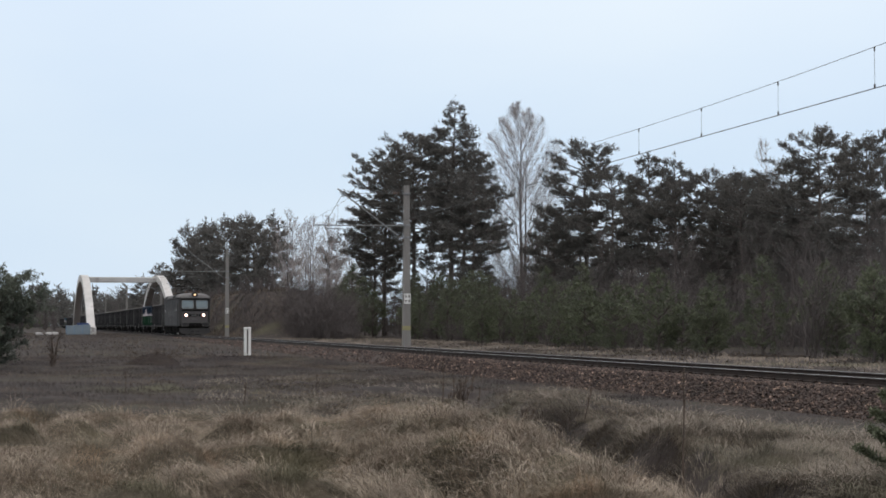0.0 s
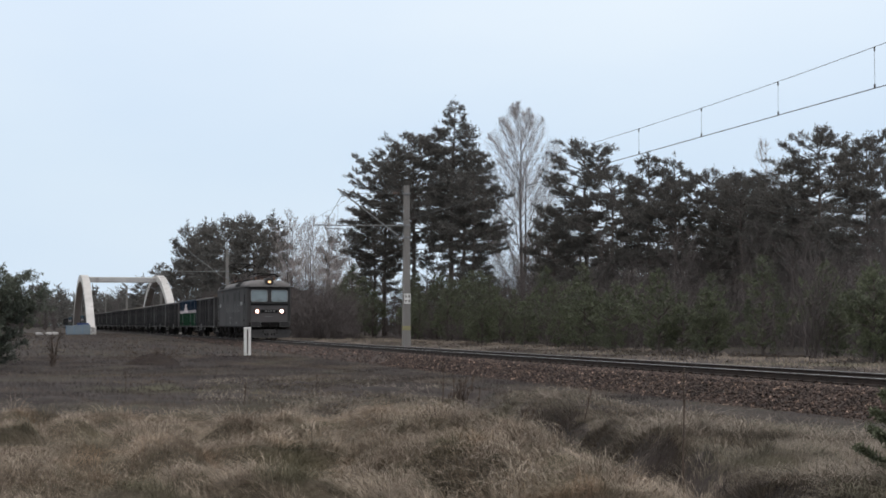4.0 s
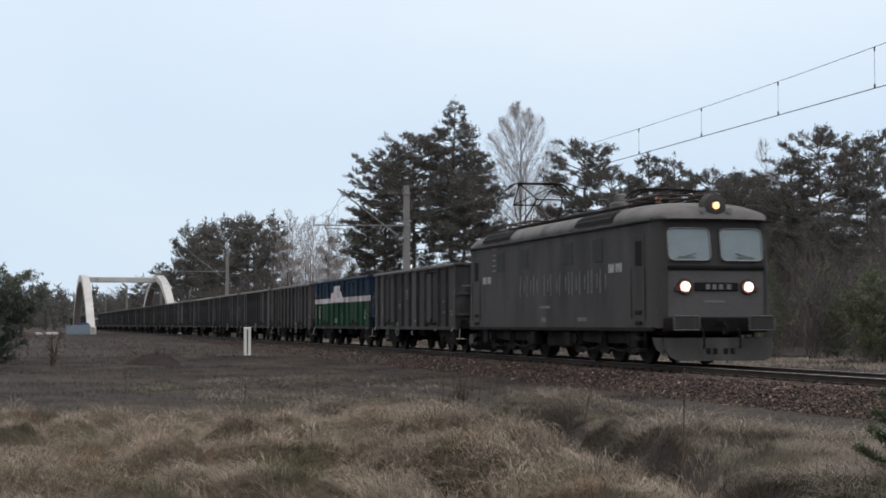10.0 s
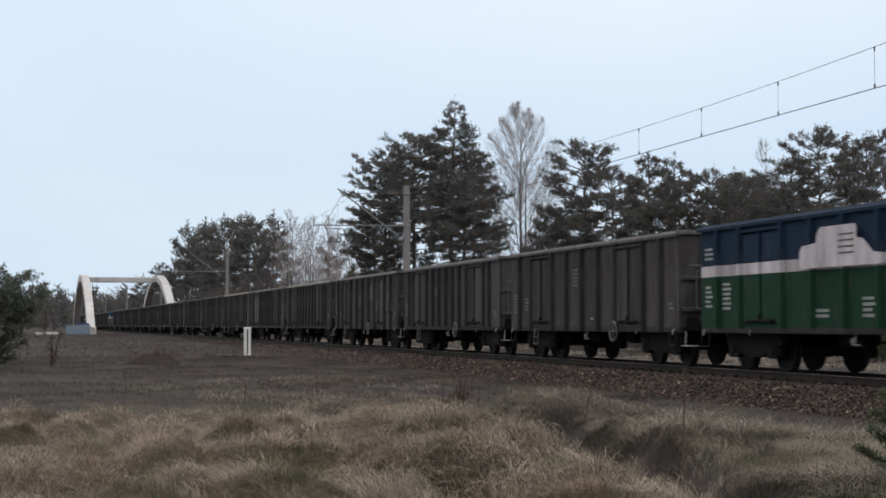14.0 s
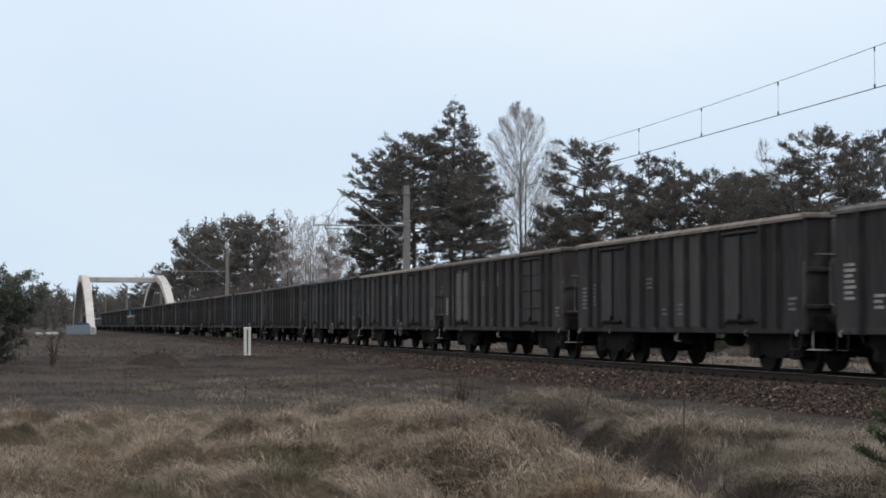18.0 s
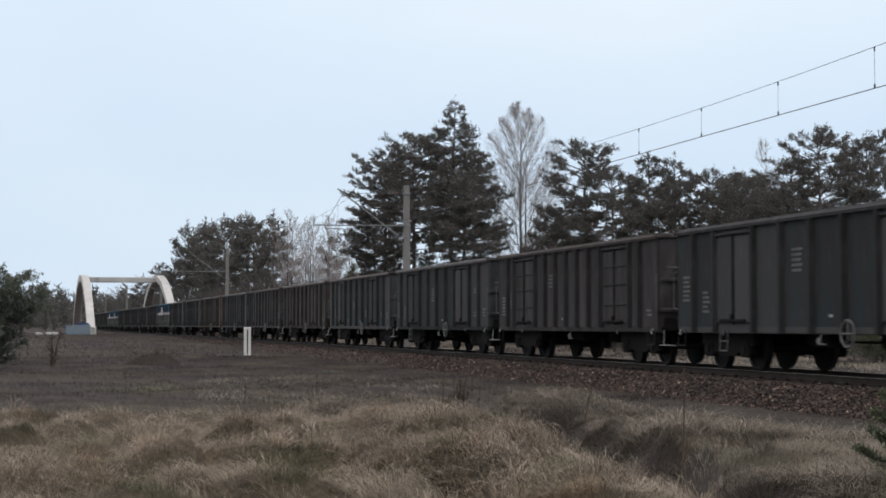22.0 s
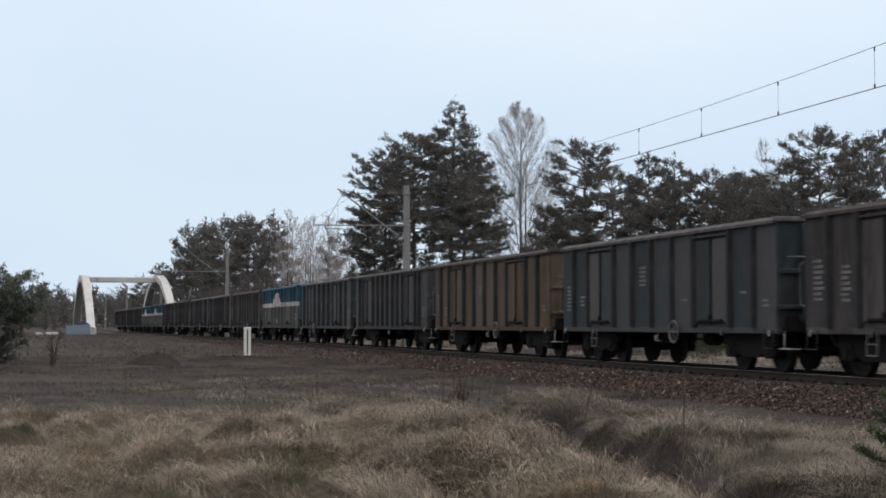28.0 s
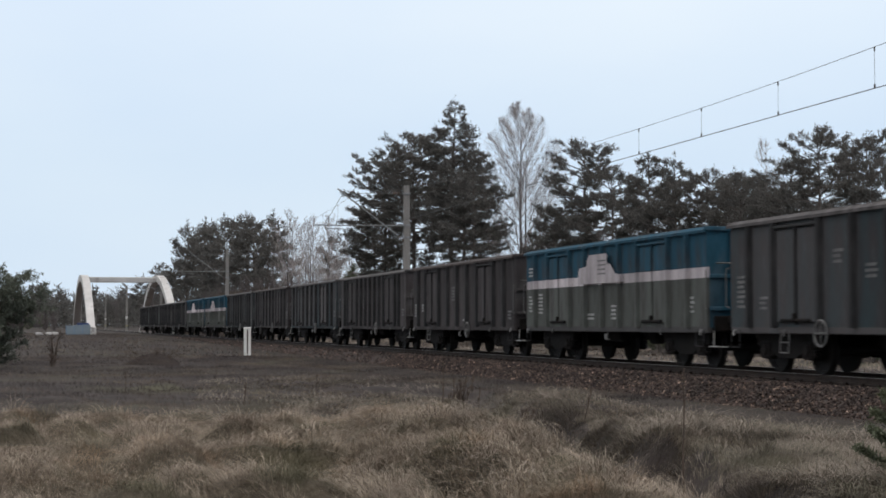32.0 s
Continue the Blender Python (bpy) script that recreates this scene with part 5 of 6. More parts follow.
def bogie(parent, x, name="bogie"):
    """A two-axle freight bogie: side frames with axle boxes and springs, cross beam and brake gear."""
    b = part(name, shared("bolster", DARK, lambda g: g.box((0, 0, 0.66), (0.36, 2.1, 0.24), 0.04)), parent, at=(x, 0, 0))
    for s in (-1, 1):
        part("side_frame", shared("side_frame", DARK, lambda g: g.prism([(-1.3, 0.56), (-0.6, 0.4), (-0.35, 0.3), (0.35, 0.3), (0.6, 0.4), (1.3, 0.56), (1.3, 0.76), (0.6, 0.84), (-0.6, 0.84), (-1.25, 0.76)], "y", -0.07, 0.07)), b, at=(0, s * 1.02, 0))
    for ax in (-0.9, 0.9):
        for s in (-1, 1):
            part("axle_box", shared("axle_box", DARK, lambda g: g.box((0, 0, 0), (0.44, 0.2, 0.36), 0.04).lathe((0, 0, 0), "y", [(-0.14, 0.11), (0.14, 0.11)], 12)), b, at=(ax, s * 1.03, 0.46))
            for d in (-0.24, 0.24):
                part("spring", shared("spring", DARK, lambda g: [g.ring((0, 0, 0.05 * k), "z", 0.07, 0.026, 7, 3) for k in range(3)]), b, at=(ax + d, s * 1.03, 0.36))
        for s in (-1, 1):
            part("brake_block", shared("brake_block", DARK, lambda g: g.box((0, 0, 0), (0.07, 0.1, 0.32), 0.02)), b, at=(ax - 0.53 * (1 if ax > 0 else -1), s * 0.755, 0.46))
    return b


def layout(bays):
    """Rib places and door openings along a side, from its bays' widths."""
    k = 2 * HALF / sum(bays)
    edges = [k * sum(bays[:i]) - HALF for i in range(len(bays) + 1)]
    return edges, [(edges[i], edges[i + 1]) for i, b in enumerate(bays) if b > 1.6]


WIDE = layout([0.95, 1.1, 1.85, 1.22, 1.22, 1.22, 1.22, 1.85, 1.1, 0.95])
NARROW = layout([0.95, 0.6, 1.85, 0.82, 0.82, 0.82, 0.82, 0.82, 0.82, 1.85, 0.6, 0.95])


STENCIL = surf("worn_white_stencil", (0.16, 0.157, 0.154), (0.085, 0.083, 0.082), 6.0, 0.8, bscale=40.0, c3=(0.06, 0.058, 0.057), s3=5.0, t3=(0.5, 0.7))
WHITEMARK = surf("white_stencil_paint", (0.34, 0.34, 0.33), (0.22, 0.22, 0.215), 6.0, 0.8, bscale=40.0, c3=(0.1, 0.1, 0.095), s3=5.0, t3=(0.55, 0.75))


def stencil(lines, wide, s):
    """Rows of short thin bars that stand for painted data."""
    g = Geo()
    for j in range(lines):
        x = -wide / 2
        while x < wide / 2 - 0.04:
            b = 0.05 + 0.05 * ((j * 5 + int(x * 100)) % 3)
            g.box((x + b / 2, s * (SIDE + 0.015), 0.1 * j), (b - 0.015, 0.006, 0.055))
            x += b + 0.012
    return g.v, g.f


def wagon(k, col, rim="rim", doors="plain", livery=None, wheel=True, marks=0, load=False, deep=False, pale=None, narrow=False, scrawl=False):
    EDGES, DOORS = NARROW if narrow else WIDE
    labels = {"grey": "grimy grey-brown", "brown": "grimy dark brown", "olive": "dusty olive-grey", "teal": "faded dark teal", "blue": "faded blue-green", "ochre": "flaking ochre-yellow"}
    if livery:
        lab = "open coal wagon, %s, with white castle emblem" % ("navy over green" if livery == "fresh" else "faded blue over green")
    else:
        lab = "%s ribbed open steel coal wagon rolling on the track" % labels[col]
    w = thing("coal_wagon", (-40 - 14 * k, TRACK, 0), lab, "freight wagon", "wagons of the train")
    top = PAINT["navy" if livery == "fresh" else "fblue"] if livery else PAINT[col]
    low = PAINT["green" if livery == "fresh" else "fgreen"] if livery else PAINT[col]
    zs = [(Z0, Z1, top)] if not livery else [(Z0, 1.97, low), (1.97, 2.2, PAINT["white"]), (2.2, Z1, top)]
    for s in (-1, 1):
        wall = None
        for z0, z1, mt in zs:
            o = part("side_wall" if wall is None else "side_band", shared("side_%g_%g_%d" % (z0, z1, s), mt, lambda g: g.box((0, s * (SIDE - 0.03), (z0 + z1) / 2), (2 * HALF, 0.06, z1 - z0))), wall or w)
            wall = wall or o
            for x0, x1 in zip(EDGES[:-1], EDGES[1:]):
                part("side_panel", shared("panel_%g_%g_%d_%.2f" % (z0, z1, s, x1 - x0), mt, lambda g: g.box((0, s * (SIDE + 0.004), (z0 + z1) / 2), (x1 - x0 - 0.02, 0.012, z1 - z0 - (0.02 if not livery else 0.0)))), wall, at=((x0 + x1) / 2, 0, 0))
            # upright ribs between the bays
            for i, x in enumerate(EDGES[1:-1]):
                if livery and z1 - z0 < 0.5:
                    part("rib", shared("rib_b%d" % s, mt, lambda g: g.prism([(-0.085, s * SIDE), (0.085, s * SIDE), (0.05, s * (SIDE + 0.115)), (-0.05, s * (SIDE + 0.115))], "z", 1.97, 2.2)), wall, at=(x, 0, 0))
                else:
                    part("rib", shared("rib_%g_%d_%d" % (z0, s, deep), mt if livery else GRIMESHADE, lambda g: g.prism([(-0.085, s * SIDE), (0.085, s * SIDE), (0.05, s * (SIDE + 0.115)), (-0.05, s * (SIDE + 0.115))], "z", z0 - (0.1 if deep and z0 == Z0 else 0.0), z1 - (0.06 if z1 == Z1 else 0))), wall, at=(x, 0, 0))
        for x0, x1 in DOORS:
            xm = (x0 + x1) / 2
            if livery:
                d = part("door", shared("door_low_%d" % s, low, lambda g: [g.box((q, s * (SIDE + 0.03), 1.485), (0.76, 0.05, 0.97), 0.02) for q in (-0.43, 0.43)]), wall, at=(xm, 0, 0))
                part("door_band", shared("door_band_%d" % s, PAINT["white"], lambda g: [g.box((q, s * (SIDE + 0.03), 2.085), (0.76, 0.052, 0.23)) for q in (-0.43, 0.43)]), d)
                part("door_leaf", shared("door_top_%d" % s, top, lambda g: [g.box((q, s * (SIDE + 0.03), 2.49), (0.76, 0.05, 0.58), 0.02) for q in (-0.43, 0.43)]), d)
            else:
                d = part("door", shared("door_%d" % s, low, lambda g: g.box((-0.43, s * (SIDE + 0.03), 1.89), (0.76, 0.05, 1.78), 0.02)), wall, at=(xm, 0, 0))
                part("door_leaf", shared("door_leaf_%d" % s, low, lambda g: g.box((0.43, s * (SIDE + 0.03), 1.89), (0.76, 0.05, 1.78), 0.02)), d)
                for q in (-0.85, 0.85):
                    part("door_post", shared("door_post_%d" % s, GRIMESHADE, lambda g: g.box((0, s * (SIDE + 0.035), 1.92), (0.06, 0.07, 1.96), 0.01)), d, at=(q, 0, 0))
            part("lintel", shared("lintel_%d" % s, top if livery else GRIMESHADE, lambda g: g.box((0, s * (SIDE + 0.05), 2.84), (1.7, 0.1, 0.05), 0.01)), d)
            part("door_bar", shared("door_bar_%d_%d" % (s, bool(livery)), top if livery else GRIMESHADE, lambda g: g.box((0, s * (SIDE + 0.06), 2.52 if livery else 1.88), (0.05, 0.07, 0.6 if livery else 1.84), 0.01)), d)
            part("latch", shared("latch_%d" % s, DARK, lambda g: g.box((0, s * (SIDE + 0.07), 1.04), (1.2, 0.07, 0.07), 0.02).box((0, s * (SIDE + 0.09), 1.1), (0.09, 0.08, 0.16), 0.02)), d)
            if doors == "lattice" or (doors == "front_lattice" and x0 > 0):
                for z in (1.45, 1.95, 2.4):
                    part("door_bar", shared("door_cross_%d" % s, GRIMESHADE, lambda g: [g.box((q, s * (SIDE + 0.062), 0), (0.66, 0.035, 0.045), 0.008) for q in (-0.41, 0.41)]), d, at=(0, 0, z))
        part("top_rail", shared("top_rail_%d" % s, PAINT[rim] if not livery else top, lambda g: g.prism([(s * (SIDE - 0.1), Z1 - 0.03), (s * (SIDE + 0.09), Z1 - 0.06), (s * (SIDE + 0.09), Z1 + 0.0), (s * (SIDE - 0.02), Z1 + 0.075), (s * (SIDE - 0.1), Z1 + 0.075)], "x", -HALF - 0.04, HALF + 0.04)), wall)
        part("sill", shared("sill_%d" % s, low if not livery else PAINT["grey"], lambda g: g.box((0, s * (SIDE - 0.05), 0.86), (2 * HALF, 0.12, 0.16), 0.02)), wall)
        for x in (-6.15, -3.9, 3.9, 6.15):
            part("rope_hook", shared("rope_hook_%d" % s, HOOK if abs(x) > 5 else HAND, lambda g: g.line([(0, s * (SIDE + 0.02), 0.86), (0, s * (SIDE + 0.07), 0.8), (0.03, s * (SIDE + 0.07), 0.74)], 0.018)), wall, at=(x, 0, 0))
        # painted data in columns at the rear end and in blocks between the ribs, as plain bars
        if not livery:
            rr = random.Random(k * 7 + s)
            ink = rr.choice([PALE, STENCIL, STENCIL, WHITEMARK])
            e = EDGES
            spots = [((e[0] + e[1]) / 2, rr.uniform(1.25, 1.5), rr.randrange(5, 9), 0.34, ink), ((e[1] + e[2]) / 2, rr.uniform(1.2, 1.5), rr.randrange(3, 8), 0.3, ink),
                     ((e[4] + e[5]) / 2, rr.uniform(1.7, 2.05), rr.randrange(3, 6), 0.42, PALE), ((e[-2] + e[-1]) / 2, rr.uniform(1.15, 1.4), rr.randrange(2, 5), 0.3, STENCIL)]
            for i in range(marks):
                b = rr.choice([3, 5, 6, len(e) - 3])
                spots.append(((e[b] + e[b + 1]) / 2, rr.uniform(1.1, 2.2), rr.randrange(1, 4), 0.3, PALE))
            if rr.random() < 0.6:
                spots.append(((e[5] + e[6]) / 2 + 0.1, 1.12, 1, 0.2, WHITEMARK))
            for x, z, lines, wd, m in spots:
                part("marking", shared("marking_%d_%g_%d" % (lines, wd, s), m, lambda g: g.add(*stencil(lines, wd, s))), wall, "faded white data bars", at=(x, 0, z))
        if livery:
            for x, z, lines, wd in ((-6.0, 1.35, 5, 0.3), (-5.1, 1.3, 6, 0.36), (-5.95, 2.36, 3, 0.42), (-0.9, 1.12, 2, 0.5), (0.75, 1.12, 4, 0.34), (2.6, 1.15, 2, 0.3), (5.5, 1.25, 4, 0.34)):
                part("marking", Geo().add(*stencil(lines, wd, s)).mesh("marking", WHITEMARK), wall, "white stencilled data bars", at=(x, 0, z))

            def castle(g):
                g.prism([(-1.52, 2.0), (1.5, 2.0), (1.5, 2.19), (1.2, 2.22), (0.85, 2.46), (0.62, 2.5), (0.62, 2.7), (0.55, 2.74), (-0.7, 2.74), (-0.84, 2.62), (-0.88, 2.46), (-1.42, 2.42), (-1.52, 2.3)], "y", s * (SIDE + 0.118), s * (SIDE + 0.124))
                for q in (-1.5, 1.48):
                    g.box((q, s * (SIDE + 0.06), 2.09), (0.05, 0.12, 0.16))
            part("emblem", shared("emblem_%d" % s, PAINT["white"], castle), wall, "white stepped castle-shaped emblem", at=(-0.05, 0, 0))
            for j in range(4):
                part("emblem_bar", shared("emblem_bar_%d" % s, PALE, lambda g: g.box((0, s * (SIDE + 0.127), 0), (0.55, 0.006, 0.035))), wall, at=(0.2, 0, 2.24 + 0.11 * j))
    if scrawl:
        for x, z in ((2.9, 1.62), (3.75, 1.7), (4.75, 1.62), (5.7, 1.55)):
            part("scrawl", Geo().box((0, -(SIDE + 0.062), 0), (0.4, 0.006, 0.03)).box((0.06, -(SIDE + 0.062), 0.1), (0.5, 0.006, 0.03)).box((-0.04, -(SIDE + 0.062), 0.2), (0.36, 0.006, 0.03)).box((0.03, -(SIDE + 0.062), 0.3), (0.3, 0.006, 0.03)).mesh("scrawl", PALE), w, "faint white painted strokes", at=(x, 0, z))
    if pale:
        for x, z, a, b in pale:
            out = SIDE + (0.058 if b > 1 else 0.013)
            # a patch of faded paint with uneven corners
            patch = [(-0.5, -0.44), (-0.4, -0.5), (0.42, -0.48), (0.5, -0.38), (0.47, 0.4), (0.36, 0.5), (-0.38, 0.47), (-0.49, 0.36)]
            part("worn_patch", Geo().prism([(a * p, b * q) for p, q in patch], "y", -out - 0.003, -out + 0.003).mesh("worn_patch", DUST), w, "pale worn paint patch", at=(x, 0, z))
    for s in (-1, 1):
        end = part("end_wall", shared("end_%d" % s, top, lambda g: g.box((s * (HALF - 0.03), 0, (Z0 + Z1) / 2), (0.06, 2 * SIDE - 0.12, Z1 - Z0)).box((s * (HALF + 0.03), 0, 2.0), (0.07, 2 * SIDE - 0.1, 0.1), 0.02).box((s * (HALF + 0.03), 0, 1.3), (0.07, 2 * SIDE - 0.1, 0.1), 0.02)), w)
        part("end_rail", shared("end_rail_%d" % s, PAINT[rim] if not livery else top, lambda g: g.box((s * HALF, 0, Z1 + 0.02), (0.14, 2 * SIDE + 0.1, 0.1), 0.02)), end)
        for y in (-0.8, 0, 0.8):
            part("end_post", shared("end_post_%d" % s, top, lambda g: g.box((s * (HALF + 0.06), 0, (Z0 + Z1) / 2), (0.12, 0.14, Z1 - Z0 - 0.1), 0.03)), end, at=(0, y, 0))
        part("handrail", shared("handrail_%d" % s, HAND, lambda g: g.line([(s * (HALF + 0.02), -SIDE - 0.02, 1.3), (s * (HALF + 0.1), -SIDE - 0.07, 1.34), (s * (HALF + 0.1), -SIDE - 0.07, 2.1), (s * (HALF + 0.02), -SIDE - 0.02, 2.14)], 0.012)), end, "worn white grab rail")
        part("grab_bar", shared("grab_bar_%d" % s, HAND, lambda g: g.line([(s * (HALF + 0.07), -1.2, 2.28), (s * (HALF + 0.14), -1.2, 2.28), (s * (HALF + 0.14), -0.85, 2.28), (s * (HALF + 0.07), -0.85, 2.28)], 0.016)), end)
        part("step", shared("step_%d" % s, GRIMESHADE, lambda g: g.line([(s * (HALF - 0.1), -SIDE - 0.03, 0.86), (s * (HALF - 0.1), -SIDE - 0.06, 0.5), (s * (HALF - 0.5), -SIDE - 0.06, 0.5), (s * (HALF - 0.5), -SIDE - 0.03, 0.86)], 0.011)), end, "bent steel footstep")
        part("shunter_step", shared("shunter_step_%d" % s, HOOK, lambda g: g.box((s * (HALF + 0.3), -SIDE + 0.12, 0.49), (0.56, 0.2, 0.025), 0.008).tube((s * (HALF + 0.06), -SIDE + 0.12, 0.5), (s * (HALF + 0.0), -SIDE + 0.16, 0.84), 0.014)), end, "pale worn step plate below the buffers") if s > 0 else None
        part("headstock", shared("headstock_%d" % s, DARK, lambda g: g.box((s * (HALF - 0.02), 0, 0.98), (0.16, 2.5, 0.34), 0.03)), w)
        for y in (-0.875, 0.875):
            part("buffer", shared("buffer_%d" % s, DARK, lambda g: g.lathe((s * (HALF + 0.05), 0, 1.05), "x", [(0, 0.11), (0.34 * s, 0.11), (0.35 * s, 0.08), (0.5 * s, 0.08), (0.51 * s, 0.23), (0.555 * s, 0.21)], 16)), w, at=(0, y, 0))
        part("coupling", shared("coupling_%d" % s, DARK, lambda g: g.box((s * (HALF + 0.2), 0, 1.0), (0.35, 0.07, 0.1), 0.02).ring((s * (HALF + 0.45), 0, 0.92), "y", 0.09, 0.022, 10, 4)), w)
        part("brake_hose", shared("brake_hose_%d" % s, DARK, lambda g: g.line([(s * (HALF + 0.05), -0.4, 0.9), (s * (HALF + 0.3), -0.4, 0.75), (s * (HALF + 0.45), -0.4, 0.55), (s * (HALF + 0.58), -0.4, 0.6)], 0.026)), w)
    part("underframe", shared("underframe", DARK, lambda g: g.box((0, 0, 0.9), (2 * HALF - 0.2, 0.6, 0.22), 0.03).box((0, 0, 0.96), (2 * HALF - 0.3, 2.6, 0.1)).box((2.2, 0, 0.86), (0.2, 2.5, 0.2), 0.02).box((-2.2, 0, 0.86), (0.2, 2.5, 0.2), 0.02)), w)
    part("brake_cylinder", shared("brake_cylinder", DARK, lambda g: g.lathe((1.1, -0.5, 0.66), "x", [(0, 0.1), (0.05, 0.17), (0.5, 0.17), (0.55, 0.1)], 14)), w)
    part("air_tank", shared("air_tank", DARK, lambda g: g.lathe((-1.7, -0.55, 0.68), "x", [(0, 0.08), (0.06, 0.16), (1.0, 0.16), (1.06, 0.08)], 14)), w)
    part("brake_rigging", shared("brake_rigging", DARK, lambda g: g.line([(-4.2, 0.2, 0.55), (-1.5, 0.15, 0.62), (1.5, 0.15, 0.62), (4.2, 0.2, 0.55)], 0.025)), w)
    part("changeover_lever", shared("changeover_lever", HAND, lambda g: g.line([(0.3, -SIDE, 0.78), (0.3, -SIDE - 0.05, 0.6), (0.55, -SIDE - 0.05, 0.6)], 0.018).lathe((0.3, -SIDE - 0.05, 0.66), "y", [(-0.02, 0.07), (0.02, 0.07)], 10)), w)
    if wheel:
        x = {0: -1.8, 2: 2.5, 17: -2.3}.get(k, 1.5)
        hw = part("handwheel", shared("handwheel", HAND, lambda g: g.ring((0, -SIDE - 0.12, 0.8), "y", 0.24, 0.024, 22, 5).tube((-0.23, -SIDE - 0.12, 0.8), (0.23, -SIDE - 0.12, 0.8), 0.016).tube((0, -SIDE - 0.12, 0.57), (0, -SIDE - 0.12, 1.03), 0.016).tube((0, -SIDE - 0.14, 0.8), (0, -SIDE + 0.1, 0.8), 0.03)), w, "pale brake handwheel", at=(x, 0, 0))
        part("ladder", shared("ladder", HAND, lambda g: g.line([(-0.18, -SIDE - 0.03, 0.86), (-0.18, -SIDE - 0.05, 0.42), (0.18, -SIDE - 0.05, 0.42), (0.18, -SIDE - 0.03, 0.86)], 0.015).tube((-0.18, -SIDE - 0.05, 0.62), (0.18, -SIDE - 0.05, 0.62), 0.015)), w, at=(-3.9, 0, 0))
    if load:
        g = Geo()
        n = 26
        vs = [(-HALF + 0.1 + (2 * HALF - 0.2) * i / n, -1.3 + 0.52 * j, 2.82 + 0.3 * math.sin(math.pi * j / 5) * (0.55 + 0.5 * math.sin(i * 0.9 + k)) + 0.05 * ((i * 7 + j * 3) % 5) / 5) for i in range(n + 1) for j in range(6)]
        g.add(vs, [(i * 6 + j, (i + 1) * 6 + j, (i + 1) * 6 + j + 1, i * 6 + j + 1) for i in range(n) for j in range(5)])
        part("coal_heap", g.mesh("coal_heap", COAL, True), w, "dark heaped coal")
    for x in (-4.5, 4.5):
        bogie(w, x)
        for a in (-0.9, 0.9):
            wheelset(w, x + a, 0.46, 1.02)
    return w


# colour, rim and fittings of each wagon, from the locomotive back
WAGONS = [
    dict(col="grey", marks=3), dict(col="grey", livery="fresh", wheel=False), dict(col="brown", deep=True, load=True), dict(col="grey", load=True, narrow=True), dict(col="grey", marks=2, deep=True, scrawl=True, pale=[(1.6, 2.3, 0.34, 0.62)]),
    dict(col="grey", rim="sand", wheel=False, marks=2, narrow=True), dict(col="brown", rim="sand", doors="front_lattice", wheel=False, narrow=True, pale=[(0.2, 2.35, 0.16, 0.42), (-4.32, 1.9, 0.68, 1.6), (-3.46, 1.9, 0.68, 1.6)]), dict(col="grey", rim="sand", pale=[(0.4, 2.3, 0.22, 0.5)]), dict(col="teal", rim="grey", deep=True), dict(col="brown", rim="rust", doors="lattice", wheel=False, narrow=True),
    dict(col="teal", rim="rim", marks=2), dict(col="blue", rim="rust", marks=3), dict(col="olive", rim="rust"), dict(col="brown", rim="rust", pale=[(2.0, 2.3, 0.2, 0.46)]), dict(col="blue", rim="rim", marks=2),
    dict(col="ochre", rim="rust"), dict(col="teal", rim="rim", wheel=False, marks=2, narrow=True), dict(col="blue", rim="rim", marks=3), dict(col="blue", livery="faded", wheel=False), dict(col="brown", rim="rust"),
    dict(col="brown", rim="rim", narrow=True), dict(col="blue", rim="rim"), dict(col="brown", rim="rust"), dict(col="teal", rim="rim"), dict(col="blue", livery="faded", wheel=False),
    dict(col="blue", livery="faded", wheel=False), dict(col="grey"), dict(col="brown"), dict(col="grey"), dict(col="teal")]
TRAIN = []
for k, spec in enumerate(WAGONS):
    TRAIN.append((wagon(k, **spec), -(17.5 + 14.007 * k + 7.0)))


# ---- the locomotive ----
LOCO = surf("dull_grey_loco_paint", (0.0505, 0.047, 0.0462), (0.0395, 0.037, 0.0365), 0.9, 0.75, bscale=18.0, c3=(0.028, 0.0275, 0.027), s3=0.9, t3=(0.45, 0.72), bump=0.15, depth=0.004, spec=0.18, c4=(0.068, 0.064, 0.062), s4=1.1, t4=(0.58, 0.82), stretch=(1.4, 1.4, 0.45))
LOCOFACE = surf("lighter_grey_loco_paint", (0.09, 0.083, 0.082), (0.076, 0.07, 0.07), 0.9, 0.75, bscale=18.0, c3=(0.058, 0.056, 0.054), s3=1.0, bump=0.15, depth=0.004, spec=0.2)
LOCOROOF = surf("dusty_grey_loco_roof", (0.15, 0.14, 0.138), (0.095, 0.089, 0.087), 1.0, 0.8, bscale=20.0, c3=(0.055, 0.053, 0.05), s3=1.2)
GRILLE = surf("dark_louvre", (0.012, 0.0115, 0.0115), (0.018, 0.0175, 0.0175), 4.0, 0.9, spec=0.08)
# the sky's reflection is painted into the pane as a pale blue base
GLASS = surf("sky_tinted_glass", (0.16, 0.2, 0.21), (0.125, 0.16, 0.17), 1.5, 0.2, bump=0, spec=0.8)
SIDEGLASS = surf("grimy_side_glass", (0.026, 0.027, 0.028), (0.036, 0.036, 0.036), 1.5, 0.75, bump=0, spec=0.15)
CHROME = surf("worn_window_frame", (0.2, 0.197, 0.195), (0.15, 0.148, 0.146), 4.0, 0.4, 0.4, bscale=40.0)
HEADLAMP = surf("lit_headlamp", (0.9, 0.85, 0.85), (0.9, 0.85, 0.85), glow=(1.0, 0.7, 0.62, 9.0), bump=0)
# an added glowing ring imitates the warm halo round the lit lenses
HALO = surf("lamp_halo_glow", (0.5, 0.3, 0.25), (0.4, 0.22, 0.18), glow=(1.0, 0.36, 0.16, 0.6), bump=0)
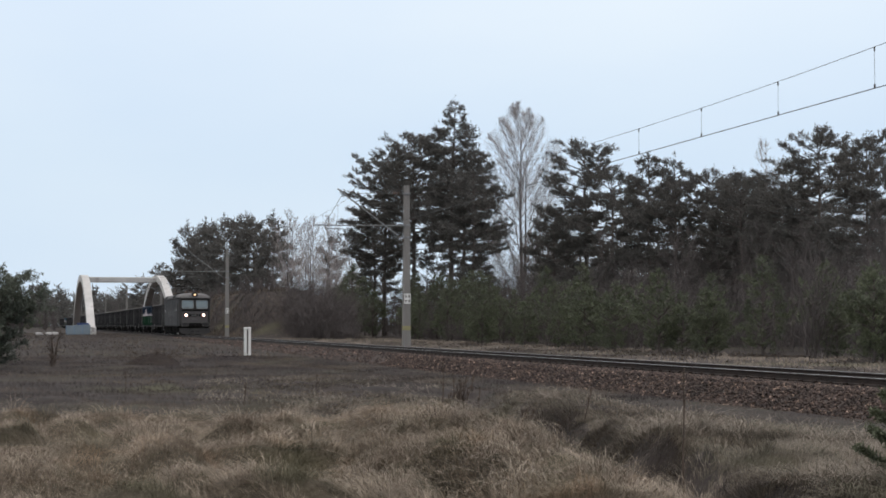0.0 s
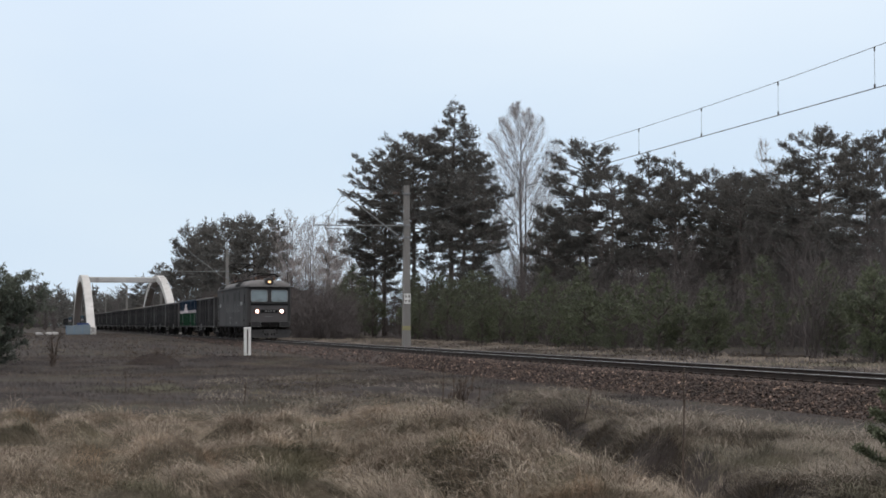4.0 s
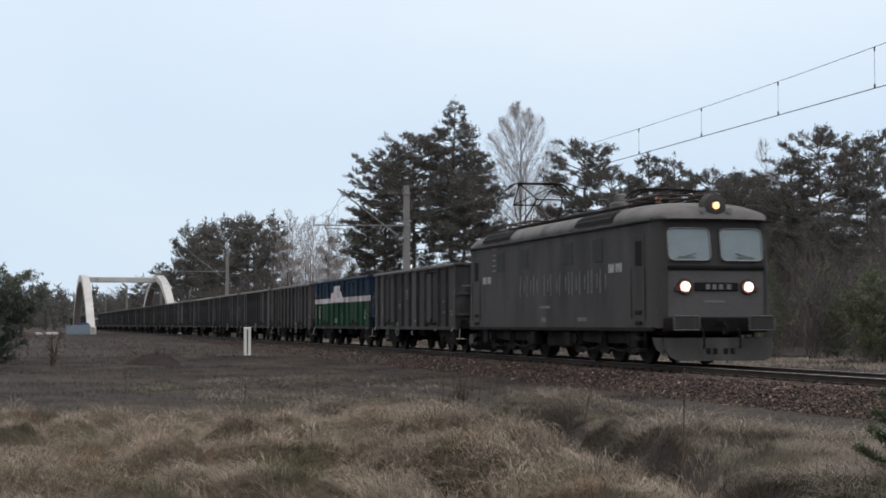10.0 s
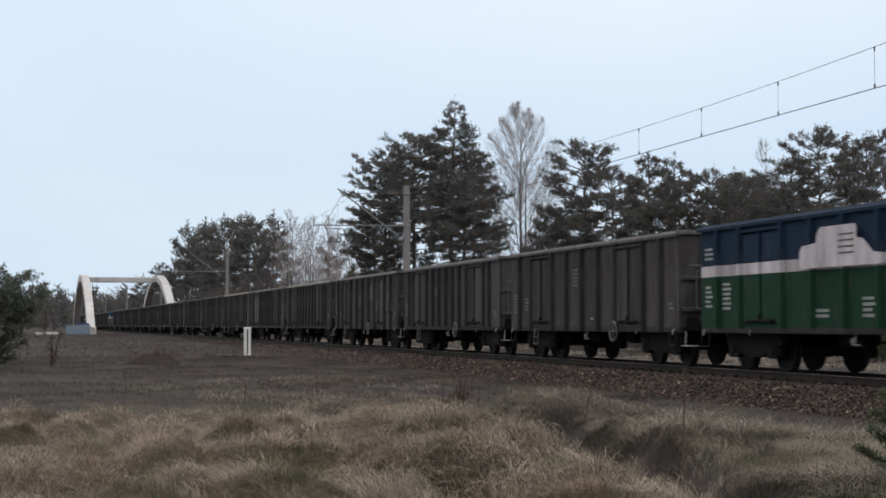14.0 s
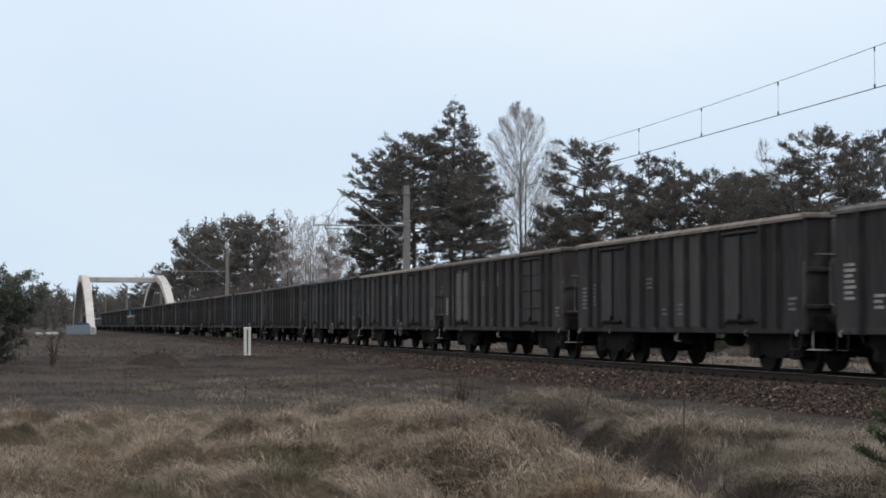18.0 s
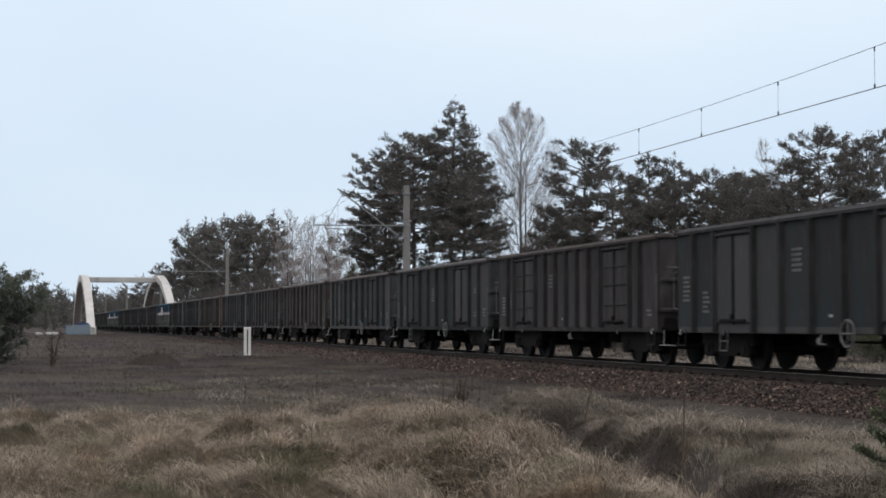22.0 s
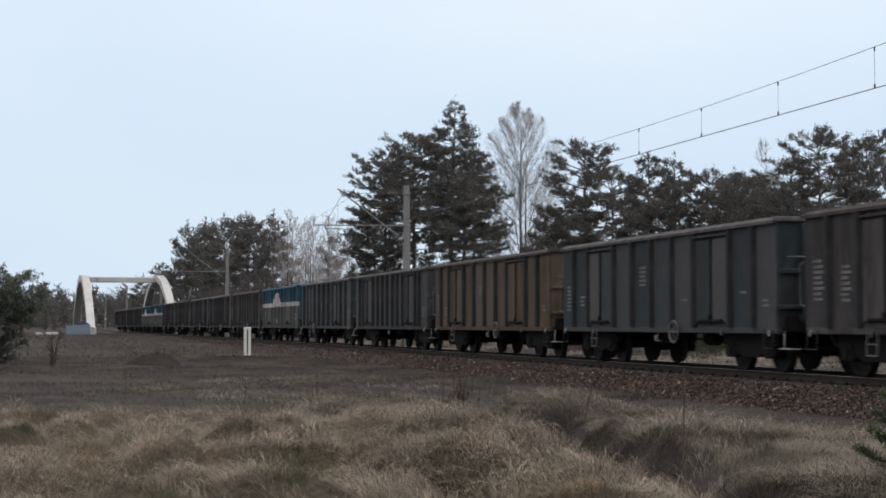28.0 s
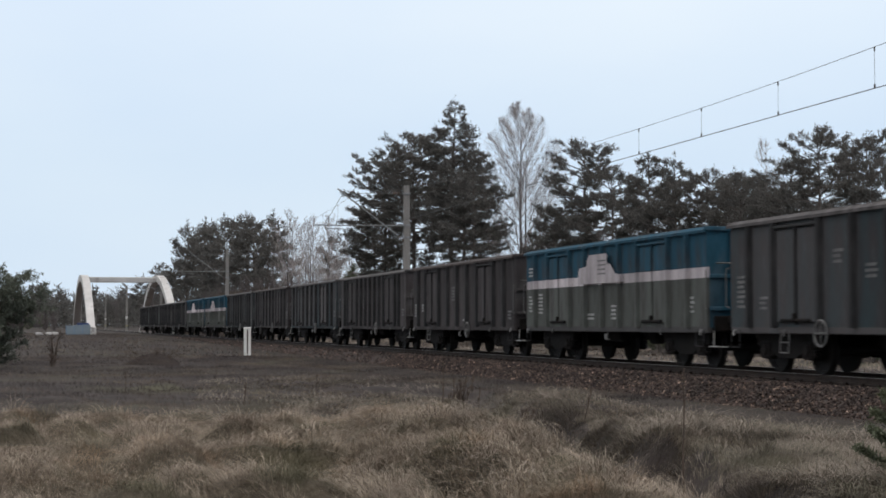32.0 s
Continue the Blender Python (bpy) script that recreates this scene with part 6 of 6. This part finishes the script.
TOPLAMP = surf("lit_top_lamp", (0.9, 0.8, 0.6), (0.9, 0.8, 0.6), glow=(1.0, 0.5, 0.16, 1.5), bump=0)
LETTER = surf("faint_lettering", (0.15, 0.147, 0.144), (0.11, 0.108, 0.106), 6.0, 0.8, bscale=40.0)
REDLENS = surf("red_lens", (0.05, 0.012, 0.012), (0.04, 0.01, 0.01), bump=0, rough=0.3)
REDBAR = surf("dull_red_mark", (0.13, 0.03, 0.028), (0.09, 0.025, 0.023), 4.0, 0.8)
RUSTRED = surf("red_brown_roof_gear", (0.055, 0.03, 0.025), (0.035, 0.024, 0.021), 3.0, 0.75, bscale=30.0)


def loco():
    """A six-axle box electric locomotive; x = 0 is the front lamps' plane, the body runs back to x = -16.4."""
    w = thing("locomotive", (-149.8, TRACK, 0), "grey six-axle electric locomotive with lit headlamps pulling the wagons", "locomotive")
    N = 16.4
    # body: sections narrow in plan towards both rounded ends
    secs = [(0.0, 1.2), (-0.05, 1.3), (-0.16, 1.39), (-0.42, 1.45), (-N + 0.42, 1.45), (-N + 0.16, 1.39), (-N + 0.05, 1.3), (-N, 1.2)]
    rings = []
    for i, (x, hw) in enumerate(secs):
        front = 1 if i < 4 else -1
        lean = max(0.0, 1 - abs(x if front > 0 else x + N) / 0.42) * 0.16
        rings.append([(x, -hw, 0.88), (x, -hw, 2.3), (x - front * lean, -hw, 3.4), (x - front * lean, hw, 3.4), (x, hw, 2.3), (x, hw, 0.88)])
    vs = [p for r in rings for p in r]
    fs = [(i * 6 + j, i * 6 + (j + 1) % 6, (i + 1) * 6 + (j + 1) % 6, (i + 1) * 6 + j) for i in range(len(secs) - 1) for j in range(6)]
    fs += [(0, 1, 4, 5), (1, 2, 3, 4)]
    m = (len(secs) - 1) * 6
    fs += [(m, m + 5, m + 4, m + 1), (m + 1, m + 4, m + 3, m + 2)]
    body = part("body", Geo().add(vs, fs).mesh("body", LOCO), w)
    # roof: an arched shell, domed down at both ends
    rs, rf, m = [], [], 12
    xs = [0.06, 0.0, -0.25, -0.7, -1.3, -2.2, -N + 2.2, -N + 1.3, -N + 0.7, -N + 0.25, -N, -N - 0.06]
    hh = [0.02, 0.2, 0.33, 0.43, 0.49, 0.52, 0.52, 0.49, 0.43, 0.33, 0.2, 0.02]
    ww = [1.22, 1.3, 1.42, 1.48, 1.5, 1.5, 1.5, 1.5, 1.48, 1.42, 1.3, 1.22]
    for x, h, hw in zip(xs, hh, ww):
        for j in range(m + 1):
            a = math.pi * j / m
            rs.append((x, -hw * math.copysign(abs(math.cos(a)) ** 0.7, math.cos(a)), 3.4 + h * math.sin(a) ** 0.75))
    for i in range(len(xs) - 1):
        rf += [(i * (m + 1) + j, i * (m + 1) + j + 1, (i + 1) * (m + 1) + j + 1, (i + 1) * (m + 1) + j) for j in range(m)]
        rf.append((i * (m + 1), (i + 1) * (m + 1), (i + 1) * (m + 1) + m, i * (m + 1) + m))
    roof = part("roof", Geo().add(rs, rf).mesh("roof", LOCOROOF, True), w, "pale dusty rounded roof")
    part("gutter", Geo().box((-N / 2, -1.5, 3.4), (N - 0.5, 0.06, 0.06), 0.01).box((-N / 2, 1.5, 3.4), (N - 0.5, 0.06, 0.06), 0.01).mesh("gutter", LOCO), roof)
    for x0, x1 in ((-5.6, -2.8), (-14.4, -11.5)):
        for s in (-1, 1):
            def strip(g, a0, a1, lift, xa, xb, n=5):
                vs = []
                for x in (xa, xb):
                    for i in range(n + 1):
                        a = radians(a0 + (a1 - a0) * i / n)
                        vs.append((x, -s * (1.5 + lift) * math.cos(a) ** 0.7 * -1, 3.4 + (0.52 + lift) * math.sin(a) ** 0.75))
                m2 = n + 1
                g.add(vs, [(i, i + 1, m2 + i + 1, m2 + i) for i in range(n)])
                g.add([(x, y * 0.97, z - 0.03) for x, y, z in vs], [(i, m2 + i, m2 + i + 1, i + 1) for i in range(n)])
                return g
            gr = part("roof_grille", strip(Geo(), 6, 46, 0.03, x0, x1).mesh("roof_grille", GRILLE), roof, "dark louvred roof intake")
            for q in (16, 32):
                part("louvre", strip(Geo(), q, q + 2.0, 0.04, x0 + 0.05, x1 - 0.05, 1).mesh("louvre", LOCO), gr)
    # front and rear faces
    for f in (1, -1):
        X = 0.0 if f > 0 else -N
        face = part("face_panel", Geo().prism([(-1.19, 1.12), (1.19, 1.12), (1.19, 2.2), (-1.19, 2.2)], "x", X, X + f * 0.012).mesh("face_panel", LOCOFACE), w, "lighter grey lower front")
        part("waist_band", Geo().box((X + f * 0.03, 0, 2.29), (0.06, 2.44, 0.09), 0.02).mesh("waist_band", GRILLE), face)
        part("lamp_strip", Geo().box((X + f * 0.03, 0, 1.84), (0.05, 1.1, 0.2), 0.02).mesh("lamp_strip", GRILLE), face)
        part("number_bars", Geo().box((X + f * 0.06, -0.22, 1.84), (0.01, 0.1, 0.12)).box((X + f * 0.06, -0.06, 1.84), (0.01, 0.1, 0.12)).box((X + f * 0.06, 0.1, 1.84), (0.01, 0.1, 0.12)).box((X + f * 0.06, 0.3, 1.84), (0.01, 0.1, 0.12)).box((X + f * 0.02, -0.05, 1.5), (0.01, 0.5, 0.05)).mesh("number_bars", LETTER), face, "pale plain number bars")
        for s in (-1, 1):
            win = part("windscreen", Geo().add([(X - f * 0.003, s * 0.13, 2.45), (X - f * 0.003, s * 1.18, 2.45), (X - f * 0.115, s * 1.18, 3.2), (X - f * 0.115, s * 0.13, 3.2), (X + f * 0.02, s * 0.13, 2.45), (X + f * 0.02, s * 1.18, 2.45), (X - f * 0.09, s * 1.18, 3.2), (X - f * 0.09, s * 0.13, 3.2)],
                       [(0, 1, 2, 3), (4, 5, 6, 7), (0, 1, 5, 4), (1, 2, 6, 5), (2, 3, 7, 6), (3, 0, 4, 7)]).mesh("windscreen", GLASS), w, "windscreen with the pale sky reflection in its colour")
            c = [(X + f * 0.03, s * 0.13, 2.45), (X + f * 0.03, s * 1.18, 2.45), (X - f * 0.08, s * 1.18, 3.2), (X - f * 0.08, s * 0.13, 3.2)]
            # the frame: a rubber-edged ring with rounded corners, hiding the pane's square ones
            ring, q = [], 0.14
            for cy, cz, a0 in ((1.18 - q, 3.2 - q, 0), (0.13 + q, 3.2 - q, 90), (0.13 + q, 2.45 + q, 180), (1.18 - q, 2.45 + q, 270)):
                ring += [(cy + q * math.cos(radians(a0 + 22.5 * k)), cz + q * math.sin(radians(a0 + 22.5 * k))) for k in range(5)]
            onface = lambda y, z, out: (X + f * (0.03 + out - 0.147 * (z - 2.45)), s * y, z)
            part("window_frame", Geo().line([onface(y, z, 0.005) for y, z in ring + ring[:1]], 0.018, 6).mesh("window_frame", CHROME), win)
            for cy, cz, k in ((1.18, 3.2, 0), (0.13, 3.2, 5), (0.13, 2.45, 10), (1.18, 2.45, 15)):
                fan = [onface(cy, cz, 0.0)] + [onface(y, z, 0.0) for y, z in ring[k:k + 5]]
                part("corner_filler", Geo().add(fan + [(x - f * 0.02, y, z) for x, y, z in fan], [(0, 1, 2), (0, 2, 3), (0, 3, 4), (0, 4, 5), (6, 8, 7), (6, 9, 8), (6, 10, 9), (6, 11, 10)]).mesh("corner_filler", LOCO), win)
            part("wiper", Geo().tube((X + f * 0.06, s * 0.95, 2.5), (X + f * 0.04, s * 0.5, 2.62), 0.012).tube((X + f * 0.06, s * 0.5, 2.52), (X + f * 0.05, s * 0.95, 2.54), 0.01).mesh("wiper", HAND if f > 0 else DARK), win)
            lamp = part("headlamp", Geo().lathe((X, s * 0.79, 1.84), "x", [(0.0, 0.2), (f * 0.07, 0.17), (f * 0.075, 0.12)], 18).mesh("headlamp", LOCO), w)
            part("lens", Geo().lathe((X + f * 0.076, s * 0.79, 1.84), "x", [(0.0, 0.11), (f * 0.02, 0.09)], 16).mesh("lens", HEADLAMP if f > 0 else GLASS), lamp, "glowing white lens" if f > 0 else "unlit lens")
            part("reflector", Geo().lathe((X + f * 0.074, s * 0.79, 1.84), "x", [(0.0, 0.135), (f * 0.012, 0.125)], 18).mesh("reflector", HALO if f > 0 else GRILLE), lamp, "added red-orange ring imitating the glow round the lens" if f > 0 else "")
            part("tail_lens", Geo().lathe((X + f * 0.03, s * 0.79 + s * 0.2, 1.78), "x", [(0.0, 0.07), (f * 0.04, 0.05)], 12).mesh("tail_lens", REDLENS), lamp)
            part("buffer_shank", Geo().lathe((X, s * 0.93, 1.0), "x", [(0, 0.14), (f * 0.4, 0.14)], 14).mesh("buffer_shank", DARK), w)
            part("buffer_plate", Geo().box((X + f * 0.45, s * 0.93, 1.0), (0.06, 0.66, 0.36), 0.03).mesh("buffer_plate", LOCO), w, "wide rectangular buffer plate")
            part("buffer_edge", Geo().line([(X + f * 0.485, s * 0.93 + a, 1.0 + b) for a, b in ((-0.31, -0.16), (-0.31, 0.16), (0.31, 0.16), (0.31, -0.16), (-0.31, -0.16))], 0.012).mesh("buffer_edge", HAND), w, "pale worn plate rim")
        tl = part("top_lamp", Geo().lathe((X - f * 0.3, 0, 3.73), "x", [(0.0, 0.3), (f * 0.3, 0.27), (f * 0.34, 0.16)], 18).mesh("top_lamp", LOCO), w, "round roof headlamp housing")
        part("lens", Geo().lathe((X + f * 0.045, 0, 3.73), "x", [(0.0, 0.085), (f * 0.02, 0.07)], 16).mesh("lens", TOPLAMP if f > 0 else GLASS), tl, "amber glowing lens" if f > 0 else "unlit lens")
        for s in (-1, 1):
            part("horn", Geo().lathe((X - f * 0.25, s * 0.33, 3.62), "x", [(0, 0.03), (f * 0.2, 0.04), (f * 0.3, 0.07)], 10).mesh("horn", CHROME), tl)
        part("buffer_beam", Geo().box((X - f * 0.04, 0, 0.96), (0.2, 2.6, 0.36), 0.04).mesh("buffer_beam", DARK), w)
        part("draw_hook", Geo().box((X + f * 0.28, 0, 1.0), (0.36, 0.08, 0.14), 0.02).ring((X + f * 0.5, 0, 0.86), "y", 0.12, 0.03, 12, 5).mesh("draw_hook", DARK), w)
        for y in (-0.45, 0.45):
            part("brake_hose", Geo().line([(X + f * 0.12, y, 0.9), (X + f * 0.3, y, 0.8), (X + f * 0.36, y, 0.5), (X + f * 0.3, y, 0.42)], 0.028).mesh("brake_hose", DARK), w)
        # the rail guard: a wide swept plate
        rim = [(-1.36, 0.66), (1.36, 0.66), (1.36, 0.4), (1.26, 0.22), (1.08, 0.13), (-1.08, 0.13), (-1.26, 0.22), (-1.36, 0.4)]
        g = Geo().add([(X + f * (0.1 + 0.38 * (0.66 - z)), y, z) for y, z in rim] + [(X + f * (0.02 + 0.38 * (0.66 - z)), y, z) for y, z in rim],
                      [tuple(range(8)), tuple(range(15, 7, -1))] + [(i, (i + 1) % 8, 8 + (i + 1) % 8, 8 + i) for i in range(8)])
        guard = part("rail_guard", g.mesh("rail_guard", LOCO), w, "grey swept rail guard plate")
        for y in (-0.3, -0.13, 0.13, 0.3):
            part("guard_slot", Geo().box((X + f * 0.24, y, 0.35), (0.02, 0.1, 0.14)).mesh("guard_slot", GRILLE), guard)
        for s in (-1, 1):
            part("guard_side", Geo().prism([(X + f * 0.1, 0.66), (X + f * 0.12, 0.3), (X - f * 0.3, 0.36), (X - f * 0.6, 0.66)], "y", s * 1.33, s * 1.36).mesh("guard_side", LOCO), guard)
    # sides: doors, windows, louvres, markings
    for s in (-1, 1):
        Y = s * 1.452
        for x in (-1.15, -N + 1.15):
            d = part("cab_door", Geo().box((x, s * 1.45, 2.05), (0.72, 0.03, 2.1), 0.01).mesh("cab_door", LOCO), w)
            part("door_window", Geo().box((x, s * 1.462, 2.65), (0.44, 0.02, 0.6), 0.01).mesh("door_window", GRILLE), d, "dark cab door window")
            part("door_rail", Geo().line([(x - 0.45, s * 1.47, 1.1), (x - 0.45, s * 1.48, 2.3)], 0.009).line([(x + 0.45, s * 1.47, 1.1), (x + 0.45, s * 1.48, 2.3)], 0.009).mesh("door_rail", DARK), d)
            for z in (0.35, 0.62, 1.0, 1.25):
                part("door_step", Geo().box((x, s * 1.44, z), (0.4, 0.1 if z > 0.9 else 0.2, 0.1), 0.015).mesh("door_step", GRILLE), d)
            part("step_hanger", Geo().box((x - 0.22, s * 1.38, 0.6), (0.04, 0.04, 0.6)).box((x + 0.22, s * 1.38, 0.6), (0.04, 0.04, 0.6)).mesh("step_hanger", DARK), d)
        for x in (-4.0, -6.3, -10.2, -12.6):
            win = part("side_window", Geo().box((x, s * 1.455, 2.86), (0.78, 0.012, 0.64), 0.004).mesh("side_window", LOCO), w)
            part("window_pane", Geo().box((x, s * 1.458, 2.86), (0.7, 0.02, 0.56), 0.01).mesh("window_pane", SIDEGLASS), win, "grimy dark side window")
        # the lettering of the owner, as plain upright bars
        g = Geo()
        q = 0.0
        for wd in (0.44, 0.44, 0.38, 0.0, 0.38, 0.58, 0.56, 0.08, 0.42, 0.46, 0.08, 0.46, 0.44):
            if wd == 0.0:
                q += 0.4
                continue
            x = (-10.6 + q + wd / 2) if s < 0 else (-3.9 - q - wd / 2)
            # each letter as one or two plain upright strokes
            g.box((x - (0.0 if wd < 0.1 else wd / 2 - 0.03), Y + s * 0.002, 2.06), (0.05, 0.006, 0.6))
            if wd > 0.1:
                g.box((x + wd / 2 - 0.03, Y + s * 0.002, 2.06), (0.045, 0.006, 0.36 if wd > 0.33 else 0.2))
            q += wd + 0.19
        part("lettering_bars", g.mesh("lettering_bars", LETTER), w, "pale thin lettering as plain bars")
        for x, z in ((-2.75, 2.36), (-14.1, 2.34)):
            part("number_bars", Geo().box((x - 0.4, Y, z), (0.1, 0.008, 0.22)).box((x - 0.27, Y, z), (0.1, 0.008, 0.22)).box((x - 0.13, Y, z), (0.11, 0.008, 0.22)).box((x + 0.1, Y, z), (0.1, 0.008, 0.22)).box((x + 0.24, Y, z), (0.1, 0.008, 0.22)).box((x + 0.4, Y, z), (0.1, 0.008, 0.22)).mesh("number_bars", WHITEMARK), w, "pale plain number bars")
        for i in range(4):
            part("data_bars", Geo().box((-13.3, Y, 2.62 + 0.16 * i), (0.42, 0.008, 0.05)).mesh("data_bars", PALE), w)
        part("red_bar", Geo().box((-13.3, Y, 3.28), (0.5, 0.008, 0.1)).mesh("red_bar", REDBAR), w, "small dull red bar")
        part("small_text_bars", Geo().box((-8.3, Y, 1.45), (0.9, 0.006, 0.07)).box((-8.4, Y, 1.1), (0.4, 0.006, 0.12)).box((-5.2, Y, 1.1), (0.7, 0.006, 0.1)).mesh("small_text_bars", PALE), w)
        part("skirt_beam", Geo().box((-N / 2, s * 1.4, 0.86), (N - 0.6, 0.1, 0.12), 0.02).mesh("skirt_beam", DARK), w)
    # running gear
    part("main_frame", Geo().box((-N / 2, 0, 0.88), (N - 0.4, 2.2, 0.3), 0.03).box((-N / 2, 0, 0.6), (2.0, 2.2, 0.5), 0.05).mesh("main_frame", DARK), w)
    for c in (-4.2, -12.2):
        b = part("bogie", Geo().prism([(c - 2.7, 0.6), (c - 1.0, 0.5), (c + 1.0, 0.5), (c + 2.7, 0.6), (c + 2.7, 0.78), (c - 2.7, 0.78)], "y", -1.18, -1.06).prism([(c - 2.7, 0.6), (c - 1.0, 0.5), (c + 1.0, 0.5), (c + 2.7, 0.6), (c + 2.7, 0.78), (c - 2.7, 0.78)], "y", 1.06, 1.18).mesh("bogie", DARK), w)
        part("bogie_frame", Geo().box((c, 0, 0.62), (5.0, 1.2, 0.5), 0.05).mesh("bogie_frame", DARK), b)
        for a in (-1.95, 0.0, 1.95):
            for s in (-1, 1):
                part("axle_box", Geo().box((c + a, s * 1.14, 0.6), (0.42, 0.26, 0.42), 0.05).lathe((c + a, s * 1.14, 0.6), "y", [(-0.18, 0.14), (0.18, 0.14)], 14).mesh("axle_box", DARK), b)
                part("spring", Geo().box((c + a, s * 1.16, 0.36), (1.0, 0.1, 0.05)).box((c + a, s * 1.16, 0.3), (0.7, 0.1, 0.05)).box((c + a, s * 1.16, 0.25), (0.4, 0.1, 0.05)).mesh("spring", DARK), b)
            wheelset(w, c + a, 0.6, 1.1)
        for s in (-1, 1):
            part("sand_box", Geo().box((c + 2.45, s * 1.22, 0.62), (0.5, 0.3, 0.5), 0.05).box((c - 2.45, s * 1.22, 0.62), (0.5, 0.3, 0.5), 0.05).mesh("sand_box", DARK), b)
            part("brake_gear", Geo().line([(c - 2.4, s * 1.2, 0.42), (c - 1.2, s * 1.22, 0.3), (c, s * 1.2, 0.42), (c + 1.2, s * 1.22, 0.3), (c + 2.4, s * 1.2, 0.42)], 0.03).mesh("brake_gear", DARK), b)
    # roof gear
    part("roof_walkway", Geo().box((-N / 2, -0.5, 3.98), (N - 4, 0.35, 0.05)).box((-N / 2, 0.5, 3.98), (N - 4, 0.35, 0.05)).mesh("roof_walkway", DARK), roof)
    part("bus_bar", Geo().line([(-4.5, 0.25, 4.2), (-8, 0.2, 4.22), (-12, 0.25, 4.2)], 0.025).mesh("bus_bar", RUSTRED), roof)
    for x in (-4.8, -6.4, -8.0, -9.6, -11.4):
        part("roof_insulator", Geo().lathe((x, 0.22, 3.9), "z", [(0, 0.09), (0.08, 0.06), (0.1, 0.09), (0.16, 0.06), (0.18, 0.09), (0.26, 0.05), (0.3, 0.03)], 12).mesh("roof_insulator", PORCELAIN), roof)
    part("breaker_box", Geo().box((-5.6, -0.2, 4.05), (0.5, 0.5, 0.34), 0.05).lathe((-5.6, -0.2, 4.2), "z", [(0, 0.18), (0.2, 0.16), (0.24, 0.06)], 14).mesh("breaker_box", LOCOROOF), roof)

    def pantograph(c, raised):
        base = Geo()
        for y in (-0.62, 0.62):
            base.tube((c - 1.15, y, 4.12), (c + 1.15, y, 4.12), 0.035, n=6)
        for x in (c - 1.15, c, c + 1.15):
            base.tube((x, -0.62, 4.12), (x, 0.62, 4.12), 0.03, n=6)
        p = part("pantograph", base.mesh("pantograph", RUSTRED), w, "raised diamond pantograph" if raised else "folded diamond pantograph")
        for x in (c - 1.0, c + 1.0):
            for y in (-0.6, 0.6):
                part("foot_insulator", Geo().lathe((x, y, 3.84), "z", [(0, 0.08), (0.06, 0.05), (0.09, 0.09), (0.14, 0.05), (0.17, 0.09), (0.26, 0.04)], 10).mesh("foot_insulator", PORCELAIN), p)
        kz, hz, kx = (4.78, 5.365, 1.2) if raised else (4.2, 4.34, 1.5)
        for s in (-1, 1):
            for y in (-0.55, 0.55):
                part("lower_arm", Geo().tube((c + s * 0.28, y, 4.15), (c + s * kx, y * 0.75, kz), 0.028, 0.022).mesh("lower_arm", RUSTRED), p)
                part("upper_arm", Geo().tube((c + s * kx, y * 0.75, kz), (c + s * 0.12, y * 1.05, hz - 0.06), 0.02).mesh("upper_arm", DARK), p)
            part("knee_bar", Geo().tube((c + s * kx, -0.45, kz), (c + s * kx, 0.45, kz), 0.022).mesh("knee_bar", DARK), p)
            part("cross_stay", Geo().tube((c + s * kx, -0.42, kz), (c + s * 0.12, 0.55, hz - 0.06), 0.012).mesh("cross_stay", DARK), p)
            part("bow", Geo().line([(c + s * 0.16, -1.02, hz - 0.22), (c + s * 0.16, -0.85, hz - 0.06), (c + s * 0.16, -0.65, hz), (c + s * 0.16, 0.65, hz), (c + s * 0.16, 0.85, hz - 0.06), (c + s * 0.16, 1.02, hz - 0.22)], 0.022, 6).mesh("bow", DARK), p)
        part("bow_frame", Geo().tube((c - 0.16, -0.58, hz - 0.05), (c + 0.16, -0.58, hz - 0.05), 0.035).tube((c - 0.16, 0.58, hz - 0.05), (c + 0.16, 0.58, hz - 0.05), 0.035).mesh("bow_frame", DARK), p)

    pantograph(-3.0, False)
    pantograph(-13.4, True)
    return w


TRAIN.insert(0, (loco(), 0.0))


# ---- how the train rolls ----
def gone(t):
    """How far the train has rolled since the start."""
    return 11.2671 * t + 0.02327 * t * t - 0.0138 * max(0.0, 6 - t) ** 2 + 0.4968 + 0.024 * max(0.0, t - 19) ** 2 - 0.42 * (1 - math.exp(-max(0.0, t - 18) / 5))


def motions():
    places = {}
    for ob, behind in TRAIN:
        places[ob.name] = behind
        walk(ob, [(float(t), pose(-150.487 - 0.006 * t + gone(t) + behind, TRACK, 0)) for t in range(33)])
    # wheels turn while their vehicle rolls along the near stretch
    for w, vehicle, x, radius in WHEELS:
        rows = [(i / 30, gone(i / 30)) for i in range(961)]
        near = [(t, g) for t, g in rows if -100 < -149.8 + g + places[vehicle.name] + x < 4]
        if not near:
            near = [rows[0], rows[0]]
        keys = [(t, pose(x, 0, radius, 0, math.degrees((g - near[0][1]) / radius) % 360, 0)) for t, g in near]
        if near[0][0] > 0:
            keys.insert(0, (0.0, keys[0][1]))
        if keys[-1][0] < 32:
            keys.append((32.0, keys[-1][1]))
        walk(w, keys)


motions()
